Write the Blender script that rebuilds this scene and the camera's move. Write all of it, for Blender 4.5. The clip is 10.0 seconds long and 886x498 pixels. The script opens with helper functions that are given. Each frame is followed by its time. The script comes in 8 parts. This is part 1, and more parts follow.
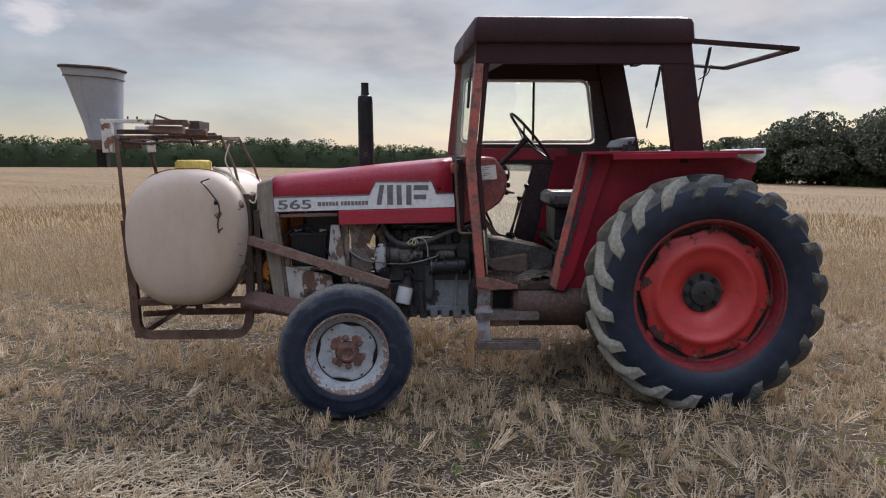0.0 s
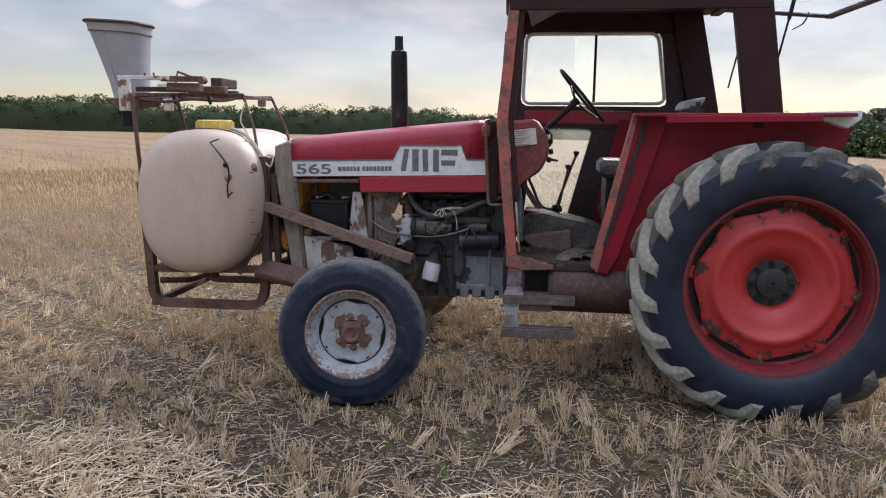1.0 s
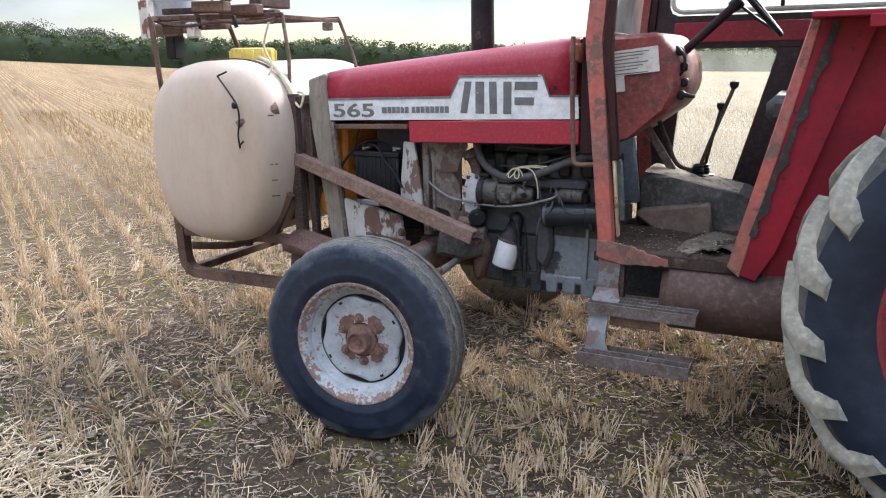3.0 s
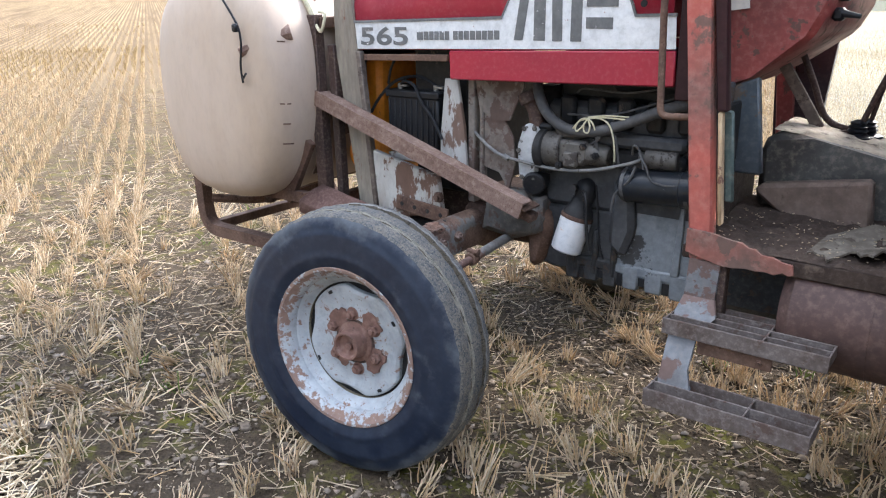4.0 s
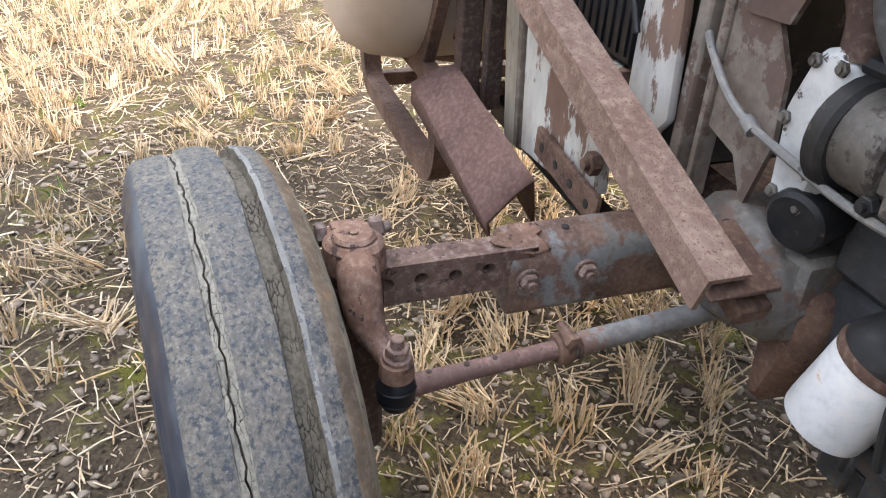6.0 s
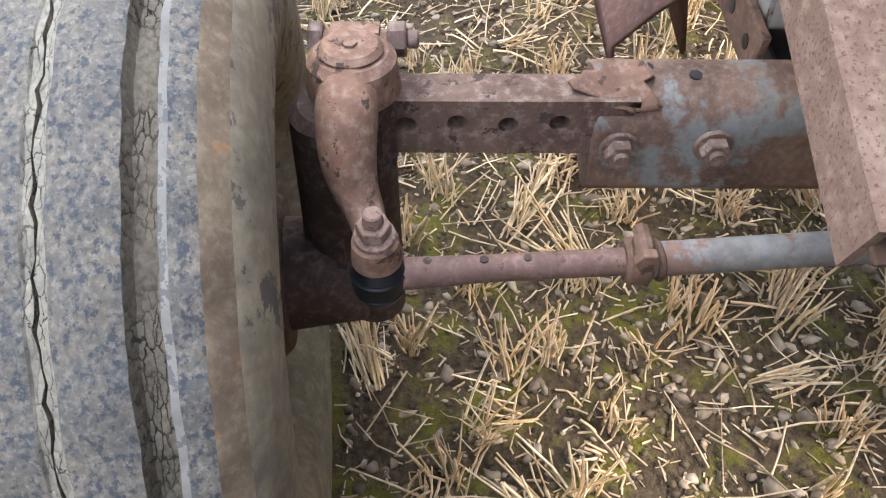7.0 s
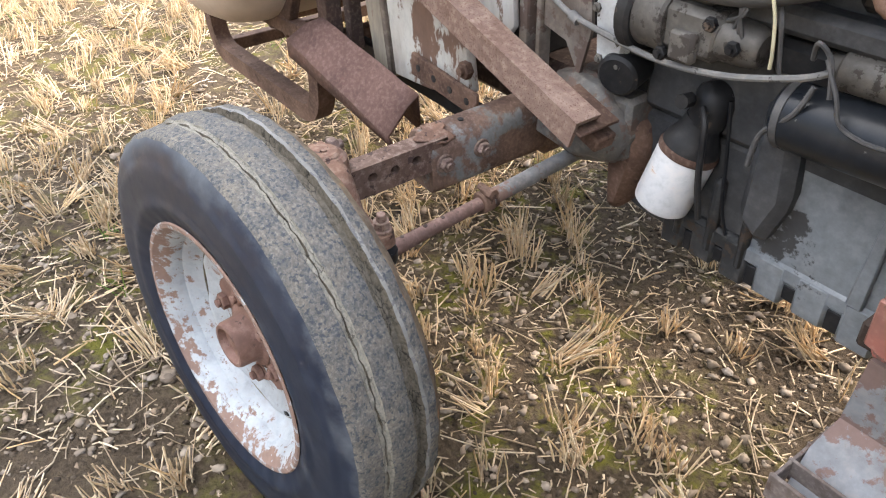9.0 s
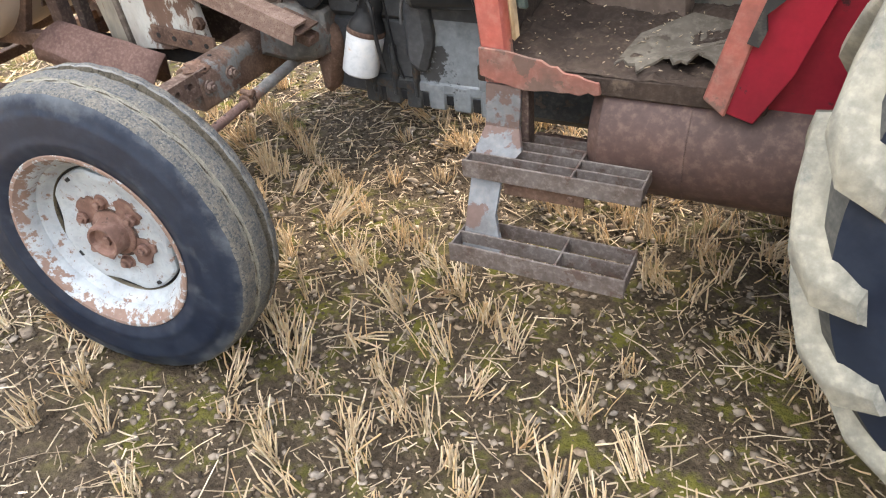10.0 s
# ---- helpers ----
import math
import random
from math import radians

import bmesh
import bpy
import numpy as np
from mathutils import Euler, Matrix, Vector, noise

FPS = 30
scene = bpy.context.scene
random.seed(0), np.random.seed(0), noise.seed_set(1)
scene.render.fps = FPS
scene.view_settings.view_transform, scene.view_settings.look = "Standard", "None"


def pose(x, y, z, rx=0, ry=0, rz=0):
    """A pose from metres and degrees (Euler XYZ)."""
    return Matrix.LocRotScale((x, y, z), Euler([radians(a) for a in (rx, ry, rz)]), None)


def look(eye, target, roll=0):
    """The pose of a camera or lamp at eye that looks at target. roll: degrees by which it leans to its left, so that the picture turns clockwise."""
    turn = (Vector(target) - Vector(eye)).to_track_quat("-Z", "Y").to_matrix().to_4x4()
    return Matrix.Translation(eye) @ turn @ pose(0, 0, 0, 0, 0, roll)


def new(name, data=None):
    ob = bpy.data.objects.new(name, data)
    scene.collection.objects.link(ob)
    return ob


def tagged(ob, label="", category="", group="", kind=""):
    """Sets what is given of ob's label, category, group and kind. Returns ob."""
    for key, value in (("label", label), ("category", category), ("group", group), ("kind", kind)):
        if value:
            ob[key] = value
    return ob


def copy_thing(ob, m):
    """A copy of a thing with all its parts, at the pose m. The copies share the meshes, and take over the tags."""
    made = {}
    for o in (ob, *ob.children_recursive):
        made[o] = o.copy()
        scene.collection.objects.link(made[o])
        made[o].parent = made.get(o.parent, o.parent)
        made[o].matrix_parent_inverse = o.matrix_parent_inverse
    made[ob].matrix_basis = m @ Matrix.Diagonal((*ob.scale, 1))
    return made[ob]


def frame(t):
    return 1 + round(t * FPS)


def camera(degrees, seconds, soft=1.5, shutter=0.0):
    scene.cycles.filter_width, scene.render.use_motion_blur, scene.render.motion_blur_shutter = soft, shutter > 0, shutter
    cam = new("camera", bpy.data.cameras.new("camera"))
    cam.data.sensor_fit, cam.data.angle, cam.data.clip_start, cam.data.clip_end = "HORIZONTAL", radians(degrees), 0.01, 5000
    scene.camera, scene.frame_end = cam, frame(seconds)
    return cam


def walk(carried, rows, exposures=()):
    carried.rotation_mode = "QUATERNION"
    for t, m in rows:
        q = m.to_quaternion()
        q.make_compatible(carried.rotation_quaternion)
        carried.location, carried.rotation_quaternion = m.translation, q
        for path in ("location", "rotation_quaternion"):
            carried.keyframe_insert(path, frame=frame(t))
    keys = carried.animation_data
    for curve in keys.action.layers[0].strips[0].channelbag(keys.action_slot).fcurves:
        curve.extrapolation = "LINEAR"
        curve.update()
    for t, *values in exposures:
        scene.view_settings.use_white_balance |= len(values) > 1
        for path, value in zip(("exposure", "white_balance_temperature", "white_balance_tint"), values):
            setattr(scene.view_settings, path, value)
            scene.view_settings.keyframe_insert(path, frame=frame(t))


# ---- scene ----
cam = camera(60.7, 10.0, soft=1.15)
PATH = [
    (0, (0.47, -5.399, 1.61), (0.52, -3.416, 1.355), 0.1),
    (0.5, (0.769, -5.176, 1.562), (0.665, -3.2, 1.274), 0.5),
    (1, (1.051, -4.853, 1.559), (0.779, -2.9, 1.225), 0.6),
    (1.5, (1.313, -4.502, 1.546), (0.882, -2.583, 1.179), 0.5),
    (2, (1.469, -4.097, 1.551), (0.88, -2.228, 1.148), 0.2),
    (2.2, (1.512, -3.935, 1.56), (0.86, -2.09, 1.145), -0.0),
    (3.3, (1.557, -3.067, 1.447), (0.611, -1.386, 0.919), -0.9),
    (3.5, (1.528, -2.888, 1.423), (0.521, -1.252, 0.868), -0.9),
    (4, (1.474, -2.414, 1.381), (0.321, -0.906, 0.753), -0.7),
    (4.5, (1.393, -1.927, 1.376), (0.111, -0.572, 0.657), -0.6),
    (5, (1.223, -1.5, 1.362), (-0.157, -0.291, 0.565), -0.4),
    (5.5, (1.073, -1.138, 1.302), (-0.458, -0.219, 0.398), 1.0),
    (6, (0.812, -0.881, 1.221), (-0.788, -0.342, 0.148), 2.6),
    (6.2, (0.709, -0.8, 1.183), (-0.877, -0.412, 0.029), 3.0),
    (7.3, (0.554, -0.63, 1.08), (-0.722, -0.67, -0.46), -0.8),
    (7.5, (0.555, -0.632, 1.092), (-0.812, -0.58, -0.367), 1.0),
    (8, (0.584, -0.698, 1.155), (-0.892, -0.375, -0.154), 1.9),
    (8.5, (0.763, -0.92, 1.258), (-0.692, -0.307, 0.031), 1.1),
    (9, (1.059, -1.226, 1.345), (-0.266, -0.309, 0.161), -2.3),
    (9.5, (1.286, -1.5, 1.395), (0.215, -0.322, 0.184), -5.3),
    (10, (1.49, -1.917, 1.432), (0.701, -0.519, 0.239), -5.9),
]
EXPOSURES = [(0, 0.56, 6500, 19), (1, 0.9, 6500, 20), (2, 1.27, 6500, 19), (3.5, 1.74, 6400, 14), (4.5, 2.06, 6450, 14), (5.2, 2.2, 6600, 14), (6, 2.28, 7000, 15), (7.5, 2.72, 7150, 14), (8.5, 2.5, 7200, 15), (9.5, 2.4, 7500, 15), (10, 2.6, 7550, 13)]
walk(cam, [(t, look(eye, target, roll)) for t, eye, target, roll in PATH], EXPOSURES)

# ---- light ----
SUN_DIR = Vector((0.24, 0.78, 0.54)).normalized()
world = bpy.data.worlds.new("sky")
scene.world = world
world.use_nodes = True
wn, wl = world.node_tree.nodes, world.node_tree.links
wn.clear()
w_out = wn.new("ShaderNodeOutputWorld")
w_bg = wn.new("ShaderNodeBackground")
w_sky = wn.new("ShaderNodeTexSky")
w_sky.sky_type = "NISHITA"
w_sky.sun_disc = False
w_sky.sun_elevation = math.asin(SUN_DIR.z)
w_sky.sun_rotation = math.atan2(SUN_DIR.x, SUN_DIR.y)
w_sky.dust_density = 0.3
w_coord = wn.new("ShaderNodeTexCoord")
w_map = wn.new("ShaderNodeMapping")
w_map.inputs["Scale"].default_value = (1.0, 1.0, 3.2)
w_noise = wn.new("ShaderNodeTexNoise")
w_noise.inputs["Scale"].default_value = 1.7
w_noise.inputs["Detail"].default_value = 7.0
w_noise.inputs["Roughness"].default_value = 0.56
w_noise.inputs["Distortion"].default_value = 0.35
w_ramp = wn.new("ShaderNodeValToRGB")
w_ramp.color_ramp.elements[0].position = 0.39
w_ramp.color_ramp.elements[1].position = 0.67
w_noise2 = wn.new("ShaderNodeTexNoise")
w_noise2.inputs["Scale"].default_value = 5.0
w_noise2.inputs["Detail"].default_value = 6.0
w_cloud = wn.new("ShaderNodeValToRGB")
w_cloud.color_ramp.elements[0].position = 0.36
w_cloud.color_ramp.elements[0].color = (4.95, 5.5, 6.05, 1)
w_cloud.color_ramp.elements[1].position = 0.62
w_cloud.color_ramp.elements[1].color = (8.2, 8.5, 8.55, 1)
w_mix = wn.new("ShaderNodeMix")
w_mix.data_type = "RGBA"
wl.new(w_coord.outputs["Generated"], w_map.inputs["Vector"])
wl.new(w_map.outputs["Vector"], w_noise.inputs["Vector"])
wl.new(w_map.outputs["Vector"], w_noise2.inputs["Vector"])
wl.new(w_noise.outputs["Fac"], w_ramp.inputs["Fac"])
wl.new(w_noise2.outputs["Fac"], w_cloud.inputs["Fac"])
wl.new(w_ramp.outputs["Color"], w_mix.inputs["Factor"])
wl.new(w_sky.outputs["Color"], w_mix.inputs["A"])
wl.new(w_cloud.outputs["Color"], w_mix.inputs["B"])
# an overcast sky is brightest overhead
w_sep = wn.new("ShaderNodeSeparateXYZ")
w_lift = wn.new("ShaderNodeMapRange")
w_lift.inputs["From Min"].default_value, w_lift.inputs["From Max"].default_value = 0.27, 0.75
w_lift.inputs["To Min"].default_value, w_lift.inputs["To Max"].default_value = 0.64, 4.2
w_scale = wn.new("ShaderNodeVectorMath")
w_scale.operation = "SCALE"
wl.new(w_coord.outputs["Generated"], w_sep.inputs["Vector"])
wl.new(w_sep.outputs["Z"], w_lift.inputs["Value"])
w_puff = wn.new("ShaderNodeTexNoise")
w_puff.inputs["Scale"].default_value = 9.0
w_puff.inputs["Detail"].default_value = 8.0
w_puff.inputs["Roughness"].default_value = 0.6
wl.new(w_map.outputs["Vector"], w_puff.inputs["Vector"])
w_last = w_mix.outputs["Result"]
for heading, reach, tint in (((0.495, 0.866, 0.074), 0.070, (10.8, 10.9, 10.9, 1)), ((0.440, 0.896, 0.056), 0.045, (10.2, 10.3, 10.3, 1)), ((-0.430, 0.890, 0.146), 0.060, (10.0, 10.2, 10.3, 1)), ((-0.343, 0.923, 0.178), 0.065, (4.9, 5.2, 5.7, 1))):
    w_near = wn.new("ShaderNodeVectorMath")
    w_near.operation = "DISTANCE"
    w_near.inputs[1].default_value = Vector(heading).normalized()
    wl.new(w_coord.outputs["Generated"], w_near.inputs[0])
    w_fall = wn.new("ShaderNodeMapRange")
    w_fall.inputs["From Min"].default_value, w_fall.inputs["From Max"].default_value = 0.0, reach
    w_fall.inputs["To Min"].default_value, w_fall.inputs["To Max"].default_value = 0.30, -0.22
    wl.new(w_near.outputs["Value"], w_fall.inputs["Value"])
    w_sum = wn.new("ShaderNodeMath")
    wl.new(w_puff.outputs["Fac"], w_sum.inputs[0])
    wl.new(w_fall.outputs["Result"], w_sum.inputs[1])
    w_edge = wn.new("ShaderNodeMapRange")
    w_edge.inputs["From Min"].default_value, w_edge.inputs["From Max"].default_value = 0.53, 0.72
    w_edge.inputs["To Max"].default_value = 0.85
    wl.new(w_sum.outputs["Value"], w_edge.inputs["Value"])
    w_lay = wn.new("ShaderNodeMix")
    w_lay.data_type = "RGBA"
    wl.new(w_edge.outputs["Result"], w_lay.inputs["Factor"])
    wl.new(w_last, w_lay.inputs["A"])
    w_lay.inputs["B"].default_value = tint
    w_last = w_lay.outputs["Result"]
wl.new(w_last, w_scale.inputs["Vector"])
wl.new(w_lift.outputs["Result"], w_scale.inputs["Scale"])
# clouds glow towards the veiled sun and are duller away from it
w_dot = wn.new("ShaderNodeVectorMath")
w_dot.operation = "DOT_PRODUCT"
w_dot.inputs[1].default_value = SUN_DIR
w_glow = wn.new("ShaderNodeMapRange")
w_glow.inputs["From Min"].default_value, w_glow.inputs["From Max"].default_value = -0.6, 0.9
w_glow.inputs["To Min"].default_value, w_glow.inputs["To Max"].default_value = 0.55, 0.78
w_scale2 = wn.new("ShaderNodeVectorMath")
w_scale2.operation = "SCALE"
wl.new(w_coord.outputs["Generated"], w_dot.inputs[0])
wl.new(w_dot.outputs["Value"], w_glow.inputs["Value"])
wl.new(w_scale.outputs["Vector"], w_scale2.inputs["Vector"])
wl.new(w_glow.outputs["Result"], w_scale2.inputs["Scale"])
wl.new(w_scale2.outputs["Vector"], w_bg.inputs["Color"])
w_bg.inputs["Strength"].default_value = 0.1
wl.new(w_bg.outputs["Background"], w_out.inputs["Surface"])

sun = new("sun", bpy.data.lights.new("sun", "SUN"))
sun.data.energy = 2.3
sun.data.angle = radians(18)
sun.data.color = (1.0, 0.95, 0.88)
sun.matrix_world = look(SUN_DIR * 50, (0, 0, 0))


# ---- materials ----
def nd(nt, kind, **values):
    n = nt.nodes.new(kind)
    for key, value in values.items():
        n.inputs[key.replace("_", " ")].default_value = value
    return n


def ramp(nt, fac, lo, hi, a=(0, 0, 0, 1), b=(1, 1, 1, 1)):
    r = nt.nodes.new("ShaderNodeValToRGB")
    r.color_ramp.elements[0].position, r.color_ramp.elements[1].position = lo, hi
    r.color_ramp.elements[0].color, r.color_ramp.elements[1].color = a, b
    nt.links.new(fac, r.inputs["Fac"])
    return r.outputs["Color"]


def mix(nt, fac, a, b, blend="MIX"):
    m = nt.nodes.new("ShaderNodeMix")
    m.data_type, m.blend_type = "RGBA", blend
    for socket, value in ((m.inputs["Factor"], fac), (m.inputs["A"], a), (m.inputs["B"], b)):
        if hasattr(value, "is_linked"):
            nt.links.new(value, socket)
        else:
            socket.default_value = value
    return m.outputs["Result"]


def shell(name):
    m = bpy.data.materials.new(name)
    m.use_nodes = True
    nt = m.node_tree
    return m, nt, nt.nodes["Principled BSDF"]


def worn(name, col, col2, chip=(0.10, 0.05, 0.035, 1), chips=0.0, dust=0.25, dust_col=(0.30, 0.255, 0.20, 1), rough=0.55, metal=0.0,
         big=3.0, fine=45.0, bump=0.15, chip_scale=14.0, streak=1.0, spec=0.5, grain=0.2, rings=(), soft=0.025):
    """A worn painted or bare surface: two tones in large patches, flaked spots, dust on it and a fine grain."""
    m, nt, bsdf = shell(name)
    co = nt.nodes.new("ShaderNodeTexCoord")
    mp = nt.nodes.new("ShaderNodeMapping")
    mp.inputs["Scale"].default_value = (1, 1, streak)
    nt.links.new(co.outputs["Object"], mp.inputs["Vector"])
    n1 = nd(nt, "ShaderNodeTexNoise", Scale=big, Detail=6.0, Roughness=0.6)
    n2 = nd(nt, "ShaderNodeTexNoise", Scale=fine, Detail=5.0, Roughness=0.65)
    n3 = nd(nt, "ShaderNodeTexNoise", Scale=chip_scale, Detail=8.0, Roughness=0.68)
    for n in (n1, n2, n3):
        nt.links.new(mp.outputs["Vector"], n.inputs["Vector"])
    c = mix(nt, ramp(nt, n1.outputs["Fac"], 0.36, 0.64), col, col2)
    tone = ramp(nt, n2.outputs["Fac"], 0.3, 0.7, (1 - grain,) * 3 + (1,), (1 + grain,) * 3 + (1,))
    c = mix(nt, 1.0, c, tone, "MULTIPLY")
    c = mix(nt, ramp(nt, n2.outputs["Fac"], 0.50, 0.78, (0, 0, 0, 1), (dust, dust, dust, 1)), c, dust_col)
    rgh = ramp(nt, n1.outputs["Fac"], 0.3, 0.7, (rough - 0.1,) * 3 + (1,), (min(1, rough + 0.14),) * 3 + (1,))
    if chips > 0:
        edge = 0.70 - chips * 0.36
        level = n3.outputs["Fac"]
        if rings:
            # wear that keeps to rings round the axle: pairs of radius and extra wear
            flat = nt.nodes.new("ShaderNodeMapping")
            k_r = 1 / rings[-1][0]
            flat.inputs["Scale"].default_value = (k_r, 0, k_r)
            nt.links.new(co.outputs["Object"], flat.inputs["Vector"])
            rad = nt.nodes.new("ShaderNodeVectorMath")
            rad.operation = "LENGTH"
            nt.links.new(flat.outputs["Vector"], rad.inputs[0])
            rr = nt.nodes.new("ShaderNodeValToRGB")
            while len(rr.color_ramp.elements) < len(rings):
                rr.color_ramp.elements.new(0.5)
            for el, (r, v) in zip(rr.color_ramp.elements, rings):
                el.position, el.color = r * k_r, (v, v, v, 1)
            nt.links.new(rad.outputs["Value"], rr.inputs["Fac"])
            add = nt.nodes.new("ShaderNodeMath")
            nt.links.new(level, add.inputs[0])
            nt.links.new(rr.outputs["Color"], add.inputs[1])
            level = add.outputs["Value"]
        spot = ramp(nt, level, edge, edge + soft)
        rust = mix(nt, n2.outputs["Fac"], chip, tuple(min(1, v * 2.2) for v in chip[:3]) + (1,))
        c = mix(nt, spot, c, rust)
        rgh = mix(nt, spot, rgh, (0.9, 0.9, 0.9, 1))
        if metal:
            nt.links.new(mix(nt, spot, (metal,) * 3 + (1,), (0, 0, 0, 1)), bsdf.inputs["Metallic"])
    elif metal:
        bsdf.inputs["Metallic"].default_value = metal
    nt.links.new(c, bsdf.inputs["Base Color"])
    nt.links.new(rgh, bsdf.inputs["Roughness"])
    bsdf.inputs["Specular IOR Level"].default_value = spec
    b = nd(nt, "ShaderNodeBump", Strength=bump, Distance=0.004)
    h = mix(nt, 0.5, n2.outputs["Fac"], n3.outputs["Fac"])
    nt.links.new(h, b.inputs["Height"])
    nt.links.new(b.outputs["Normal"], bsdf.inputs["Normal"])
    return m


def island(name, cols, rough=0.7, grain=60.0, spec=0.3, trans=0.0):
    """Many small pieces, each with its own tone out of cols."""
    m, nt, bsdf = shell(name)
    g = nt.nodes.new("ShaderNodeNewGeometry")
    r = nt.nodes.new("ShaderNodeValToRGB")
    while len(r.color_ramp.elements) < len(cols):
        r.color_ramp.elements.new(0.5)
    for i, c in enumerate(cols):
        r.color_ramp.elements[i].position = i / (len(cols) - 1)
        r.color_ramp.elements[i].color = tuple(c) + (1,)
    nt.links.new(g.outputs["Random Per Island"], r.inputs["Fac"])
    n = nd(nt, "ShaderNodeTexNoise", Scale=grain, Detail=3.0)
    co = nt.nodes.new("ShaderNodeTexCoord")
    nt.links.new(co.outputs["Object"], n.inputs["Vector"])
    c = mix(nt, 1.0, r.outputs["Color"], ramp(nt, n.outputs["Fac"], 0.3, 0.7, (0.7, 0.7, 0.7, 1), (1.2, 1.2, 1.2, 1)), "MULTIPLY")
    nt.links.new(c, bsdf.inputs["Base Color"])
    bsdf.inputs["Roughness"].default_value = rough
    bsdf.inputs["Specular IOR Level"].default_value = spec
    if trans:
        t = nt.nodes.new("ShaderNodeBsdfTranslucent")
        nt.links.new(c, t.inputs["Color"])
        ms = nt.nodes.new("ShaderNodeMixShader")
        ms.inputs["Fac"].default_value = trans
        nt.links.new(bsdf.outputs["BSDF"], ms.inputs[1])
        nt.links.new(t.outputs["BSDF"], ms.inputs[2])
        nt.links.new(ms.outputs["Shader"], nt.nodes["Material Output"].inputs["Surface"])
    return m


RUST = (0.115, 0.055, 0.038, 1)
M_red = worn("faded red bonnet paint", (0.31, 0.012, 0.034, 1), (0.245, 0.0105, 0.028, 1), chips=0.12, dust=0.24, dust_col=(0.28, 0.17, 0.16, 1), rough=0.4, big=2.2, bump=0.04, fine=70, grain=0.08)
M_cab = worn("weathered red cab paint", (0.24, 0.040, 0.036, 1), (0.14, 0.032, 0.029, 1), chip=(0.06, 0.033, 0.028, 1), chips=0.40, dust=0.30, rough=0.55, big=4.0)
# cab red made darker, with the shade of the backlit cab in its colour
M_cab_backlit = worn("cab paint darkened as backlit", (0.030, 0.0080, 0.0100, 1), (0.019, 0.0070, 0.0085, 1), chip=(0.022, 0.014, 0.013, 1), chips=0.22, dust=0.10, dust_col=(0.09, 0.05, 0.045, 1), rough=0.55, spec=0.25)
M_guard = worn("red mudguard paint", (0.250, 0.009, 0.024, 1), (0.165, 0.008, 0.018, 1), chip=(0.05, 0.016, 0.018, 1), chips=0.20, dust=0.02, dust_col=(0.17, 0.08, 0.075, 1), rough=0.5, big=3.0, chip_scale=18, grain=0.1, spec=0.25)
M_jamb = worn("scuffed red door jamb", (0.37, 0.085, 0.066, 1), (0.19, 0.082, 0.068, 1), chip=(0.09, 0.052, 0.043, 1), chips=0.44, dust=0.42, dust_col=(0.27, 0.175, 0.15, 1), rough=0.55, big=5.0, chip_scale=10)
M_wheel_red = worn("orange red wheel paint", (0.46, 0.031, 0.030, 1), (0.36, 0.025, 0.026, 1), chips=0.17, chip=(0.045, 0.022, 0.02, 1), dust=0.2, dust_col=(0.24, 0.12, 0.09, 1), rough=0.42, big=3.0, bump=0.05, grain=0.1, chip_scale=12, rings=((0.0, 0.0), (0.345, 0.0), (0.372, 0.09), (0.40, 0.13), (0.43, 0.1), (0.5, 0.0)))
M_rust = worn("brown rust", (0.132, 0.078, 0.056, 1), (0.062, 0.035, 0.026, 1), chip=(0.040, 0.023, 0.018, 1), chips=0.30, chip_scale=32, dust=0.35, dust_col=(0.24, 0.175, 0.145, 1), rough=0.8, fine=110, bump=0.3, big=9.0, spec=0.3, grain=0.15)
M_rust_pale = worn("pale dusty rust", (0.215, 0.146, 0.120, 1), (0.158, 0.099, 0.078, 1), chip=(0.075, 0.040, 0.029, 1), chips=0.40, chip_scale=250, soft=0.05, dust=0.5, dust_col=(0.37, 0.30, 0.245, 1), rough=0.85, fine=60, bump=0.4, big=10.0, spec=0.3, grain=0.16)
M_rust_dark = worn("oily dark rust", (0.072, 0.043, 0.036, 1), (0.042, 0.029, 0.026, 1), chip=(0.030, 0.021, 0.018, 1), chips=0.35, dust=0.3, rough=0.7, fine=90, bump=0.3, spec=0.22)
M_axle = worn("rusty axle with blue grey paint left", (0.165, 0.104, 0.079, 1), (0.062, 0.036, 0.028, 1), chip=(0.098, 0.100, 0.100, 1), chips=0.38, soft=0.05, dust=0.4, dust_col=(0.26, 0.19, 0.15, 1), rough=0.7, chip_scale=7, fine=120, bump=0.3, big=9.0, spec=0.35)
M_extension = worn("scabby brown rust", (0.150, 0.098, 0.076, 1), (0.085, 0.052, 0.042, 1), chip=(0.035, 0.022, 0.019, 1), chips=0.34, chip_scale=42, dust=0.55, dust_col=(0.33, 0.27, 0.235, 1), rough=0.85, fine=85, bump=0.5, big=12.0, spec=0.3, grain=0.22)
M_arm = worn("pitted orange brown rust", (0.205, 0.115, 0.078, 1), (0.115, 0.068, 0.052, 1), chip=(0.040, 0.024, 0.020, 1), chips=0.33, chip_scale=55, dust=0.5, dust_col=(0.34, 0.275, 0.23, 1), rough=0.82, fine=75, bump=0.45, big=14.0, spec=0.3, grain=0.22)
M_bolt = worn("grey brown bolt steel", (0.150, 0.098, 0.080, 1), (0.092, 0.056, 0.045, 1), chip=(0.050, 0.030, 0.025, 1), chips=0.3, chip_scale=60, dust=0.45, dust_col=(0.36, 0.31, 0.28, 1), rough=0.7, fine=90, bump=0.35, big=25.0)
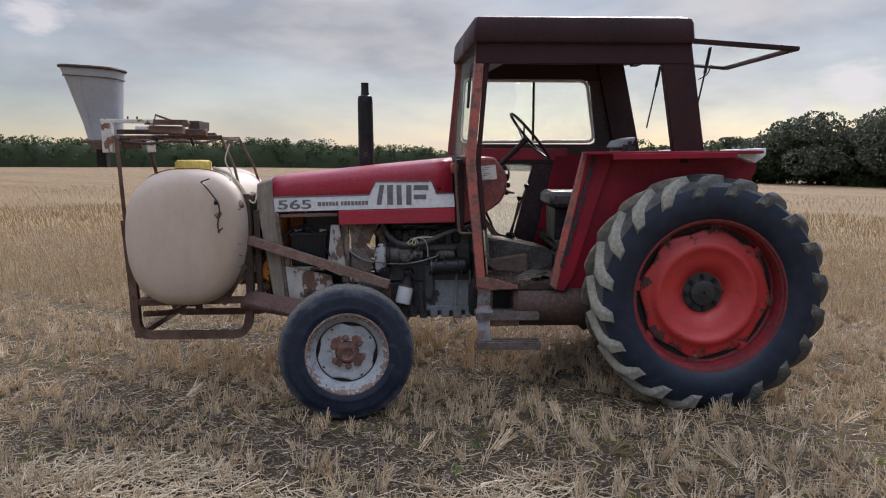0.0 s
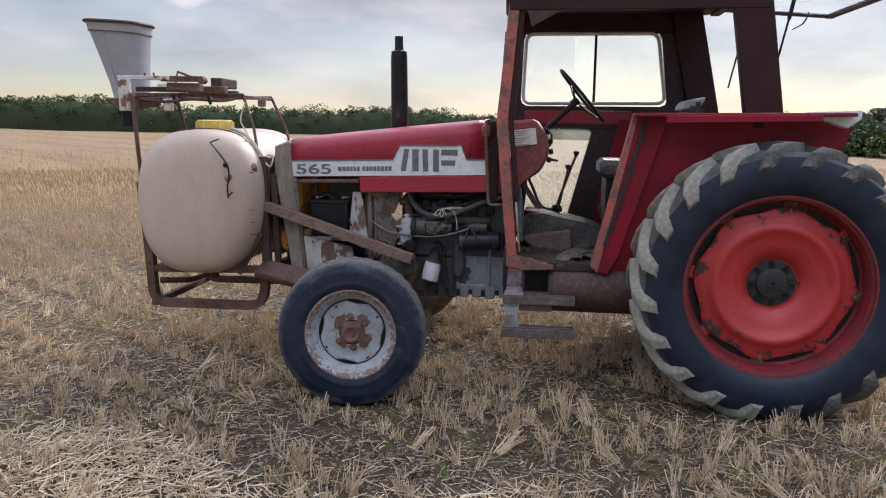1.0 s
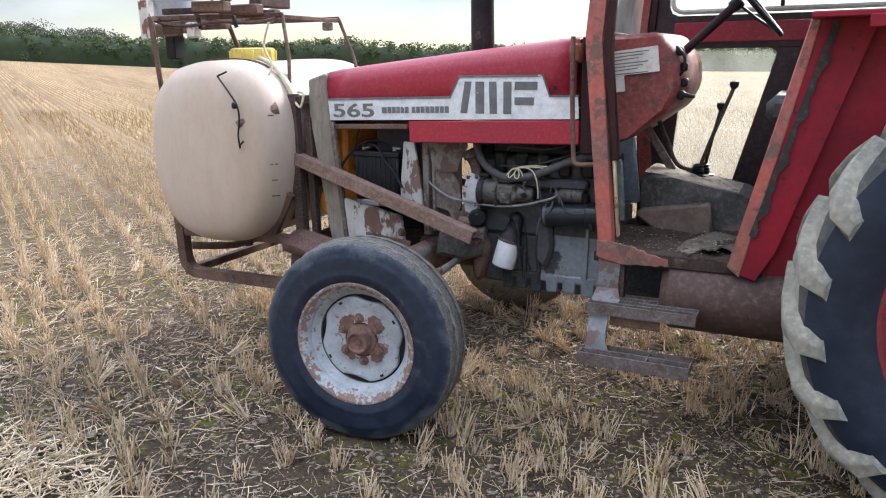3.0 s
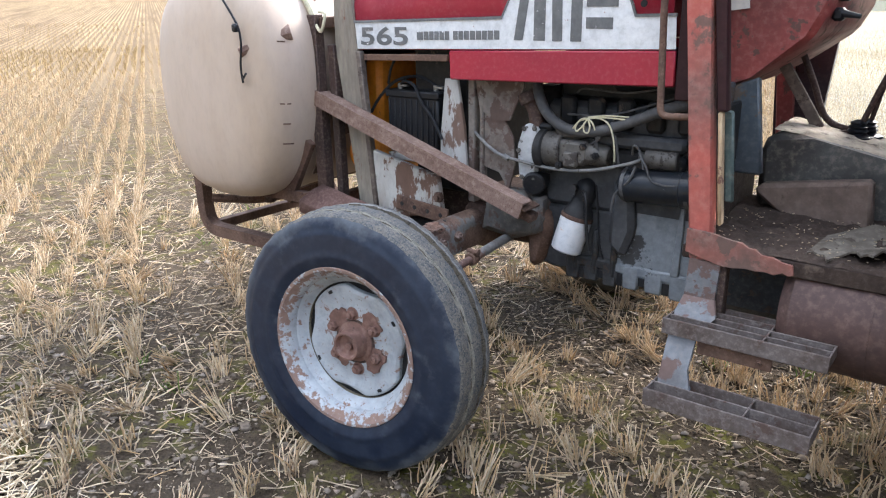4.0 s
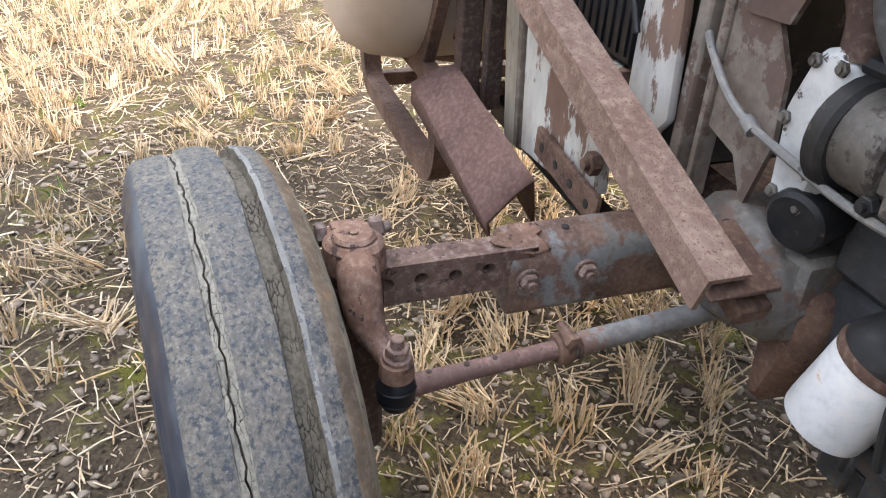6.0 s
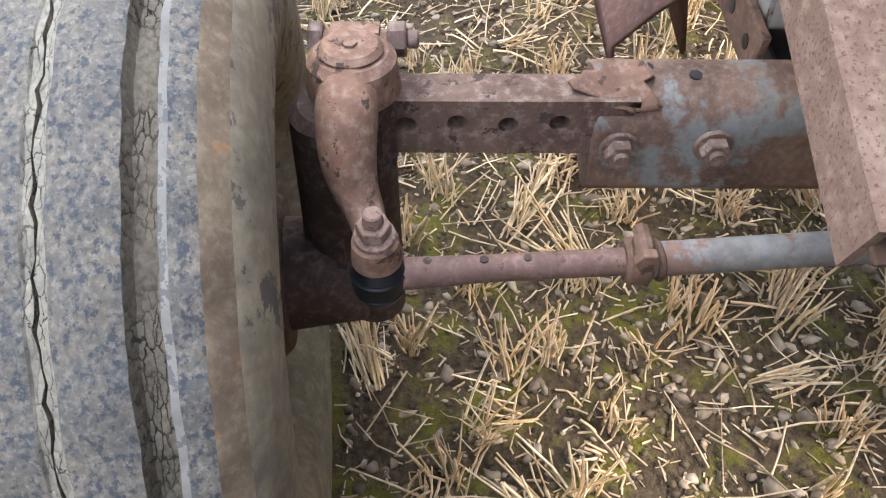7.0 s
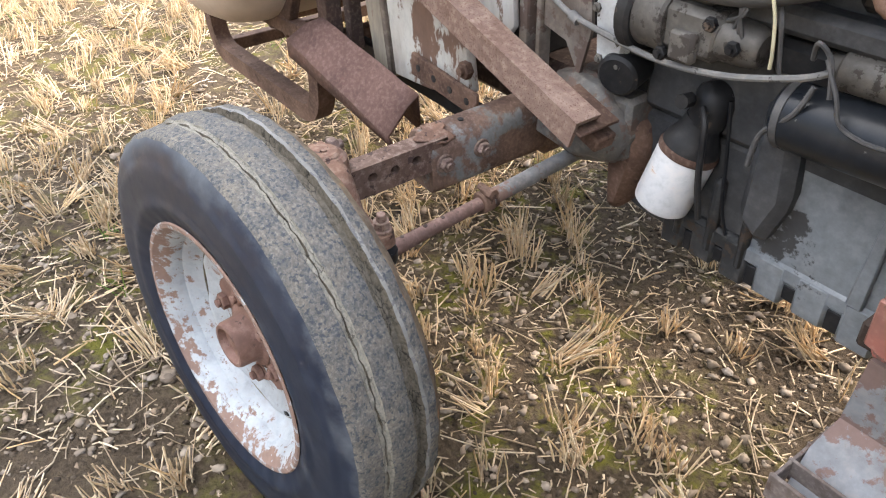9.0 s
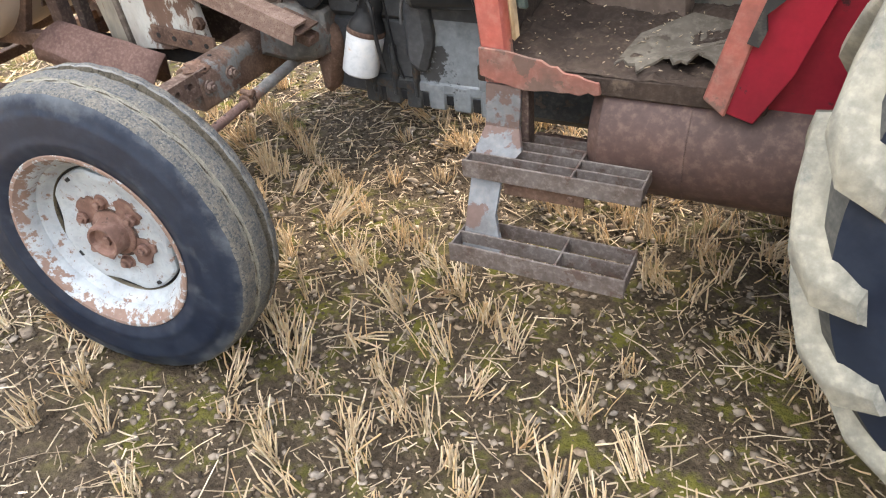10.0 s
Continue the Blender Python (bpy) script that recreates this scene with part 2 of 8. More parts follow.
M_plate = worn("plum brown rust", (0.122, 0.068, 0.056, 1), (0.084, 0.047, 0.040, 1), chip=(0.060, 0.036, 0.030, 1), chips=0.26, chip_scale=26, dust=0.35, dust_col=(0.25, 0.18, 0.155, 1), rough=0.8, fine=100, bump=0.3, big=7.0, spec=0.3)
M_rod = worn("red brown rod rust", (0.155, 0.085, 0.068, 1), (0.095, 0.055, 0.046, 1), chip=(0.045, 0.027, 0.022, 1), chips=0.3, chip_scale=45, dust=0.4, dust_col=(0.29, 0.22, 0.19, 1), rough=0.75, fine=90, bump=0.35, big=12.0)
M_sleeve = worn("grey paint over rust", (0.175, 0.180, 0.185, 1), (0.105, 0.098, 0.094, 1), chip=(0.095, 0.058, 0.046, 1), chips=0.42, chip_scale=18, dust=0.4, dust_col=(0.24, 0.20, 0.175, 1), rough=0.65, fine=80, bump=0.25, big=14.0)
M_rib_edge = worn("pale scuffed rib edge", (0.185, 0.180, 0.168, 1), (0.11, 0.107, 0.10, 1), chip=(0.05, 0.05, 0.05, 1), chips=0.46, dust=0.4, rough=0.95, chip_scale=45, bump=0.4)
M_white_rust = worn("rusted white paint", (0.42, 0.43, 0.43, 1), (0.28, 0.265, 0.25, 1), chip=(0.085, 0.055, 0.043, 1), chips=0.46, dust=0.4, dust_col=(0.16, 0.125, 0.10, 1), rough=0.6, chip_scale=10, streak=0.4, big=6.0, bump=0.12)
M_wheel_white = worn("scraped white wheel paint", (0.375, 0.412, 0.445, 1), (0.255, 0.278, 0.30, 1), chip=(0.120, 0.078, 0.063, 1), chips=0.30, dust=0.55, dust_col=(0.19, 0.15, 0.125, 1), rough=0.5, chip_scale=42, big=9.0, bump=0.15, soft=0.05, rings=((0.0, 0.05), (0.072, 0.05), (0.112, 0.03), (0.122, 0.0), (0.195, 0.0), (0.211, 0.05), (0.217, 0.11), (0.236, 0.17), (0.25, 0.2)))
M_hub = worn("rusty wheel centre", (0.175, 0.092, 0.070, 1), (0.115, 0.060, 0.047, 1), chip=(0.05, 0.028, 0.024, 1), chips=0.28, dust=0.4, dust_col=(0.27, 0.20, 0.175, 1), rough=0.75, bump=0.25, chip_scale=30, big=14)
M_grey_post = worn("grimy grey cowl paint", (0.24, 0.215, 0.175, 1), (0.16, 0.135, 0.11, 1), chips=0.3, dust=0.45, rough=0.75, streak=0.25)
M_grey_paint = worn("flaking grey paint", (0.155, 0.168, 0.185, 1), (0.105, 0.105, 0.11, 1), chip=(0.07, 0.046, 0.04, 1), chips=0.48, dust=0.4, dust_col=(0.18, 0.145, 0.125, 1), rough=0.65, chip_scale=8, big=7)
M_block = worn("dusty grey engine block", (0.036, 0.039, 0.045, 1), (0.054, 0.055, 0.058, 1), chip=(0.020, 0.019, 0.019, 1), chips=0.34, chip_scale=11, soft=0.15, dust=0.25, dust_col=(0.13, 0.125, 0.12, 1), rough=0.55, big=6, bump=0.2, spec=0.3)
M_black = worn("oily black engine", (0.0105, 0.0115, 0.014, 1), (0.022, 0.0215, 0.022, 1), chip=(0.055, 0.042, 0.034, 1), chips=0.20, dust=0.10, dust_col=(0.12, 0.105, 0.09, 1), rough=0.42, big=9, spec=0.16)
M_engine = worn("greasy grey engine casting", (0.040, 0.043, 0.047, 1), (0.016, 0.017, 0.018, 1), chip=(0.035, 0.026, 0.021, 1), chips=0.38, chip_scale=24, dust=0.3, dust_col=(0.13, 0.12, 0.11, 1), rough=0.55, big=6, fine=60, bump=0.25, spec=0.25)
M_sump = worn("blue grey sump", (0.170, 0.190, 0.210, 1), (0.088, 0.098, 0.108, 1), chip=(0.026, 0.026, 0.027, 1), chips=0.24, dust=0.3, dust_col=(0.24, 0.24, 0.235, 1), rough=0.5, big=4, chip_scale=6)
M_alloy = worn("dirty cast alloy", (0.115, 0.108, 0.10, 1), (0.055, 0.050, 0.045, 1), chip=(0.022, 0.018, 0.016, 1), chips=0.46, dust=0.3, dust_col=(0.17, 0.155, 0.14, 1), rough=0.55, metal=0.2, chip_scale=20, big=9)
M_pump = worn("pale grey pump paint", (0.46, 0.48, 0.50, 1), (0.28, 0.285, 0.29, 1), chip=(0.03, 0.025, 0.022, 1), chips=0.36, chip_scale=22, dust=0.35, dust_col=(0.08, 0.07, 0.06, 1), rough=0.45, big=10)
M_filter = worn("white oil filter", (0.50, 0.515, 0.54, 1), (0.40, 0.40, 0.40, 1), chip=(0.22, 0.13, 0.07, 1), chips=0.12, soft=0.06, dust=0.3, dust_col=(0.35, 0.25, 0.16, 1), rough=0.38, bump=0.03, chip_scale=22)
M_plastic_black = worn("black plastic", (0.0065, 0.0075, 0.010, 1), (0.011, 0.012, 0.015, 1), dust=0.07, dust_col=(0.08, 0.08, 0.08, 1), rough=0.42, bump=0.04, spec=0.25)
M_glossblack = worn("glossy black paint", (0.012, 0.0145, 0.019, 1), (0.020, 0.0225, 0.027, 1), chip=(0.09, 0.09, 0.09, 1), chips=0.13, chip_scale=40, dust=0.05, dust_col=(0.10, 0.10, 0.10, 1), rough=0.32, bump=0.03, spec=0.25)
M_hose = worn("grey rubber hose", (0.060, 0.060, 0.063, 1), (0.035, 0.035, 0.037, 1), dust=0.4, dust_col=(0.14, 0.13, 0.12, 1), rough=0.7)
M_cable = worn("dusty pale cable", (0.16, 0.16, 0.16, 1), (0.10, 0.10, 0.10, 1), dust=0.5, rough=0.7, chips=0.3, chip=(0.03, 0.03, 0.03, 1), chip_scale=30)
M_twine = worn("faded baler twine", (0.50, 0.47, 0.33, 1), (0.38, 0.34, 0.24, 1), dust=0.1, rough=0.9)
M_tyre = worn("dark tyre sidewall", (0.0070, 0.0125, 0.0265, 1), (0.013, 0.0200, 0.035, 1), chip=(0.036, 0.040, 0.047, 1), chips=0.22, chip_scale=6, dust=0.06, dust_col=(0.08, 0.085, 0.095, 1), rough=0.42, big=5, fine=20, bump=0.1, spec=0.3, grain=0.14, soft=0.2)
M_sidewall = worn("scuffed front tyre sidewall", (0.0070, 0.0125, 0.0265, 1), (0.014, 0.0210, 0.037, 1), chip=(0.046, 0.052, 0.060, 1), chips=0.36, chip_scale=9, dust=0.10, dust_col=(0.10, 0.105, 0.11, 1), rough=0.42, big=7, fine=30, bump=0.12, spec=0.3, grain=0.16, soft=0.22, rings=((0.0, 0.1), (0.235, 0.12), (0.262, 0.0), (0.345, 0.0), (0.372, 0.10), (0.392, 0.22), (0.41, 0.2)))
M_tread = worn("dusty worn tread", (0.078, 0.078, 0.076, 1), (0.128, 0.115, 0.096, 1), chip=(0.028, 0.032, 0.038, 1), chips=0.54, dust=0.55, dust_col=(0.25, 0.22, 0.175, 1), rough=0.92, big=34, fine=210, bump=0.6, chip_scale=150, spec=0.25, soft=0.09)


def cracked(name, tone_a, tone_b, split=0.07):
    """Perished rubber: fine cracks that run round the tyre more than across it."""
    m, nt, bsdf = shell(name)
    co = nt.nodes.new("ShaderNodeTexCoord")
    sp = nt.nodes.new("ShaderNodeSeparateXYZ")
    nt.links.new(co.outputs["Object"], sp.inputs["Vector"])
    ang = nt.nodes.new("ShaderNodeMath")
    ang.operation = "ARCTAN2"
    nt.links.new(sp.outputs["X"], ang.inputs[0])
    nt.links.new(sp.outputs["Z"], ang.inputs[1])
    run = nt.nodes.new("ShaderNodeMath")
    run.operation = "MULTIPLY"
    run.inputs[1].default_value = 0.12
    nt.links.new(ang.outputs["Value"], run.inputs[0])
    flat = nt.nodes.new("ShaderNodeCombineXYZ")
    nt.links.new(run.outputs["Value"], flat.inputs["X"])
    nt.links.new(sp.outputs["Y"], flat.inputs["Y"])
    wob = nd(nt, "ShaderNodeTexNoise", Scale=170.0, Detail=4.0, Roughness=0.65)
    nt.links.new(co.outputs["Object"], wob.inputs["Vector"])
    slow = nd(nt, "ShaderNodeTexNoise", Scale=24.0, Detail=4.0)
    nt.links.new(co.outputs["Object"], slow.inputs["Vector"])
    bend_v = nt.nodes.new("ShaderNodeVectorMath")
    bend_v.operation = "MULTIPLY_ADD"
    bend_v.inputs[1].default_value = (0.006, 0.006, 0.0)
    nt.links.new(wob.outputs["Color"], bend_v.inputs[0])
    nt.links.new(flat.outputs["Vector"], bend_v.inputs[2])
    cell = nt.nodes.new("ShaderNodeTexVoronoi")
    cell.voronoi_dimensions = "2D"
    cell.feature = "DISTANCE_TO_EDGE"
    cell.inputs["Scale"].default_value = 210.0
    nt.links.new(bend_v.outputs["Vector"], cell.inputs["Vector"])
    fine = ramp(nt, cell.outputs["Distance"], 0.005, split)
    weak = mix(nt, ramp(nt, slow.outputs["Fac"], 0.38, 0.62), fine, (1, 1, 1, 1))
    tone = mix(nt, ramp(nt, wob.outputs["Fac"], 0.3, 0.7), tone_a, tone_b)
    nt.links.new(mix(nt, weak, (0.013, 0.012, 0.011, 1), tone), bsdf.inputs["Base Color"])
    bsdf.inputs["Roughness"].default_value = 0.95
    bsdf.inputs["Specular IOR Level"].default_value = 0.2
    bmp = nd(nt, "ShaderNodeBump", Strength=0.8, Distance=0.004)
    nt.links.new(mix(nt, 0.35, weak, wob.outputs["Fac"]), bmp.inputs["Height"])
    nt.links.new(bmp.outputs["Normal"], bsdf.inputs["Normal"])
    return m


M_groove = cracked("cracked tread groove", (0.070, 0.061, 0.048, 1), (0.150, 0.130, 0.102, 1), 0.10)
M_groove_pale = cracked("pale cracked groove crust", (0.125, 0.120, 0.105, 1), (0.235, 0.215, 0.175, 1), 0.06)
M_mud = worn("dried mud on rubber", (0.205, 0.175, 0.125, 1), (0.12, 0.104, 0.08, 1), chip=(0.05, 0.045, 0.04, 1), chips=0.30, dust=0.45, dust_col=(0.27, 0.235, 0.17, 1), rough=0.95, big=6, fine=60, bump=0.4, chip_scale=16, spec=0.2)
M_stain = worn("brown stained shoulder rubber", (0.165, 0.125, 0.085, 1), (0.105, 0.078, 0.055, 1), chip=(0.175, 0.085, 0.038, 1), chips=0.30, soft=0.1, dust=0.5, dust_col=(0.24, 0.20, 0.15, 1), rough=0.95, big=14, fine=90, bump=0.5, chip_scale=22, spec=0.2)
M_lug = worn("dusty rubber lug", (0.125, 0.122, 0.108, 1), (0.062, 0.065, 0.064, 1), chip=(0.028, 0.032, 0.036, 1), chips=0.36, soft=0.12, dust=0.5, dust_col=(0.24, 0.22, 0.18, 1), rough=0.9, big=7, bump=0.25, chip_scale=14, spec=0.2)
M_lug_pale = worn("lug under dried mud", (0.265, 0.250, 0.205, 1), (0.150, 0.150, 0.135, 1), chip=(0.055, 0.062, 0.066, 1), chips=0.30, soft=0.14, dust=0.5, dust_col=(0.34, 0.315, 0.255, 1), rough=0.95, big=8, bump=0.3, chip_scale=9, spec=0.2)
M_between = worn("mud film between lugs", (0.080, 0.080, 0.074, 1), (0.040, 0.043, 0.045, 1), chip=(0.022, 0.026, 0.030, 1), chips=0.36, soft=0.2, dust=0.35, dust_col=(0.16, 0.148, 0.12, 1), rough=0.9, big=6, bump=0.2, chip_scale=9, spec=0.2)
M_tank = worn("chalky cream polythene", (0.46, 0.38, 0.32, 1), (0.40, 0.31, 0.235, 1), chip=(0.30, 0.21, 0.12, 1), chips=0.10, chip_scale=7, dust=0.14, dust_col=(0.33, 0.235, 0.14, 1), rough=0.55, big=2.0, bump=0.02, grain=0.06, streak=0.4)
M_yellow = worn("yellow plastic lid", (0.68, 0.52, 0.12, 1), (0.60, 0.44, 0.09, 1), dust=0.2, rough=0.5, bump=0.03)
M_orange = worn("orange plastic", (0.74, 0.25, 0.012, 1), (0.60, 0.20, 0.012, 1), chips=0.1, dust=0.2, rough=0.45, bump=0.04)
M_galv = worn("grey hopper plastic", (0.35, 0.375, 0.40, 1), (0.29, 0.31, 0.335, 1), chip=(0.13, 0.11, 0.09, 1), chips=0.06, dust=0.2, rough=0.5, big=2.5, bump=0.05, grain=0.1)
M_offwhite = worn("dirty white steel", (0.56, 0.54, 0.50, 1), (0.42, 0.39, 0.35, 1), chip=RUST, chips=0.42, dust=0.3, rough=0.6)
M_decal = worn("scratched silver decal", (0.60, 0.62, 0.64, 1), (0.52, 0.54, 0.56, 1), chip=(0.22, 0.16, 0.15, 1), chips=0.13, dust=0.12, rough=0.4, chip_scale=40, bump=0.03)
M_ink = worn("worn grey lettering", (0.085, 0.09, 0.095, 1), (0.14, 0.145, 0.15, 1), chip=(0.5, 0.51, 0.52, 1), chips=0.2, dust=0.1, rough=0.5, chip_scale=50, bump=0.02)
M_paper = worn("faded paper label", (0.58, 0.56, 0.52, 1), (0.50, 0.47, 0.44, 1), dust=0.2, rough=0.8, bump=0.03)
M_floor = worn("crusted cab floor", (0.050, 0.035, 0.028, 1), (0.029, 0.021, 0.018, 1), chip=(0.075, 0.056, 0.044, 1), chips=0.30, soft=0.15, dust=0.3, dust_col=(0.13, 0.105, 0.085, 1), rough=0.95, fine=70, bump=0.9, big=8, spec=0.18)
M_mat = worn("dusty grey rubber mat", (0.125, 0.110, 0.092, 1), (0.070, 0.060, 0.050, 1), chip=(0.035, 0.027, 0.022, 1), chips=0.36, chip_scale=16, dust=0.35, dust_col=(0.28, 0.25, 0.21, 1), rough=0.9, big=9, bump=0.4, spec=0.2)
M_tunnel = worn("grimy grey tunnel paint", (0.062, 0.064, 0.062, 1), (0.034, 0.032, 0.030, 1), chip=(0.085, 0.070, 0.056, 1), chips=0.34, chip_scale=9, soft=0.1, dust=0.3, rough=0.7, big=6, bump=0.25, spec=0.3)
M_dust_top = worn("thick pale dust", (0.36, 0.32, 0.265, 1), (0.21, 0.180, 0.145, 1), chip=(0.055, 0.045, 0.036, 1), chips=0.36, chip_scale=20, soft=0.06, dust=0.3, rough=0.95, big=11, bump=0.5, spec=0.15)
M_bluegrey = worn("blue grey inner panel", (0.048, 0.066, 0.084, 1), (0.028, 0.038, 0.048, 1), chips=0.3, chip=(0.06, 0.045, 0.036, 1), dust=0.25, dust_col=(0.2, 0.18, 0.15, 1), rough=0.55, big=6)
M_air_tank = worn("brown red air tank", (0.088, 0.050, 0.043, 1), (0.055, 0.034, 0.031, 1), chip=(0.15, 0.105, 0.088, 1), chips=0.26, chip_scale=8, soft=0.2, dust=0.35, dust_col=(0.19, 0.13, 0.10, 1), rough=0.6, big=3, spec=0.3)
M_sill = worn("worn rusty red sill", (0.235, 0.078, 0.060, 1), (0.125, 0.073, 0.058, 1), chip=(0.07, 0.043, 0.035, 1), chips=0.44, dust=0.45, dust_col=(0.25, 0.185, 0.155, 1), rough=0.7, big=7.0, chip_scale=12)
M_rim_red = worn("dark crimson rim paint", (0.20, 0.014, 0.022, 1), (0.13, 0.012, 0.017, 1), chip=(0.05, 0.024, 0.022, 1), chips=0.34, dust=0.25, dust_col=(0.14, 0.08, 0.07, 1), rough=0.5, big=5.0, chip_scale=16)
M_casting = worn("greasy grey casting paint", (0.100, 0.100, 0.099, 1), (0.060, 0.050, 0.044, 1), chip=(0.06, 0.04, 0.033, 1), chips=0.42, chip_scale=16, dust=0.35, rough=0.6, big=9)
M_box = worn("dusty brown steel box", (0.120, 0.086, 0.070, 1), (0.082, 0.058, 0.047, 1), chip=(0.045, 0.031, 0.026, 1), chips=0.3, dust=0.22, dust_col=(0.2, 0.155, 0.125, 1), rough=0.85, big=7, chip_scale=10, bump=0.1)
# shade inside the cab is put into this near-black crimson
M_door = worn("crimson door paint darkened as shaded", (0.030, 0.0075, 0.0120, 1), (0.012, 0.0085, 0.0130, 1), chip=(0.03, 0.016, 0.014, 1), chips=0.22, dust=0.12, rough=0.5, big=4)
M_shroud = worn("rust eaten grey paint", (0.165, 0.150, 0.137, 1), (0.115, 0.092, 0.078, 1), chip=(0.055, 0.037, 0.031, 1), chips=0.48, dust=0.4, dust_col=(0.22, 0.175, 0.15, 1), rough=0.75, chip_scale=7, big=8, bump=0.2)
M_seal_pale = worn("pale window seal", (0.55, 0.56, 0.55, 1), (0.42, 0.43, 0.42, 1), dust=0.2, rough=0.5)
M_ply = worn("bare plywood", (0.45, 0.33, 0.20, 1), (0.34, 0.235, 0.14, 1), chips=0.2, dust=0.3, rough=0.8, big=12)
M_teal = worn("dull teal panel", (0.05, 0.078, 0.075, 1), (0.036, 0.054, 0.054, 1), chips=0.3, chip=(0.06, 0.045, 0.036, 1), dust=0.3, rough=0.65, big=6)
M_tray = worn("white paint eaten by rust", (0.44, 0.44, 0.42, 1), (0.27, 0.235, 0.205, 1), chip=(0.085, 0.05, 0.036, 1), chips=0.54, dust=0.35, dust_col=(0.15, 0.10, 0.075, 1), rough=0.7, chip_scale=9, streak=0.5, big=7.0, bump=0.25)
M_step = worn("dusty brown steel", (0.125, 0.105, 0.098, 1), (0.075, 0.055, 0.047, 1), chip=(0.05, 0.033, 0.028, 1), chips=0.36, chip_scale=20, dust=0.5, dust_col=(0.24, 0.215, 0.20, 1), rough=0.8, fine=90, bump=0.3, big=10.0, spec=0.3)
M_dustgrey = worn("dusty grey steel", (0.125, 0.098, 0.082, 1), (0.07, 0.054, 0.045, 1), chip=(0.04, 0.03, 0.026, 1), chips=0.32, dust=0.45, rough=0.85, big=8)
M_seat = worn("cracked black vinyl", (0.02, 0.02, 0.022, 1), (0.04, 0.04, 0.042, 1), dust=0.3, rough=0.5)
M_chrome = worn("dull bare steel", (0.35, 0.35, 0.35, 1), (0.25, 0.24, 0.23, 1), dust=0.3, rough=0.4, metal=0.8)
M_rubber_seal = worn("perished rubber seal", (0.018, 0.017, 0.017, 1), (0.03, 0.026, 0.024, 1), dust=0.2, rough=0.9)
M_amber = worn("amber lamp lens", (0.30, 0.075, 0.035, 1), (0.20, 0.055, 0.03, 1), dust=0.3, rough=0.35)

M_glass, g_nt, g_b = shell("dusty cab glass")
g_b.inputs["Base Color"].default_value = (0.86, 0.93, 0.88, 1)
g_b.inputs["Roughness"].default_value = 0.04
g_b.inputs["Transmission Weight"].default_value = 1.0
g_b.inputs["IOR"].default_value = 1.02
g_film = nd(g_nt, "ShaderNodeBsdfTranslucent", Color=(0.58, 0.60, 0.52, 1))
g_n = nd(g_nt, "ShaderNodeTexNoise", Scale=5.0, Detail=6.0)
g_c = g_nt.nodes.new("ShaderNodeTexCoord")
g_nt.links.new(g_c.outputs["Object"], g_n.inputs["Vector"])
g_m = g_nt.nodes.new("ShaderNodeMixShader")
g_nt.links.new(ramp(g_nt, g_n.outputs["Fac"], 0.3, 0.75, (0.16, 0.16, 0.16, 1), (0.36, 0.36, 0.36, 1)), g_m.inputs["Fac"])
g_nt.links.new(g_b.outputs["BSDF"], g_m.inputs[1])
g_nt.links.new(g_film.outputs["BSDF"], g_m.inputs[2])
g_nt.links.new(g_m.outputs["Shader"], g_nt.nodes["Material Output"].inputs["Surface"])

M_straw = island("cut straw", [(0.620, 0.448, 0.260), (0.750, 0.598, 0.412), (0.450, 0.322, 0.198), (0.700, 0.550, 0.380), (0.800, 0.680, 0.510), (0.560, 0.368, 0.185), (0.720, 0.556, 0.360)], rough=0.55, trans=0.12)
M_straw_mat = island("bleached straw", [(0.660, 0.520, 0.340), (0.760, 0.625, 0.440), (0.540, 0.405, 0.245), (0.700, 0.560, 0.375)], rough=0.45, trans=0.04)
M_straw_dull = island("dull brown straw", [(0.515, 0.381, 0.200), (0.594, 0.457, 0.246), (0.436, 0.315, 0.164), (0.554, 0.416, 0.223)], rough=0.6, trans=0.5)
M_straw_far = island("weathered straw", [(0.621, 0.453, 0.265), (0.737, 0.585, 0.379), (0.485, 0.346, 0.199), (0.679, 0.516, 0.321)], rough=0.55, trans=0.25)
M_chaff = island("broken straw and chaff", [(0.38, 0.29, 0.20), (0.50, 0.395, 0.28), (0.24, 0.175, 0.115), (0.58, 0.475, 0.35), (0.38, 0.285, 0.185), (0.30, 0.225, 0.155)], rough=0.7, trans=0.1)
M_stone = island("field stones", [(0.165, 0.130, 0.100), (0.225, 0.182, 0.140), (0.120, 0.094, 0.072), (0.285, 0.235, 0.185), (0.180, 0.150, 0.122), (0.235, 0.172, 0.120), (0.255, 0.222, 0.190)], rough=0.95, grain=70, spec=0.15)
M_crumb = island("soil crumbs", [(0.052, 0.039, 0.028), (0.085, 0.065, 0.047), (0.035, 0.026, 0.019), (0.110, 0.084, 0.060)], rough=0.95, grain=80, spec=0.15)
M_leaf = island("hedge leaves", [(0.045, 0.075, 0.02), (0.06, 0.095, 0.028), (0.035, 0.06, 0.02), (0.075, 0.105, 0.035), (0.05, 0.07, 0.03)], rough=0.6, grain=1.0, trans=0.25)
# leaf greens lightened and greyed, with distance haze put into the colour
M_leaf_tree = island("hazed tree leaves", [(0.070, 0.082, 0.050), (0.090, 0.102, 0.062), (0.056, 0.066, 0.044), (0.104, 0.112, 0.072)], rough=0.6, grain=1.0, trans=0.25)
M_weed = island("green weeds", [(0.10, 0.20, 0.035), (0.16, 0.26, 0.05), (0.22, 0.28, 0.07)], rough=0.6, trans=0.2)
M_bark = worn("grey bark", (0.10, 0.08, 0.06, 1), (0.07, 0.055, 0.045, 1), rough=0.95)
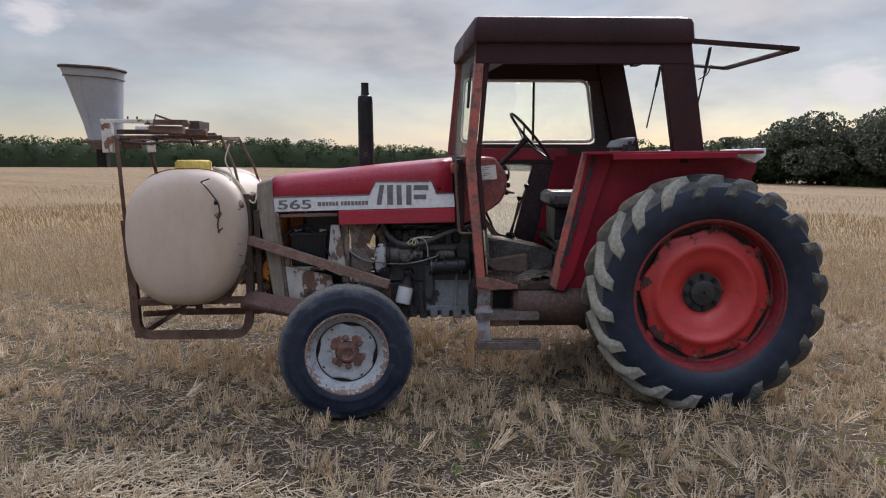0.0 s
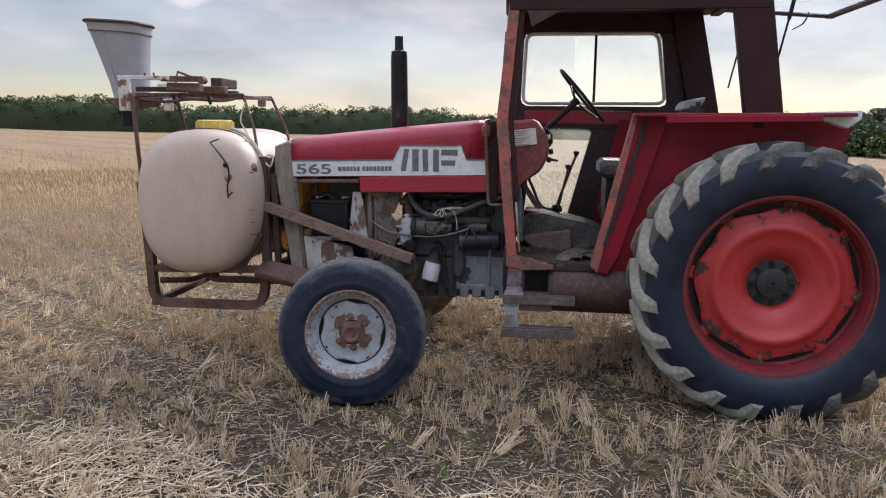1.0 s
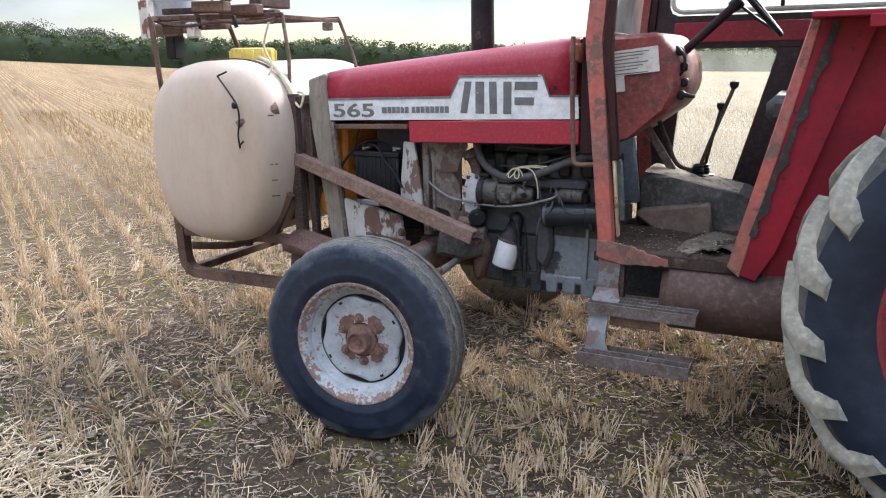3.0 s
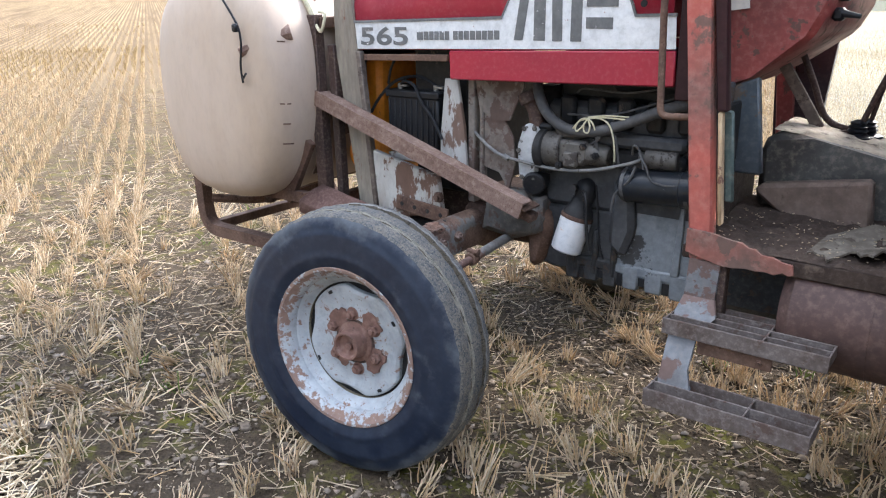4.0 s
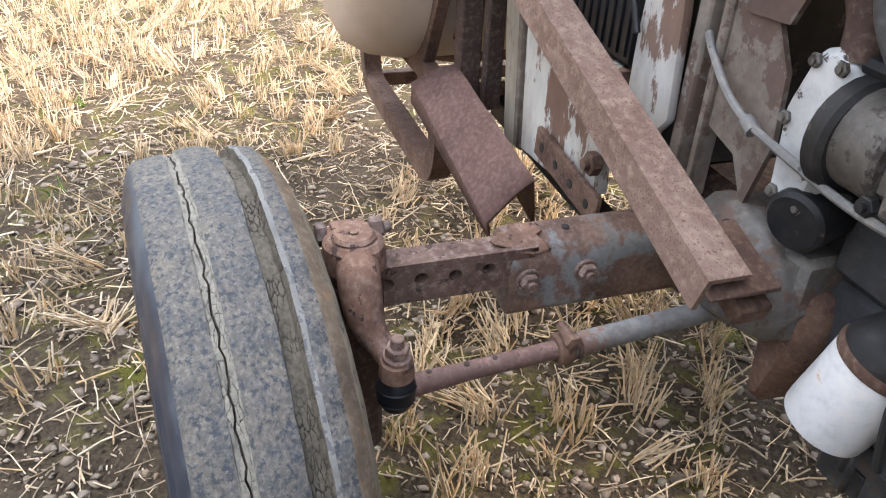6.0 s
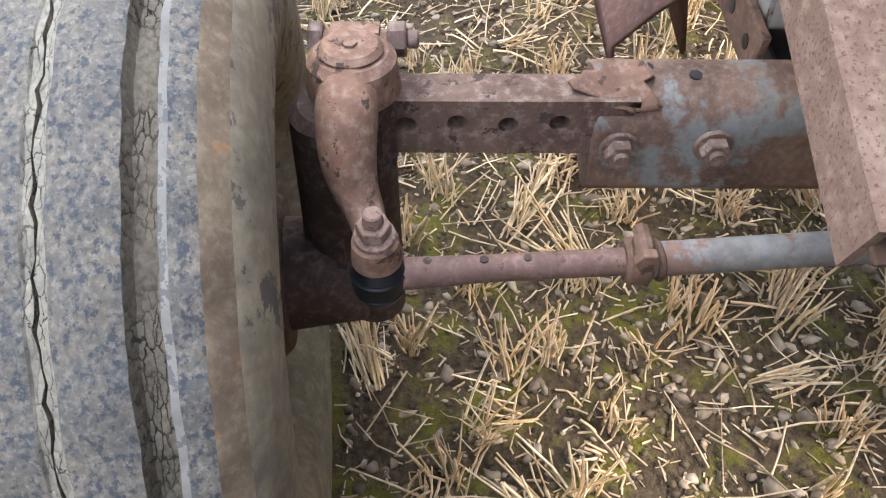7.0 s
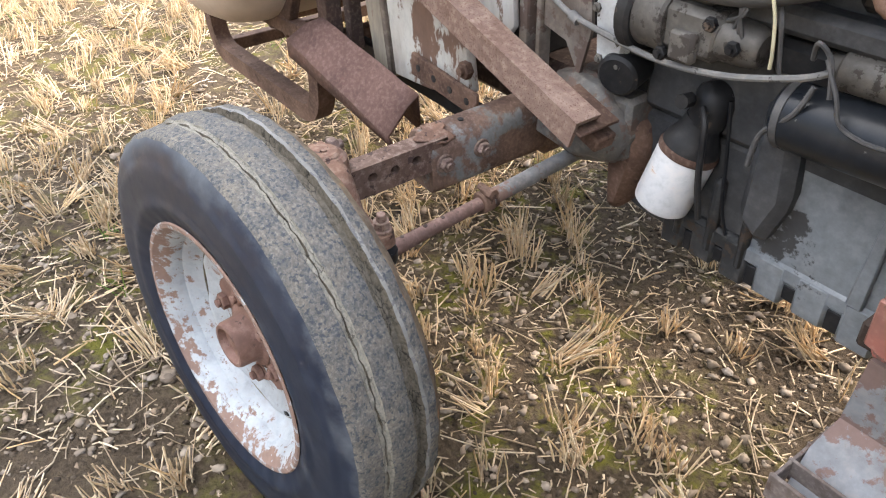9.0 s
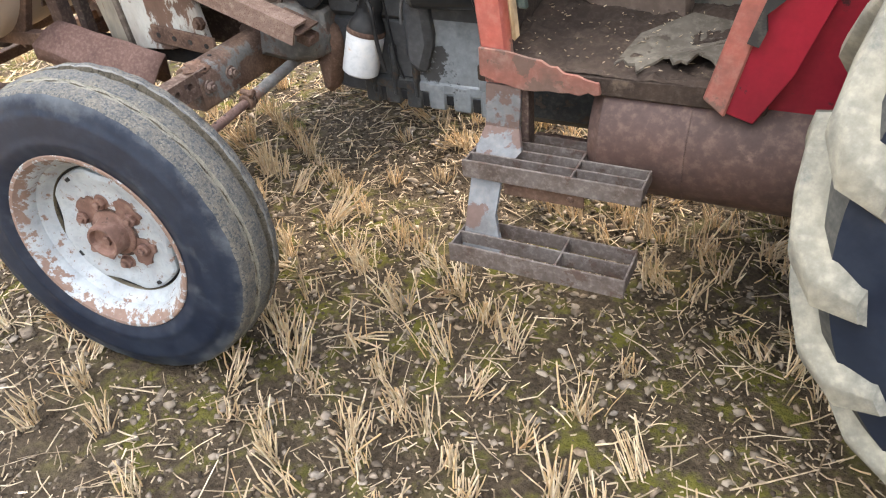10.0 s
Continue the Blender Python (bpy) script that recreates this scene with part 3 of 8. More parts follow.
# near-black green: shade among the hedge leaves put into the colour
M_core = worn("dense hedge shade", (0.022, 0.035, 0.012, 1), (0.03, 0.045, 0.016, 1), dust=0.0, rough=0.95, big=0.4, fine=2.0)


# ---- mesh tools ----
def B():
    return bmesh.new()


def part(name, bm, material, parent=None, label="", smooth=38, at=None):
    """One bmesh as one mesh object under a thing or a part."""
    me = bpy.data.meshes.new(name)
    if not isinstance(bm, bpy.types.Mesh):
        bmesh.ops.recalc_face_normals(bm, faces=bm.faces[:])
        bm.to_mesh(me)
        bm.free()
    for m in material if isinstance(material, (list, tuple)) else [material]:
        me.materials.append(m)
    me.polygons.foreach_set("use_smooth", [True] * len(me.polygons))
    me.set_sharp_from_angle(angle=radians(smooth))
    ob = new(name, me)
    if parent is not None:
        ob.parent = parent
    if at is not None:
        ob.matrix_basis = at
    if label:
        tagged(ob, label)
    return ob


def thing(name, label, category, group="", at=None, kind=""):
    ob = new(name)
    ob.empty_display_size = 0.2
    if at is not None:
        ob.matrix_basis = at
    return tagged(ob, label, category, group, kind)


def box(bm, c, s, rot=(0, 0, 0), bev=0.004, seg=1):
    """A box with its middle at c, its size s, turned by rot, with rounded edges."""
    m = Matrix.LocRotScale(c, Euler([radians(a) for a in rot]), s)
    vs = bmesh.ops.create_cube(bm, size=1.0, matrix=m)["verts"]
    if bev:
        es = list({e for v in vs for e in v.link_edges})
        bmesh.ops.bevel(bm, geom=es, offset=min(bev, min(s) * 0.45), segments=seg, affect="EDGES")


def boxx(bm, x0, x1, y0, y1, z0, z1, bev=0.004):
    box(bm, ((x0 + x1) / 2, (y0 + y1) / 2, (z0 + z1) / 2), (abs(x1 - x0), abs(y1 - y0), abs(z1 - z0)), bev=bev)


def frame_of(d):
    d = Vector(d).normalized()
    up = Vector((0, 0, 1)) if abs(d.z) < 0.95 else Vector((1, 0, 0))
    a = d.cross(up).normalized()
    return d, a, a.cross(d).normalized()


def ring(bm, c, a, b, r, seg):
    return [bm.verts.new(Vector(c) + (a * math.cos(2 * math.pi * i / seg) + b * math.sin(2 * math.pi * i / seg)) * r) for i in range(seg)]


def bridge(bm, r0, r1, mat=0):
    n = len(r0)
    for i in range(n):
        f = bm.faces.new((r0[i], r0[(i + 1) % n], r1[(i + 1) % n], r1[i]))
        f.material_index = mat


def cyl(bm, a, b, r, r2=None, seg=18, bev=0.0):
    """A capped cylinder or cone from a to b."""
    a, b = Vector(a), Vector(b)
    d, u, w = frame_of(b - a)
    r2 = r if r2 is None else r2
    rings = []
    if bev:
        rings = [ring(bm, a, u, w, r - bev, seg), ring(bm, a + d * bev, u, w, r, seg), ring(bm, b - d * bev, u, w, r2, seg), ring(bm, b, u, w, r2 - bev, seg)]
    else:
        rings = [ring(bm, a, u, w, r, seg), ring(bm, b, u, w, r2, seg)]
    for p, q in zip(rings, rings[1:]):
        bridge(bm, p, q)
    bm.faces.new(rings[0][::-1])
    bm.faces.new(rings[-1])


def curve_points(pts, n=6):
    """A smooth line through pts."""
    pts = [Vector(p) for p in pts]
    out = []
    for i in range(len(pts) - 1):
        p0, p1, p2, p3 = pts[max(i - 1, 0)], pts[i], pts[i + 1], pts[min(i + 2, len(pts) - 1)]
        for k in range(n):
            t = k / n
            out.append(0.5 * ((2 * p1) + (p2 - p0) * t + (2 * p0 - 5 * p1 + 4 * p2 - p3) * t * t + (3 * p1 - p0 - 3 * p2 + p3) * t ** 3))
    return out + [pts[-1]]


def tube(bm, pts, r, seg=10, smooth=0, square=False):
    """A round (or square) bar along pts."""
    pts = curve_points(pts, smooth) if smooth else [Vector(p) for p in pts]
    seg = 4 if square else seg
    prev, last = None, None
    for i, p in enumerate(pts):
        d = (pts[min(i + 1, len(pts) - 1)] - pts[max(i - 1, 0)]).normalized()
        if prev is None:
            _, u, w = frame_of(d)
        else:
            u = (prev - d * prev.dot(d)).normalized()
            w = u.cross(d).normalized()
        prev = u
        rr = r(i / (len(pts) - 1)) if callable(r) else r
        if square:
            a, b = (u + w) * rr, (u - w) * rr
            cur = [bm.verts.new(p + v) for v in (a, b, -a, -b)]
        else:
            cur = ring(bm, p, u, w, rr, seg)
        if last:
            bridge(bm, last, cur)
        else:
            bm.faces.new(cur[::-1])
        last = cur
    bm.faces.new(last)


def rounded(pts, r, n=4):
    """pts with each inner corner rounded by about r."""
    pts = [Vector(p) for p in pts]
    out = [pts[0]]
    for a, b, c in zip(pts, pts[1:], pts[2:]):
        p, q = b + (a - b).normalized() * r, b + (c - b).normalized() * r
        out += [(1 - t) ** 2 * p + 2 * t * (1 - t) * b + t * t * q for t in [k / n for k in range(n + 1)]]
    return out + [pts[-1]]


def lathe(bm, profile, seg=48, mats=None, close=False, wave=None):
    """Profile of (radius, y, ...) turned about the y axis at the origin."""
    rings = []
    for k, (r, y) in enumerate(profile):
        rg = []
        for i in range(seg):
            a = 2 * math.pi * i / seg
            rr = r + (wave(k, a) if wave else 0)
            rg.append(bm.verts.new((rr * math.cos(a), y, rr * math.sin(a))))
        rings.append(rg)
    for k, (p, q) in enumerate(zip(rings, rings[1:])):
        bridge(bm, p, q, mats[k] if mats else 0)
    if close:
        bm.faces.new(rings[0][::-1])
        bm.faces.new(rings[-1])


def prism(bm, poly, y0, y1, bev=0.0):
    """A polygon of (x, z) drawn out from y0 to y1."""
    a = [bm.verts.new((x, y0, z)) for x, z in poly]
    b = [bm.verts.new((x, y1, z)) for x, z in poly]
    fs = [bm.faces.new(a[::-1]), bm.faces.new(b)]
    n = len(poly)
    for i in range(n):
        fs.append(bm.faces.new((a[i], a[(i + 1) % n], b[(i + 1) % n], b[i])))
    if bev:
        bmesh.ops.bevel(bm, geom=list({e for f in fs for e in f.edges}), offset=bev, segments=1, affect="EDGES")


def bar(bm, a, b, w, h, side=None, bev=0.003):
    """A rectangular bar from a to b: w across (along side), h the other way."""
    a, b = Vector(a), Vector(b)
    d, u, v = frame_of(b - a)
    if side is not None:
        s = Vector(side)
        u = (s - d * s.dot(d)).normalized()
        v = d.cross(u).normalized()
    m = Matrix((u, v, d)).transposed().to_4x4()
    m.translation = (a + b) / 2
    m = m @ Matrix.Diagonal((w, h, (b - a).length, 1))
    vs = bmesh.ops.create_cube(bm, size=1.0, matrix=m)["verts"]
    if bev:
        bmesh.ops.bevel(bm, geom=list({e for q in vs for e in q.link_edges}), offset=min(bev, min(w, h) * 0.4), segments=1, affect="EDGES")


def angle_bar(bm, a, b, out, w, h, th):
    """Angle iron from a (top outer edge) to b: one leg hangs down by h, the other goes inward by w. out: the outward direction."""
    a, b, out = Vector(a), Vector(b), Vector(out).normalized()
    d = (b - a).normalized()
    up = out.cross(d).normalized()
    up = up if up.z > 0 else -up
    prof = [(0, 0), (0, -h), (-th, -h), (-th, -th), (-w, -th), (-w, 0)]
    r0 = [bm.verts.new(a + out * x + up * z) for x, z in prof]
    r1 = [bm.verts.new(b + out * x + up * z) for x, z in prof]
    bridge(bm, r0, r1)
    bm.faces.new(r0[::-1])
    bm.faces.new(r1)


def bolt(bm, c, d, r=0.014, h=0.012):
    """A hexagon head standing on c along d, with its shank end."""
    c, d = Vector(c), Vector(d).normalized()
    cyl(bm, c, c + d * h, r, seg=6, bev=0.0015)
    cyl(bm, c + d * h, c + d * (h * 1.5), r * 0.5, seg=10)


def arrays(name, verts, quads, material):
    """A mesh from arrays of corners and four-cornered faces."""
    me = bpy.data.meshes.new(name)
    me.vertices.add(len(verts))
    me.vertices.foreach_set("co", np.asarray(verts, dtype=np.float32).ravel())
    q = np.asarray(quads, dtype=np.int32)
    k = q.shape[1]
    me.loops.add(q.size)
    me.loops.foreach_set("vertex_index", q.ravel())
    me.polygons.add(len(q))
    me.polygons.foreach_set("loop_start", np.arange(0, q.size, k, dtype=np.int32))
    me.update(calc_edges=True)
    me.materials.append(material)
    return new(name, me)


# ---- ground ----
AZ = np.radians([-180, -135, -95, -75, -57.6, -45.9, -36.6, -27.2, -14.5, 5, 28, 60, 110, 180])
RISE = np.array([0.4, 1.2, 2.6, 2.5, 1.95, 0.85, 0.22, -0.02, -0.15, -0.6, -1.45, -1.7, -1.0, 0.4])
LANES = ((0.28, 0.52), (1.12, 1.44), (1.52, 1.72), (2.62, 2.98))
ROW = Vector((-0.844, 0.536, 0.0))
ROW_N = Vector((0.536, 0.844, 0.0))
GAP = 0.165


def ground_z(x, y):
    """Height of the field: level round the tractor, rising and falling away from it."""
    x, y = np.asarray(x, dtype=float), np.asarray(y, dtype=float)
    r = np.hypot(x, y)
    g = np.interp(np.arctan2(x, y), AZ, RISE)
    return g * np.clip((r - 5.0) / 85.0, 0, 3.0) ** 1.25 + 0.012 * np.sin(x * 1.7 + 0.6) * np.cos(y * 1.3) * np.clip(r, 0, 3) / 3


rings_r = np.concatenate([np.linspace(0.0004, 7, 110), np.geomspace(7.15, 2800, 110)])
n_az = 240
gr, ga = np.meshgrid(rings_r, np.linspace(-math.pi, math.pi, n_az, endpoint=False), indexing="ij")
gx, gy = gr * np.sin(ga), gr * np.cos(ga)
rng = np.random.default_rng(7)
gz = ground_z(gx, gy) + rng.normal(0, 0.006, gx.shape) * (gr < 7.5) * np.clip((gr - 0.3) / 1.5, 0, 1)
gv = np.stack([gx.ravel(), gy.ravel(), gz.ravel()], 1)
ii, jj = np.meshgrid(np.arange(len(rings_r) - 1), np.arange(n_az), indexing="ij")
j2 = (jj + 1) % n_az
gq = np.stack([ii * n_az + jj, ii * n_az + j2, (ii + 1) * n_az + j2, (ii + 1) * n_az + jj], -1).reshape(-1, 4)

M_ground, nt, bsdf = shell("stubble field soil")
co = nt.nodes.new("ShaderNodeTexCoord")
rot = nt.nodes.new("ShaderNodeMapping")
rot.inputs["Rotation"].default_value = (0, 0, -math.atan2(ROW.y, ROW.x))
nt.links.new(co.outputs["Object"], rot.inputs["Vector"])
n_big = nd(nt, "ShaderNodeTexNoise", Scale=0.9, Detail=6.0, Roughness=0.6)
n_mid = nd(nt, "ShaderNodeTexNoise", Scale=10.0, Detail=7.0, Roughness=0.65)
n_fine = nd(nt, "ShaderNodeTexNoise", Scale=70.0, Detail=6.0, Roughness=0.7)
for n in (n_big, n_mid, n_fine):
    nt.links.new(co.outputs["Object"], n.inputs["Vector"])
soil = mix(nt, ramp(nt, n_fine.outputs["Fac"], 0.35, 0.68), (0.022, 0.016, 0.010, 1), (0.100, 0.073, 0.049, 1))
soil = mix(nt, ramp(nt, n_mid.outputs["Fac"], 0.40, 0.64, (0, 0, 0, 1), (0.4, 0.4, 0.4, 1)), soil, (0.105, 0.078, 0.053, 1))
moss = mix(nt, n_fine.outputs["Fac"], (0.034, 0.034, 0.008, 1), (0.172, 0.160, 0.032, 1))
moss_at = mix(nt, 1.0, ramp(nt, n_mid.outputs["Fac"], 0.49, 0.60), ramp(nt, n_big.outputs["Fac"], 0.41, 0.54), "MULTIPLY")
soil = mix(nt, moss_at, soil, moss)
# far straw: long streaks along the drill rows
st = nt.nodes.new("ShaderNodeMapping")
st.inputs["Scale"].default_value = (0.05, 1.0, 1.0)
nt.links.new(rot.outputs["Vector"], st.inputs["Vector"])
n_row = nd(nt, "ShaderNodeTexNoise", Scale=3.0, Detail=8.0, Roughness=0.62)
nt.links.new(st.outputs["Vector"], n_row.inputs["Vector"])
n_row2 = nd(nt, "ShaderNodeTexNoise", Scale=0.35, Detail=3.0)
nt.links.new(st.outputs["Vector"], n_row2.inputs["Vector"])
straw = mix(nt, ramp(nt, n_row.outputs["Fac"], 0.40, 0.59), (0.125, 0.080, 0.042, 1), (0.38, 0.265, 0.15, 1))
straw = mix(nt, ramp(nt, n_row2.outputs["Fac"], 0.42, 0.62, (0, 0, 0, 1), (0.6, 0.6, 0.6, 1)), straw, (0.41, 0.295, 0.155, 1))
straw = mix(nt, 1.0, straw, ramp(nt, n_fine.outputs["Fac"], 0.3, 0.7, (0.7, 0.7, 0.7, 1), (1.2, 1.2, 1.2, 1)), "MULTIPLY")
sp_r = nt.nodes.new("ShaderNodeSeparateXYZ")
nt.links.new(rot.outputs["Vector"], sp_r.inputs["Vector"])
# bare soil between the drilled rows
r_k = nt.nodes.new("ShaderNodeMath")
r_k.operation = "MULTIPLY"
r_k.inputs[1].default_value = 2 * math.pi / GAP
nt.links.new(sp_r.outputs["Y"], r_k.inputs[0])
r_cos = nt.nodes.new("ShaderNodeMath")
r_cos.operation = "COSINE"
nt.links.new(r_k.outputs["Value"], r_cos.inputs[0])
straw = mix(nt, ramp(nt, r_cos.outputs["Value"], -0.5, 0.2, (0.85, 0.85, 0.85, 1), (0, 0, 0, 1)), straw, (0.105, 0.073, 0.044, 1))
l_add = nt.nodes.new("ShaderNodeMath")
l_add.operation = "MULTIPLY_ADD"
l_add.inputs[1].default_value, l_add.inputs[2].default_value = -1.0, 2.5
nt.links.new(sp_r.outputs["Y"], l_add.inputs[0])
l_mod = nt.nodes.new("ShaderNodeMath")
l_mod.operation = "FLOORED_MODULO"
l_mod.inputs[1].default_value = 12.0
nt.links.new(l_add.outputs["Value"], l_mod.inputs[0])
l_div = nt.nodes.new("ShaderNodeMath")
l_div.operation = "DIVIDE"
l_div.inputs[1].default_value = 12.0
nt.links.new(l_mod.outputs["Value"], l_div.inputs[0])
l_ramp = nt.nodes.new("ShaderNodeValToRGB")
stops = [(0.0, 0.0)]
for a, b in LANES:
    stops += [(a / 12 - 0.004, 0.0), (a / 12 + 0.006, 0.6), (b / 12 - 0.006, 0.6), (b / 12 + 0.004, 0.0)]
while len(l_ramp.color_ramp.elements) < len(stops):
    l_ramp.color_ramp.elements.new(0.99)
for el, (q, v) in zip(l_ramp.color_ramp.elements, stops):
    el.position, el.color = q, (v, v, v, 1)
nt.links.new(l_div.outputs["Value"], l_ramp.inputs["Fac"])
straw = mix(nt, l_ramp.outputs["Color"], straw, (0.15, 0.105, 0.06, 1))
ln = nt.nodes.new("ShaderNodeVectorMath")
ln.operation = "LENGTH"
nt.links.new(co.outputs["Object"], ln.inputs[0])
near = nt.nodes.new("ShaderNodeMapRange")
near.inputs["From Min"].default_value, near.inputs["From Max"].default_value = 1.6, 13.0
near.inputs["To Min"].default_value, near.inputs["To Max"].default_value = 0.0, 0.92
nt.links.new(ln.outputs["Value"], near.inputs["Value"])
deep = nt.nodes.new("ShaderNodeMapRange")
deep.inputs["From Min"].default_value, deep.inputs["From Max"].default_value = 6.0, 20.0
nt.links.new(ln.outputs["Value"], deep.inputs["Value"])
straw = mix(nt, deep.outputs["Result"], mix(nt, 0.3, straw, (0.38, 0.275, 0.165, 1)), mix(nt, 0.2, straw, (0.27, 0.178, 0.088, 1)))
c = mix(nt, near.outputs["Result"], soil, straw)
far = nt.nodes.new("ShaderNodeMapRange")
far.inputs["From Min"].default_value, far.inputs["From Max"].default_value = 118.0, 122.0
nt.links.new(ln.outputs["Value"], far.inputs["Value"])
c = mix(nt, far.outputs["Result"], c, (0.30, 0.30, 0.07, 1))
nt.links.new(c, bsdf.inputs["Base Color"])
bsdf.inputs["Roughness"].default_value = 0.95
bsdf.inputs["Specular IOR Level"].default_value = 0.15
bp = nd(nt, "ShaderNodeBump", Strength=1.0, Distance=0.03)
nt.links.new(mix(nt, 0.5, n_fine.outputs["Fac"], n_mid.outputs["Fac"]), bp.inputs["Height"])
nt.links.new(bp.outputs["Normal"], bsdf.inputs["Normal"])
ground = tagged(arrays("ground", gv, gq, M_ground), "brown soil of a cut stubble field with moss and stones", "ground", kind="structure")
ground.data.polygons.foreach_set("use_smooth", [True] * len(ground.data.polygons))


# ---- stubble ----
def straws(name, base, direct, length, radius, material, label, bend=0.0, sides=3, seg=1):
    """Hollow stalks: base points, unit directions, lengths and radii, each a thin tapered prism."""
    n = len(base)
    up = np.tile(np.array([[0.31, 0.17, 0.93]]), (n, 1))
    u = np.cross(direct, up)
    u /= np.linalg.norm(u, axis=1, keepdims=True) + 1e-9
    w = np.cross(u, direct)
    sag = rng.normal(0, 1, (n, 3)) * bend * length[:, None]
    levels = []
    for k in range(seg + 1):
        t = k / seg
        mid = base + direct * (length * t)[:, None] + sag * (t * t)
        for s in range(sides):
            a = 2 * math.pi * s / sides
            levels.append(mid + (u * math.cos(a) + w * math.sin(a)) * (radius * (1 - 0.25 * t))[:, None])
    v = np.stack(levels, 1).reshape(-1, 3)
    per = sides * (seg + 1)
    faces = []
    for k in range(seg):
        for s in range(sides):
            faces.append([k * sides + s, k * sides + (s + 1) % sides, (k + 1) * sides + (s + 1) % sides, (k + 1) * sides + s])
    q = (np.arange(n)[:, None, None] * per + np.array(faces)[None]).reshape(-1, 4)
    return tagged(arrays(name, v, q, material), label, "stubble", kind="stuff")


def field_points(r0, r1, per_m2, az0=-180, az1=180, rows=True, centre=(0.3, -0.6)):
    """Points of drilled clumps between two distances of the tractor."""
    area = (r1 * r1 - r0 * r0) * math.radians(az1 - az0) / 2
    n = int(area * per_m2)
    r = np.sqrt(rng.uniform(r0 * r0, r1 * r1, n))
    a = np.radians(rng.uniform(az0, az1, n))
    x, y = r * np.sin(a) + centre[0], r * np.cos(a) + centre[1]
    if rows:
        s = x * ROW_N.x + y * ROW_N.y
        along = x * ROW.x + y * ROW.y
        gap = GAP
        k = np.round(s / gap)
        s2 = k * gap + rng.normal(0, 0.015, n) + 0.012 * np.sin(along * 0.9 + k) + 0.016 * np.sin(11.3 * k + 5.7 * np.round(along / 0.105))
        a2 = (np.round(along / 0.105 + 0.37 * k) - 0.37 * k) * 0.105 + 0.03 * np.sin(7.1 * k + 3.3 * np.round(along / 0.105)) + rng.normal(0, 0.013, n)
        x, y = ROW.x * a2 + ROW_N.x * s2, ROW.y * a2 + ROW_N.y * s2
        # wheelings: pairs of flattened tracks along the rows, and bare patches
        lane = (s2 + 2.5) % 12.0
        keep = rng.uniform(0, 1, n) < 0.12
        keep |= ~np.any([(lane > a) & (lane < b) for a, b in LANES], axis=0)
        patch = np.sin(x * 1.9 + 1.3 * np.sin(y * 1.1)) * np.sin(y * 2.3 + 0.8 * np.sin(x * 1.4))
        keep &= rng.uniform(0, 1, n) < np.clip(0.92 + 0.4 * patch, 0.45, 1)
        x, y = x[keep], y[keep]
    for wx, wy, rx, ry in ((0.0, -0.915, 0.13, 0.12), (2.3, -0.7, 0.24, 0.17), (0.0, 0.915, 0.13, 0.12), (2.3, 0.7, 0.24, 0.17)):
        keep = (np.abs(x - wx) > rx) | (np.abs(y - wy) > ry)
        x, y = x[keep], y[keep]
    return np.stack([x, y, ground_z(x, y) - 0.01], 1)


def standing(p, lean):
    i, j = np.round(p[:, 0] / 0.11), np.round(p[:, 1] / 0.11)
    cx, cy = np.sin(12.9898 * i + 78.233 * j), np.sin(39.425 * i + 11.135 * j)
    d = np.stack([rng.normal(0, 1, len(p)) * lean * 0.42 + lean * 0.9 * cx - 0.16, rng.normal(0, 1, len(p)) * lean * 0.42 + lean * 0.9 * cy, np.ones(len(p))], 1)
    return d / np.linalg.norm(d, axis=1, keepdims=True)


def lying(p):
    a = rng.uniform(0, 2 * math.pi, len(p))
    d = np.stack([np.cos(a), np.sin(a), rng.uniform(-0.04, 0.24, len(p))], 1)
    return d / np.linalg.norm(d, axis=1, keepdims=True)


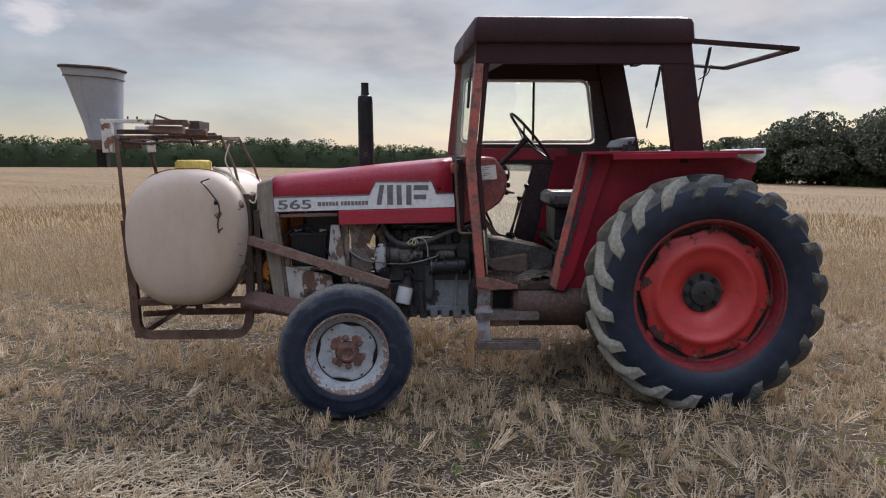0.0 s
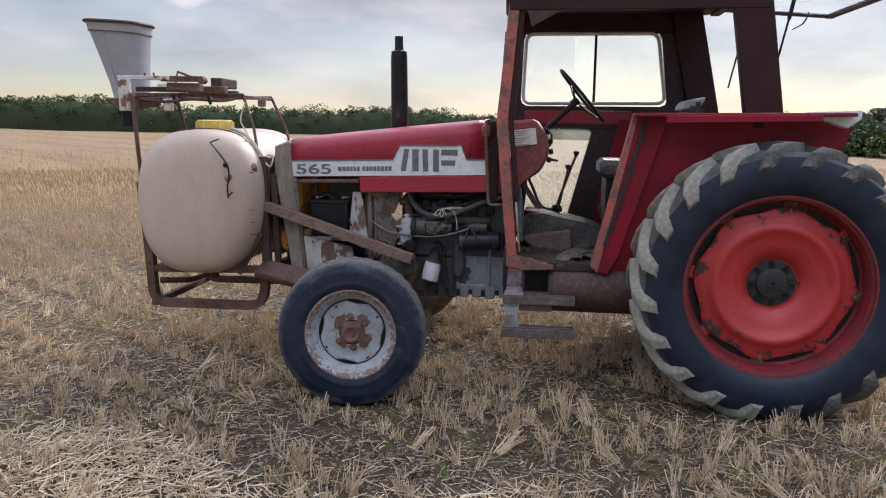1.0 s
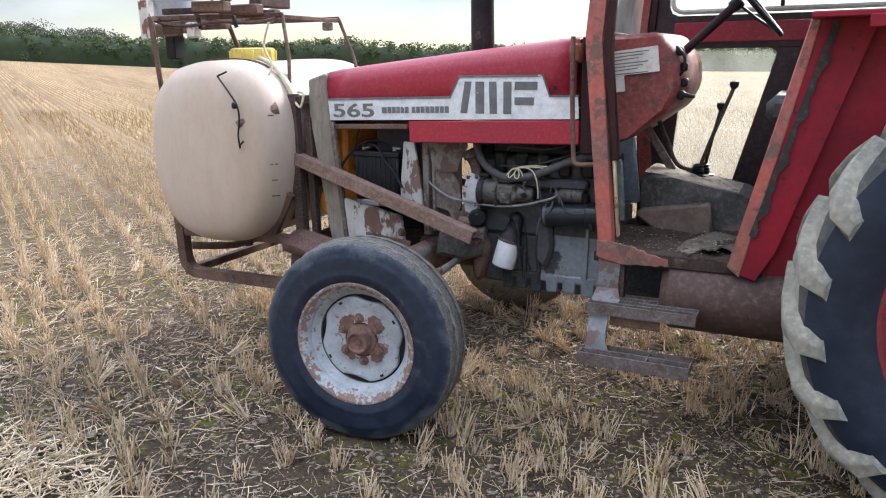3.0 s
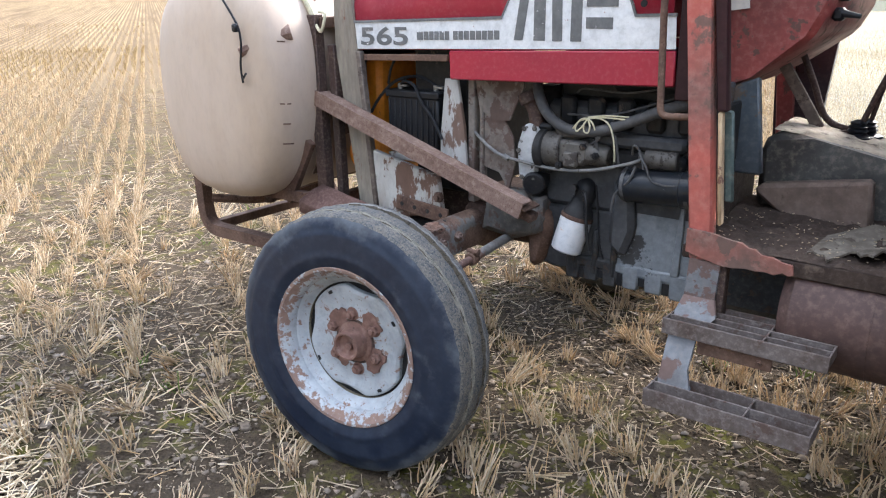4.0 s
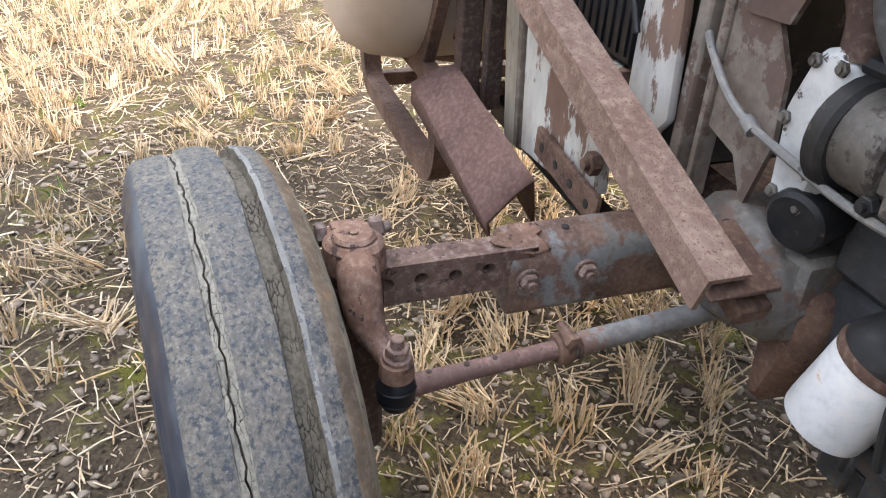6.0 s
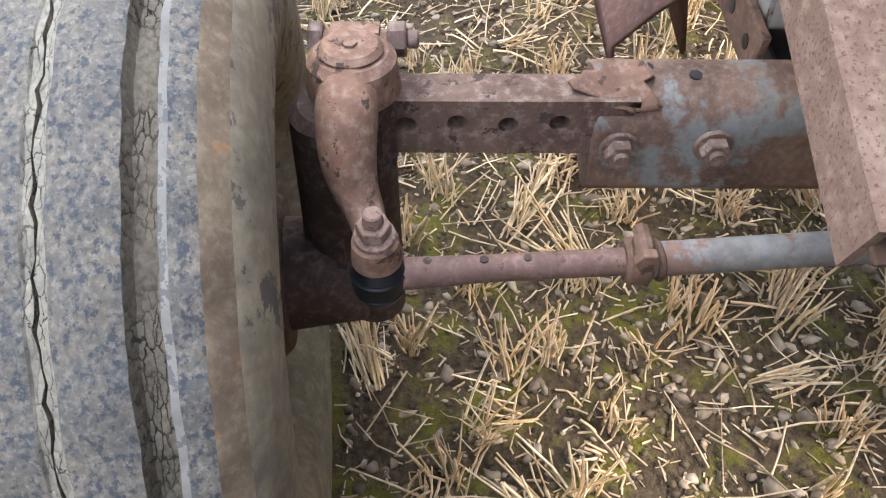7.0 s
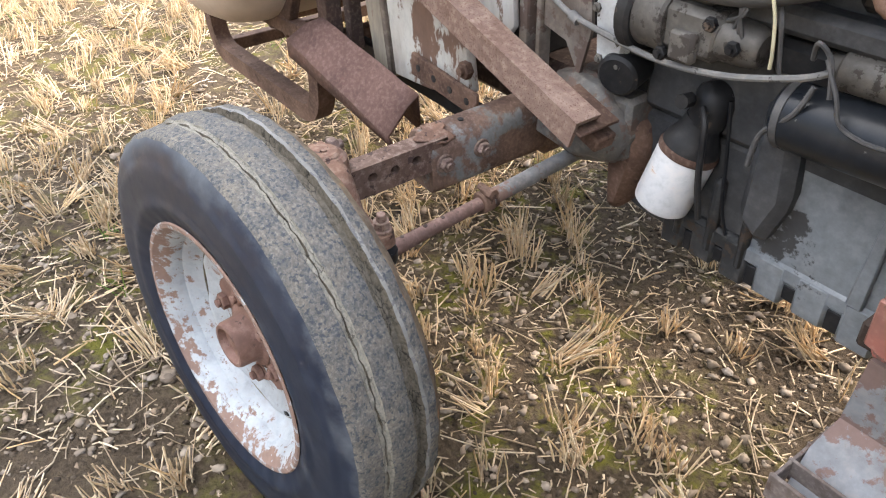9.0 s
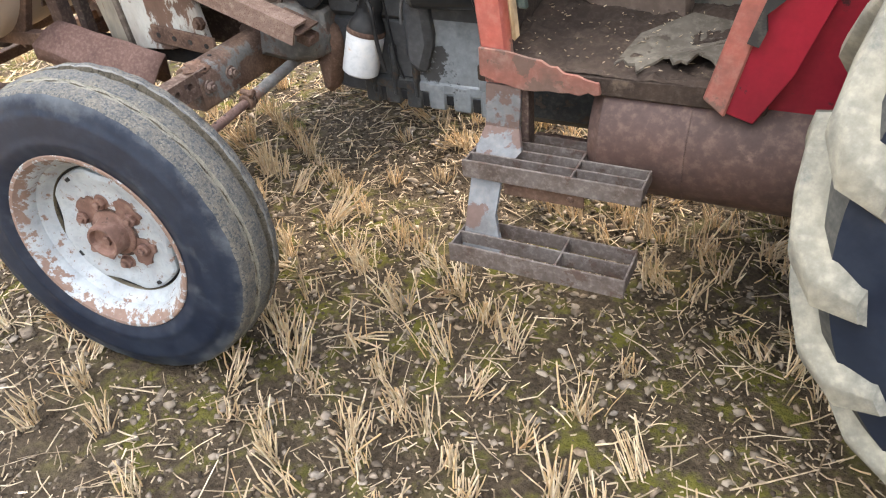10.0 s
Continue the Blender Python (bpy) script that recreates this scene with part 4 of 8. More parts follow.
def clumps(r1, gap=GAP, pitch=0.082, centre=(0.3, -0.6), keep_to=0.86):
    """Stalks of drilled plants: base points, directions and lengths. Each plant is a tuft with a lean and a height of its own."""
    n_k, n_m = int(r1 / gap) + 2, int(r1 / pitch) + 2
    k, m = np.meshgrid(np.arange(-n_k, n_k + 1), np.arange(-n_m, n_m + 1), indexing="ij")
    k, m = k.ravel(), m.ravel()
    ln_ = m * pitch + rng.normal(0, 0.034, len(k)) + rng.uniform(-0.5, 0.5, 2 * n_k + 1)[k + n_k] * pitch
    ox, oy = centre
    from_0 = ox * ROW_N.x + oy * ROW_N.y
    ac_ = (k + round(from_0 / gap)) * gap - from_0 + 0.010 * np.sin(ln_ * 2.1 + k) + rng.normal(0, 0.014, len(k))
    x, y = ox + ROW.x * ln_ + ROW_N.x * ac_, oy + ROW.y * ln_ + ROW_N.y * ac_
    lane = (x * ROW_N.x + y * ROW_N.y + 2.5) % 12.0
    patch = np.sin(x * 1.9 + 1.3 * np.sin(y * 1.1)) * np.sin(y * 2.3 + 0.8 * np.sin(x * 1.4))
    ok = rng.uniform(0, 1, len(k)) < np.clip(keep_to + 0.3 * patch, 0.3, 0.97)
    ok &= ~np.any([(lane > a) & (lane < b) for a, b in LANES], axis=0) | (rng.uniform(0, 1, len(k)) < 0.15)
    ok &= np.hypot(x - ox, y - oy) < r1
    for wx, wy, rx, ry in ((0.0, -0.905, 0.13, 0.12), (2.3, -0.7, 0.24, 0.17), (0.0, 0.905, 0.13, 0.12), (2.3, 0.7, 0.24, 0.17)):
        ok &= (np.abs(x - wx) > rx) | (np.abs(y - wy) > ry)
    x, y = x[ok], y[ok]
    n = len(x)
    az, tilt = rng.uniform(0, 2 * math.pi, n), np.abs(rng.normal(0, 0.26, n)) + 1.1 * (rng.uniform(0, 1, n) < 0.22)
    tall = rng.uniform(0.055, 0.135, n) * np.where(tilt > 1, 1.3, 1.0)
    each = np.repeat(np.arange(n), rng.integers(8, 27, n))
    q = len(each)
    base = np.stack([x[each] + rng.normal(0, 0.016, q), y[each] + rng.normal(0, 0.016, q), np.zeros(q)], 1)
    base[:, 2] = ground_z(base[:, 0], base[:, 1]) - 0.012
    d = np.stack([np.cos(az)[each] * tilt[each] + rng.normal(0, 0.20, q), np.sin(az)[each] * tilt[each] + rng.normal(0, 0.20, q), np.ones(q)], 1)
    d /= np.linalg.norm(d, axis=1, keepdims=True)
    return base, d, tall[each] * rng.uniform(0.5, 1.15, q) + 0.012


p, d_s, l_s = clumps(4.9)
straws("stubble", p, d_s, l_s, rng.uniform(0.0016, 0.0037, len(p)), M_straw, "short pale standing wheat stubble in drilled rows", bend=0.14, sides=3, seg=2)
p = field_points(0, 4.4, 300, rows=False)
p[:, 2] += 0.016
straws("loose_straw", p, lying(p), 0.02 + 0.16 * (1 - rng.power(2.2, len(p))), rng.uniform(0.0012, 0.0028, len(p)), M_chaff, "broken straw lying loose on the soil", bend=0.2, sides=3, seg=2)
p = field_points(0.6, 5.4, 560, rows=False)
p = p[rng.uniform(0, 1, len(p)) < np.clip((np.hypot(p[:, 0] - 0.7, p[:, 1] + 0.5) - 0.6) / 2.4, 0.10, 0.30)]
p[:, 2] += 0.022
straws("loose_straw", p, lying(p), 0.025 + 0.12 * (1 - rng.power(1.8, len(p))), rng.uniform(0.0013, 0.0032, len(p)), M_straw, "flattened pale straw lying between the rows", bend=0.13, sides=3, seg=2)
# mats of pale straw left in swaths beside the tractor
p = field_points(1.4, 4.2, 2100, 135, 262, rows=False)
q_s, q_a = p[:, 0] * ROW_N.x + p[:, 1] * ROW_N.y, p[:, 0] * ROW.x + p[:, 1] * ROW.y
mat_at = np.sin(q_s * 5.1 + 0.9 * np.sin(q_a * 1.7)) + 0.8 * np.sin(q_a * 2.6 + 2.1 * np.sin(q_s * 2.2))
az_p = np.degrees(np.arctan2(p[:, 0] - 0.3, p[:, 1] + 0.6)) % 360
p = p[mat_at + rng.normal(0, 0.5, len(p)) - 1.5 * np.clip((np.abs(az_p - 190) - 30) / 26, 0, 1) > 0.05]
p[:, 2] += rng.uniform(0.02, 0.06, len(p))
straws("loose_straw", p, lying(p), 0.03 + 0.15 * (1 - rng.power(1.8, len(p))), rng.uniform(0.0018, 0.0040, len(p)), M_straw_mat, "mats of bleached straw lying over the stubble", bend=0.12, sides=3, seg=2)
p = field_points(0, 3.8, 1400, rows=False)
p[:, 2] += 0.011
straws("chaff", p, lying(p) * np.array([1, 1, 0.3]), rng.uniform(0.005, 0.024, len(p)), rng.uniform(0.0012, 0.0032, len(p)), M_chaff, "fine chaff scattered over the soil", sides=3)
p = field_points(4.8, 8.5, 480)
straws("stubble", p, standing(p, 0.30), rng.uniform(0.07, 0.16, len(p)), rng.uniform(0.0025, 0.0046, len(p)), M_straw_far, "short pale standing wheat stubble in drilled rows", sides=3)
p = field_points(8.5, 13, 300, -125, 100)
straws("stubble", p, standing(p, 0.30), rng.uniform(0.07, 0.16, len(p)), rng.uniform(0.0025, 0.0046, len(p)), M_straw_far, "short pale standing wheat stubble in drilled rows", sides=3)
p = field_points(4.4, 11, 80, rows=False)
p[:, 2] += 0.02
straws("loose_straw", p, lying(p), rng.uniform(0.05, 0.2, len(p)), rng.uniform(0.002, 0.0038, len(p)), M_chaff, "broken straw lying loose on the soil", sides=3)
p = np.concatenate([field_points(13, 20, 70, -110, 75), field_points(20, 34, 8, -110, 75)])
straws("stubble", p, standing(p, 0.35), rng.uniform(0.08, 0.17, len(p)), rng.uniform(0.004, 0.007, len(p)), M_straw_dull, "short pale standing wheat stubble in drilled rows", sides=3)

# stones on the bare soil
ico = B()
bmesh.ops.create_icosphere(ico, subdivisions=1, radius=1.0)
iv = np.array([v.co[:] for v in ico.verts])
iq = np.array([[v.index for v in f.verts] for f in ico.faces])
ico.free()
def pebbles(p, size, flat0, flat1, rough):
    """Angular lumps at p, as arrays of corners and triangles."""
    v = iv[None] * (1 + rng.normal(0, rough, (len(p), len(iv), 1))) * size[:, None, None] * np.stack([rng.uniform(0.8, 1.6, len(p)), rng.uniform(0.8, 1.4, len(p)), rng.uniform(flat0, flat1, len(p))], 1)[:, None, :]
    a = rng.uniform(0, 2 * math.pi, len(p))[:, None]
    v = np.stack([v[:, :, 0] * np.cos(a) - v[:, :, 1] * np.sin(a), v[:, :, 0] * np.sin(a) + v[:, :, 1] * np.cos(a), v[:, :, 2]], 2)
    v = (v + p[:, None, :] + np.array([0, 0, 0.010]) + np.array([0, 0, 0.25]) * size[:, None, None]).reshape(-1, 3)
    return v, (np.arange(len(p))[:, None, None] * len(iv) + iq[None]).reshape(-1, 3)


p = field_points(0, 2.6, 760, rows=False)
size = 0.0035 + 0.0080 * rng.power(0.5, len(p)) + 0.008 * (rng.uniform(0, 1, len(p)) > 0.965) * rng.uniform(0.4, 1.3, len(p))
sv, sq = pebbles(p, size, 0.30, 0.7, 0.40)
tagged(arrays("stones", sv, sq, M_stone), "small brown field stones scattered on the soil", "stones", kind="stuff")

p = field_points(0, 1.9, 1300, rows=False, centre=(0.35, -0.55))
cv_, cq_ = pebbles(p, 0.0022 + 0.0055 * rng.power(0.6, len(p)), 0.45, 0.85, 0.25)
tagged(arrays("soil_crumbs", cv_, cq_, M_crumb), "dry crumbs of brown soil between the stubble", "soil", kind="stuff")

# a few green weeds between the rows
p = field_points(0, 4.0, 1.4, rows=False)
p = np.repeat(p, 9, axis=0) + rng.normal(0, 0.018, (len(p) * 9, 3)) * np.array([1, 1, 0])
straws("weeds", p, standing(p, 0.7), rng.uniform(0.03, 0.08, len(p)), rng.uniform(0.0015, 0.0035, len(p)), M_weed, "sparse small green weeds in the stubble", bend=0.15, sides=3, seg=2)


# ---- hedge and trees ----
def leaves(name, centres, spread, count, size, material, flat=1.0):
    """Small leaf clumps strewn round centres, as one mesh."""
    idx = rng.integers(0, len(centres), count)
    d = rng.normal(0, 1, (count, 3))
    d /= np.linalg.norm(d, axis=1, keepdims=True)
    c = centres[idx] + d * (spread[idx] * rng.uniform(0.55, 1.0, count) ** 0.5)[:, None] * np.array([1, 1, flat])
    u = rng.normal(0, 1, (count, 3))
    u /= np.linalg.norm(u, axis=1, keepdims=True)
    w = np.cross(u, rng.normal(0, 1, (count, 3)))
    w /= np.linalg.norm(w, axis=1, keepdims=True)
    s = (size * rng.uniform(0.6, 1.4, count))[:, None]
    v = np.stack([c - u * s, c + w * s * 0.55, c + u * s, c - w * s * 0.55], 1).reshape(-1, 3)
    return arrays(name, v, np.arange(count * 4).reshape(-1, 4), material)


def hedge_line(t):
    """Foot of the hedge, t from 0 (ahead of the tractor) to 1 (behind the cab)."""
    a = np.radians(-112 + 152 * t)
    r = 92 - 10 * t + 3 * np.sin(9 * t)
    return r * np.sin(a), r * np.cos(a)


t = np.linspace(0, 1, 420)
hx, hy = hedge_line(t)
hz = ground_z(hx, hy)
hh = 2.5 + 0.40 * np.sin(t * 31) + 0.25 * np.sin(t * 87 + 1) + rng.uniform(0, 0.3, len(t)) + 0.9 * np.exp(-((t - 0.53) / 0.05) ** 2) + 0.7 * np.exp(-((t - 0.36) / 0.06) ** 2)
hedge = thing("hedge", "long dark green hedge along the field edge", "hedge", kind="stuff")
# inner sheet added behind the leaves, coloured as the shade between them
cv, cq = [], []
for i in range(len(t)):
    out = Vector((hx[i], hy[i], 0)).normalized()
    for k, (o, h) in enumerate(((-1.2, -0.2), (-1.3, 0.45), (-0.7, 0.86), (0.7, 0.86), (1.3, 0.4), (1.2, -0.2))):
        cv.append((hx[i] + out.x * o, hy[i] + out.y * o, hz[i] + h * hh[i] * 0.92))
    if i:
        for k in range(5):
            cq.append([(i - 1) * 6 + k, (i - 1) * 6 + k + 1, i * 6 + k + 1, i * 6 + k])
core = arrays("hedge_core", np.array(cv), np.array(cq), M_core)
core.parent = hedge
cs, sp = [], []
for i in range(len(t)):
    for k in range(11):
        f = rng.uniform(0.05, 1.0) ** 0.7
        cs.append((hx[i] + rng.normal(0, 0.8), hy[i] + rng.normal(0, 0.8), hz[i] + hh[i] * f * 0.95))
        sp.append(rng.uniform(0.22, 0.5))
lv = leaves("hedge_leaves", np.array(cs), np.array(sp), 150000, 0.115, M_leaf)
lv.parent = hedge


def tree(x, y, height, width, n_leaf, label, lean=0.0):
    """A tree with a tapered trunk, limbs and an uneven crown of leaf clumps."""
    z = float(ground_z(x, y))
    root = thing("tree", label, "tree", group="trees along the field edge", at=pose(x, y, z - 0.1))
    bm = B()
    tube(bm, [(0, 0, 0), (0.1 * lean, 0.05, height * 0.3), (0.3 * lean, 0.0, height * 0.62), (0.4 * lean, 0.1, height * 0.86)], lambda q: height * 0.032 * (1 - 0.8 * q), seg=8, smooth=3)
    ends = []
    for k in range(8):
        a = k * 2.4 + x
        h0 = height * (0.22 + 0.07 * k)
        e = Vector((math.cos(a) * width * 0.42, math.sin(a) * width * 0.42, min(height * 0.94, h0 + height * rng.uniform(0.15, 0.3))))
        tube(bm, [(0.1 * lean, 0, h0), e * 0.5 + Vector((0, 0, h0 * 0.4)), e], lambda q: height * 0.011 * (1 - 0.7 * q), seg=6, smooth=2)
        ends.append(e)
    part("trunk", bm, M_bark, root)
    cs, sp = [], []
    for e in ends:
        for k in range(5):
            cs.append((e.x + rng.normal(0, width * 0.13), e.y + rng.normal(0, width * 0.13), e.z + rng.normal(0, height * 0.08)))
            sp.append(width * rng.uniform(0.10, 0.19))
    for k in range(12):
        a, f = rng.uniform(0, 6.28), rng.uniform(0.3, 0.9)
        cs.append((math.cos(a) * width * 0.3 * f, math.sin(a) * width * 0.3 * f, height * rng.uniform(0.28, 0.9)))
        sp.append(width * rng.uniform(0.12, 0.2))
    lf = leaves("crown", np.array(cs), np.array(sp), n_leaf, 0.125, M_leaf_tree, flat=0.8)
    lf.parent = root
    return root


for az, r, h, w in ((23.0, 66, 3.0, 5.5), (26.5, 63, 3.7, 6.5), (30.0, 62, 4.3, 7.0), (33.0, 60, 5.0, 7.5), (37.0, 58, 4.9, 8.0), (41.0, 58, 4.6, 8.0), (45.5, 58, 5.0, 8.0), (51.0, 60, 4.6, 8.0), (20.0, 72, 2.8, 5.0)):
    a = math.radians(az)
    tree(r * math.sin(a), r * math.cos(a), h, w, 15000, "broad dark green tree standing at the field edge")
for az, r, h, w in ((-5.0, 100, 2.1, 8.5), (-10.0, 100, 2.6, 9.0), (-15.0, 99, 2.5, 9.5), (-20.0, 100, 2.2, 9.0), (-25.5, 100, 2.1, 9.5), (-31.0, 99, 2.4, 9.0), (-36.0, 99, 2.8, 9.5), (-41.0, 100, 2.5, 9.0), (-46.5, 99, 2.6, 9.5), (-52.0, 98, 3.1, 9.0), (-57.0, 99, 3.6, 9.5), (-62.0, 99, 3.7, 9.5)):
    a = math.radians(az)
    tree(r * math.sin(a), r * math.cos(a), h, w, 10000, "low bushy tree rising behind the hedge")
for az0, az1, r in ((17, 60, 62),):
    cs, sp = [], []
    for k in range(260):
        a = math.radians(rng.uniform(az0, az1))
        x, y = (r + rng.normal(0, 2)) * math.sin(a), (r + rng.normal(0, 2)) * math.cos(a)
        cs.append((x, y, float(ground_z(x, y)) + rng.uniform(0.0, 2.2)))
        sp.append(rng.uniform(0.6, 1.3))
    tagged(leaves("scrub", np.array(cs), np.array(sp), 60000, 0.16, M_leaf), "dense dark scrub under the trees", "bushes", kind="stuff")


# ---- tractor ----
tractor = thing("tractor", "old worn red farm tractor with open cab standing in stubble", "tractor")


def text_mesh(body, width, height):
    """Letters of the built-in font as a flat mesh, fitted to a size, lying in the x-z plane and facing -y."""
    cu = bpy.data.curves.new("letters", "FONT")
    cu.body, cu.extrude, cu.offset = body, 0.0, 0.022
    ob = bpy.data.objects.new("letters", cu)
    scene.collection.objects.link(ob)
    bpy.context.view_layer.update()
    me = bpy.data.meshes.new_from_object(ob.evaluated_get(bpy.context.evaluated_depsgraph_get()))
    bpy.data.objects.remove(ob)
    co = np.array([v.co[:] for v in me.vertices])
    lo, hi = co.min(0), co.max(0)
    for v in me.vertices:
        v.co = ((v.co.x - lo[0]) / (hi[0] - lo[0]) * width, 0, (v.co.y - lo[1]) / (hi[1] - lo[1]) * height)
    return me


FAR = 0.28


def fy(s, v):
    """Distance v to one side of the tractor; the far side lies FAR further out, as cab and bonnet are not centred on y = 0."""
    return s * v + (FAR if s > 0 else 0.0)


def wide(y):
    return y if y <= 0 else y * (1 + FAR / 0.29)


# wheels
def front_wheel(at):
    """Ribbed narrow front wheel; its outer side looks to -y."""
    bm = B()
    # inner side, inner rib, wide groove, middle rib, crusted narrow groove, outer rib, outer side: radius, y, material of the band up to the next ring
    mud, tread, groove, edge, crust, stain, side = 4, 1, 2, 3, 5, 6, 0
    bands = [(0.2219, 0.0724, mud), (0.2480, 0.0930, mud), (0.2947, 0.1037, mud), (0.3367, 0.1022, mud), (0.3640, 0.0950, mud), (0.3830, 0.0850, stain), (0.3935, 0.0720, stain), (0.3990, 0.0665, tread),
             (0.4015, 0.0475, edge), (0.4005, 0.0415, groove), (0.3865, 0.0385, groove), (0.3860, 0.0300, groove), (0.3870, 0.0220, groove), (0.4020, 0.0185, tread), (0.4060, 0.0, tread), (0.4035, -0.0190, tread),
             (0.4015, -0.0275, crust), (0.3990, -0.0290, crust), (0.3980, -0.0346, groove), (0.3915, -0.0354, groove), (0.3915, -0.0363, groove), (0.3975, -0.0371, crust), (0.3972, -0.0425, crust), (0.3993, -0.0440, tread),
             (0.3975, -0.0640, tread), (0.3945, -0.0790, tread), (0.3890, -0.0850, side), (0.3790, -0.0908, side), (0.3640, -0.0962, side), (0.3525, -0.0984, side), (0.3479, -0.1015, side), (0.3367, -0.1022, side), (0.3040, -0.1041, side),
             (0.2891, -0.1033, side), (0.2835, -0.1053, side), (0.2723, -0.1037, side), (0.2480, -0.0946, side), (0.2340, -0.0877, side), (0.2219, -0.0724, side)]
    prof, mats = [(r, y) for r, y, m in bands], [m for r, y, m in bands][:-1]

    def wobble(k, a):
        return 0.0014 * math.sin(a * 37 + k) + (0.0012 * math.sin(a * 90 + 2 * k) if 8 < k < 16 else 0)
    wheel_bm = B()
    lathe(wheel_bm, [(0.2470, -0.0960), (0.2440, -0.0985), (0.2360, -0.0975), (0.2290, -0.0900), (0.2190, -0.0800), (0.2125, -0.0700), (0.2085, -0.0520), (0.2010, -0.0470), (0.1950, -0.0330), (0.1835, -0.0229), (0.1825, 0.0305), (0.2020, 0.0496), (0.2200, 0.0763), (0.2320, 0.0877)], seg=72, mats=[0] * 9 + [1] * 4)
    ob = part("front_wheel", wheel_bm, [M_wheel_white, M_mud], tractor, "white front wheel with flaking paint", at=at)
    lathe(bm, prof, seg=220, mats=mats, wave=wobble)
    for v in bm.verts:
        # the narrow split wanders, and the groove walls are uneven
        a = math.atan2(v.co.x, v.co.z)
        if -0.0395 < v.co.y < -0.0325:
            v.co.y += 0.0009 * math.sin(23 * a) + 0.0012 * math.sin(61 * a + 1) + 0.0010 * math.sin(97 * a)
        elif 0.017 < v.co.y < 0.049:
            v.co.y += 0.0007 * math.sin(13 * a + 40 * v.co.y) + 0.0003 * math.sin(47 * a)
    part("tyre", bm, [M_sidewall, M_tread, M_groove, M_rib_edge, M_mud, M_groove_pale, M_stain], ob, "worn ribbed black tyre with dusty tread")
    bm = B()

    def flats(k, a):
        return -0.020 * max(0.0, math.cos(4 * a + 0.7) - 0.15) if k < 3 else 0.0
    lathe(bm, [(0.176, -0.004), (0.176, -0.026), (0.171, -0.031), (0.150, -0.033), (0.128, -0.024), (0.112, -0.026), (0.060, -0.030), (0.02, -0.030)], seg=72, wave=flats)
    part("disc", bm, M_wheel_white, ob, "white wheel disc rusted round the nuts")
    # black ring paints the shade in the gap behind the disc edge
    bm = B()
    lathe(bm, [(0.187, -0.012), (0.150, -0.010)], seg=48)
    part("gap_shade", bm, M_black, ob)
    # raised black blocks stand for the dark of slots in the disc
    for k in range(4):
        a = k * math.pi / 2 + 0.55
        bm = B()
        box(bm, (0.163 * math.cos(a), -0.0315, 0.163 * math.sin(a)), (0.016, 0.006, 0.010), rot=(0, -math.degrees(a) + 90, 0), bev=0.002)
        part("slot_shade", bm, M_black, ob)
    bm = B()
    lathe(bm, [(0.064, -0.026), (0.062, -0.034), (0.050, -0.038), (0.046, -0.046), (0.045, -0.072), (0.042, -0.079), (0.036, -0.079), (0.031, -0.066), (0.018, -0.062), (0.001, -0.061)], seg=40)
    hub_ob = part("hub", bm, M_hub, ob, "rusty brown wheel hub with cap")
    bm = B()
    cyl(bm, (0.004, -0.062, -0.002), (0.004, -0.070, -0.002), 0.012, seg=6, bev=0.001)
    part("cap_nut", bm, M_hub, hub_ob)
    for k in range(6):
        a = k * math.pi / 3 + 0.62
        bm = B()
        c = Vector((0.086 * math.cos(a), -0.0265, 0.086 * math.sin(a)))
        cyl(bm, c, c + Vector((0, -0.004, 0)), 0.021, seg=20, bev=0.002)
        cyl(bm, c + Vector((0, -0.004, 0)), c + Vector((0, -0.018, 0)), 0.0165, seg=6, bev=0.002)
        cyl(bm, c + Vector((0, -0.018, 0)), c + Vector((0, -0.026, 0)), 0.0085, seg=12, bev=0.0015)
        part("wheel_nut", bm, M_hub, ob)
    # lands of rust round the nuts, with white paint left between them
    for a0, a1, r0, r1, seed in ((1.95, 2.72, 0.055, 0.114, 1), (0.42, 1.22, 0.056, 0.116, 2), (-1.05, -0.10, 0.054, 0.116, 3), (-2.70, -1.95, 0.054, 0.104, 4)):
        bm = B()
        low, high = [], []
        for k in range(29):
            u = 2 * math.pi * k / 29
            rr = (r0 + r1) / 2 + (r1 - r0) / 2 * math.copysign(abs(math.sin(u)) ** 0.7, math.sin(u)) * (1 + 0.14 * math.sin(5 * u + seed) + 0.09 * math.sin(11 * u + 2 * seed))
            aa = (a0 + a1) / 2 + (a1 - a0) / 2 * math.copysign(abs(math.cos(u)) ** 0.7, math.cos(u)) * (1 + 0.10 * math.sin(4 * u + 3 * seed) + 0.07 * math.sin(9 * u))
            low.append(bm.verts.new((rr * math.cos(aa), -0.0255, rr * math.sin(aa))))
            high.append(bm.verts.new(((rr - 0.0012) * math.cos(aa), -0.0312, (rr - 0.0012) * math.sin(aa))))
        for k in range(29):
            bm.faces.new((low[k], low[(k + 1) % 29], high[(k + 1) % 29], high[k]))
        bm.faces.new(high)
        bmesh.ops.recalc_face_normals(bm, faces=bm.faces)
        part("rust_patch", bm, M_hub, ob, "rust breaking through the white paint")
    bm = B()
    cyl(bm, (0, -0.03, 0), (0, 0.17, 0), 0.075, 0.06, seg=28, bev=0.005)
    cyl(bm, (0, 0.0, 0), (0, 0.080, 0), 0.105, 0.095, seg=32, bev=0.008)
    part("hub_casing", bm, M_rust_dark, ob)
    bm = B()
    lathe(bm, [(0.186, 0.012), (0.10, 0.004), (0.07, 0.002)], seg=48)
    part("disc_back", bm, M_mud, ob)
    return ob


fw = front_wheel(pose(0.0, -0.900, 0.406, -1.7, 0, 6.5) @ Matrix.Diagonal((1.012, 1.0, 1.012, 1)))
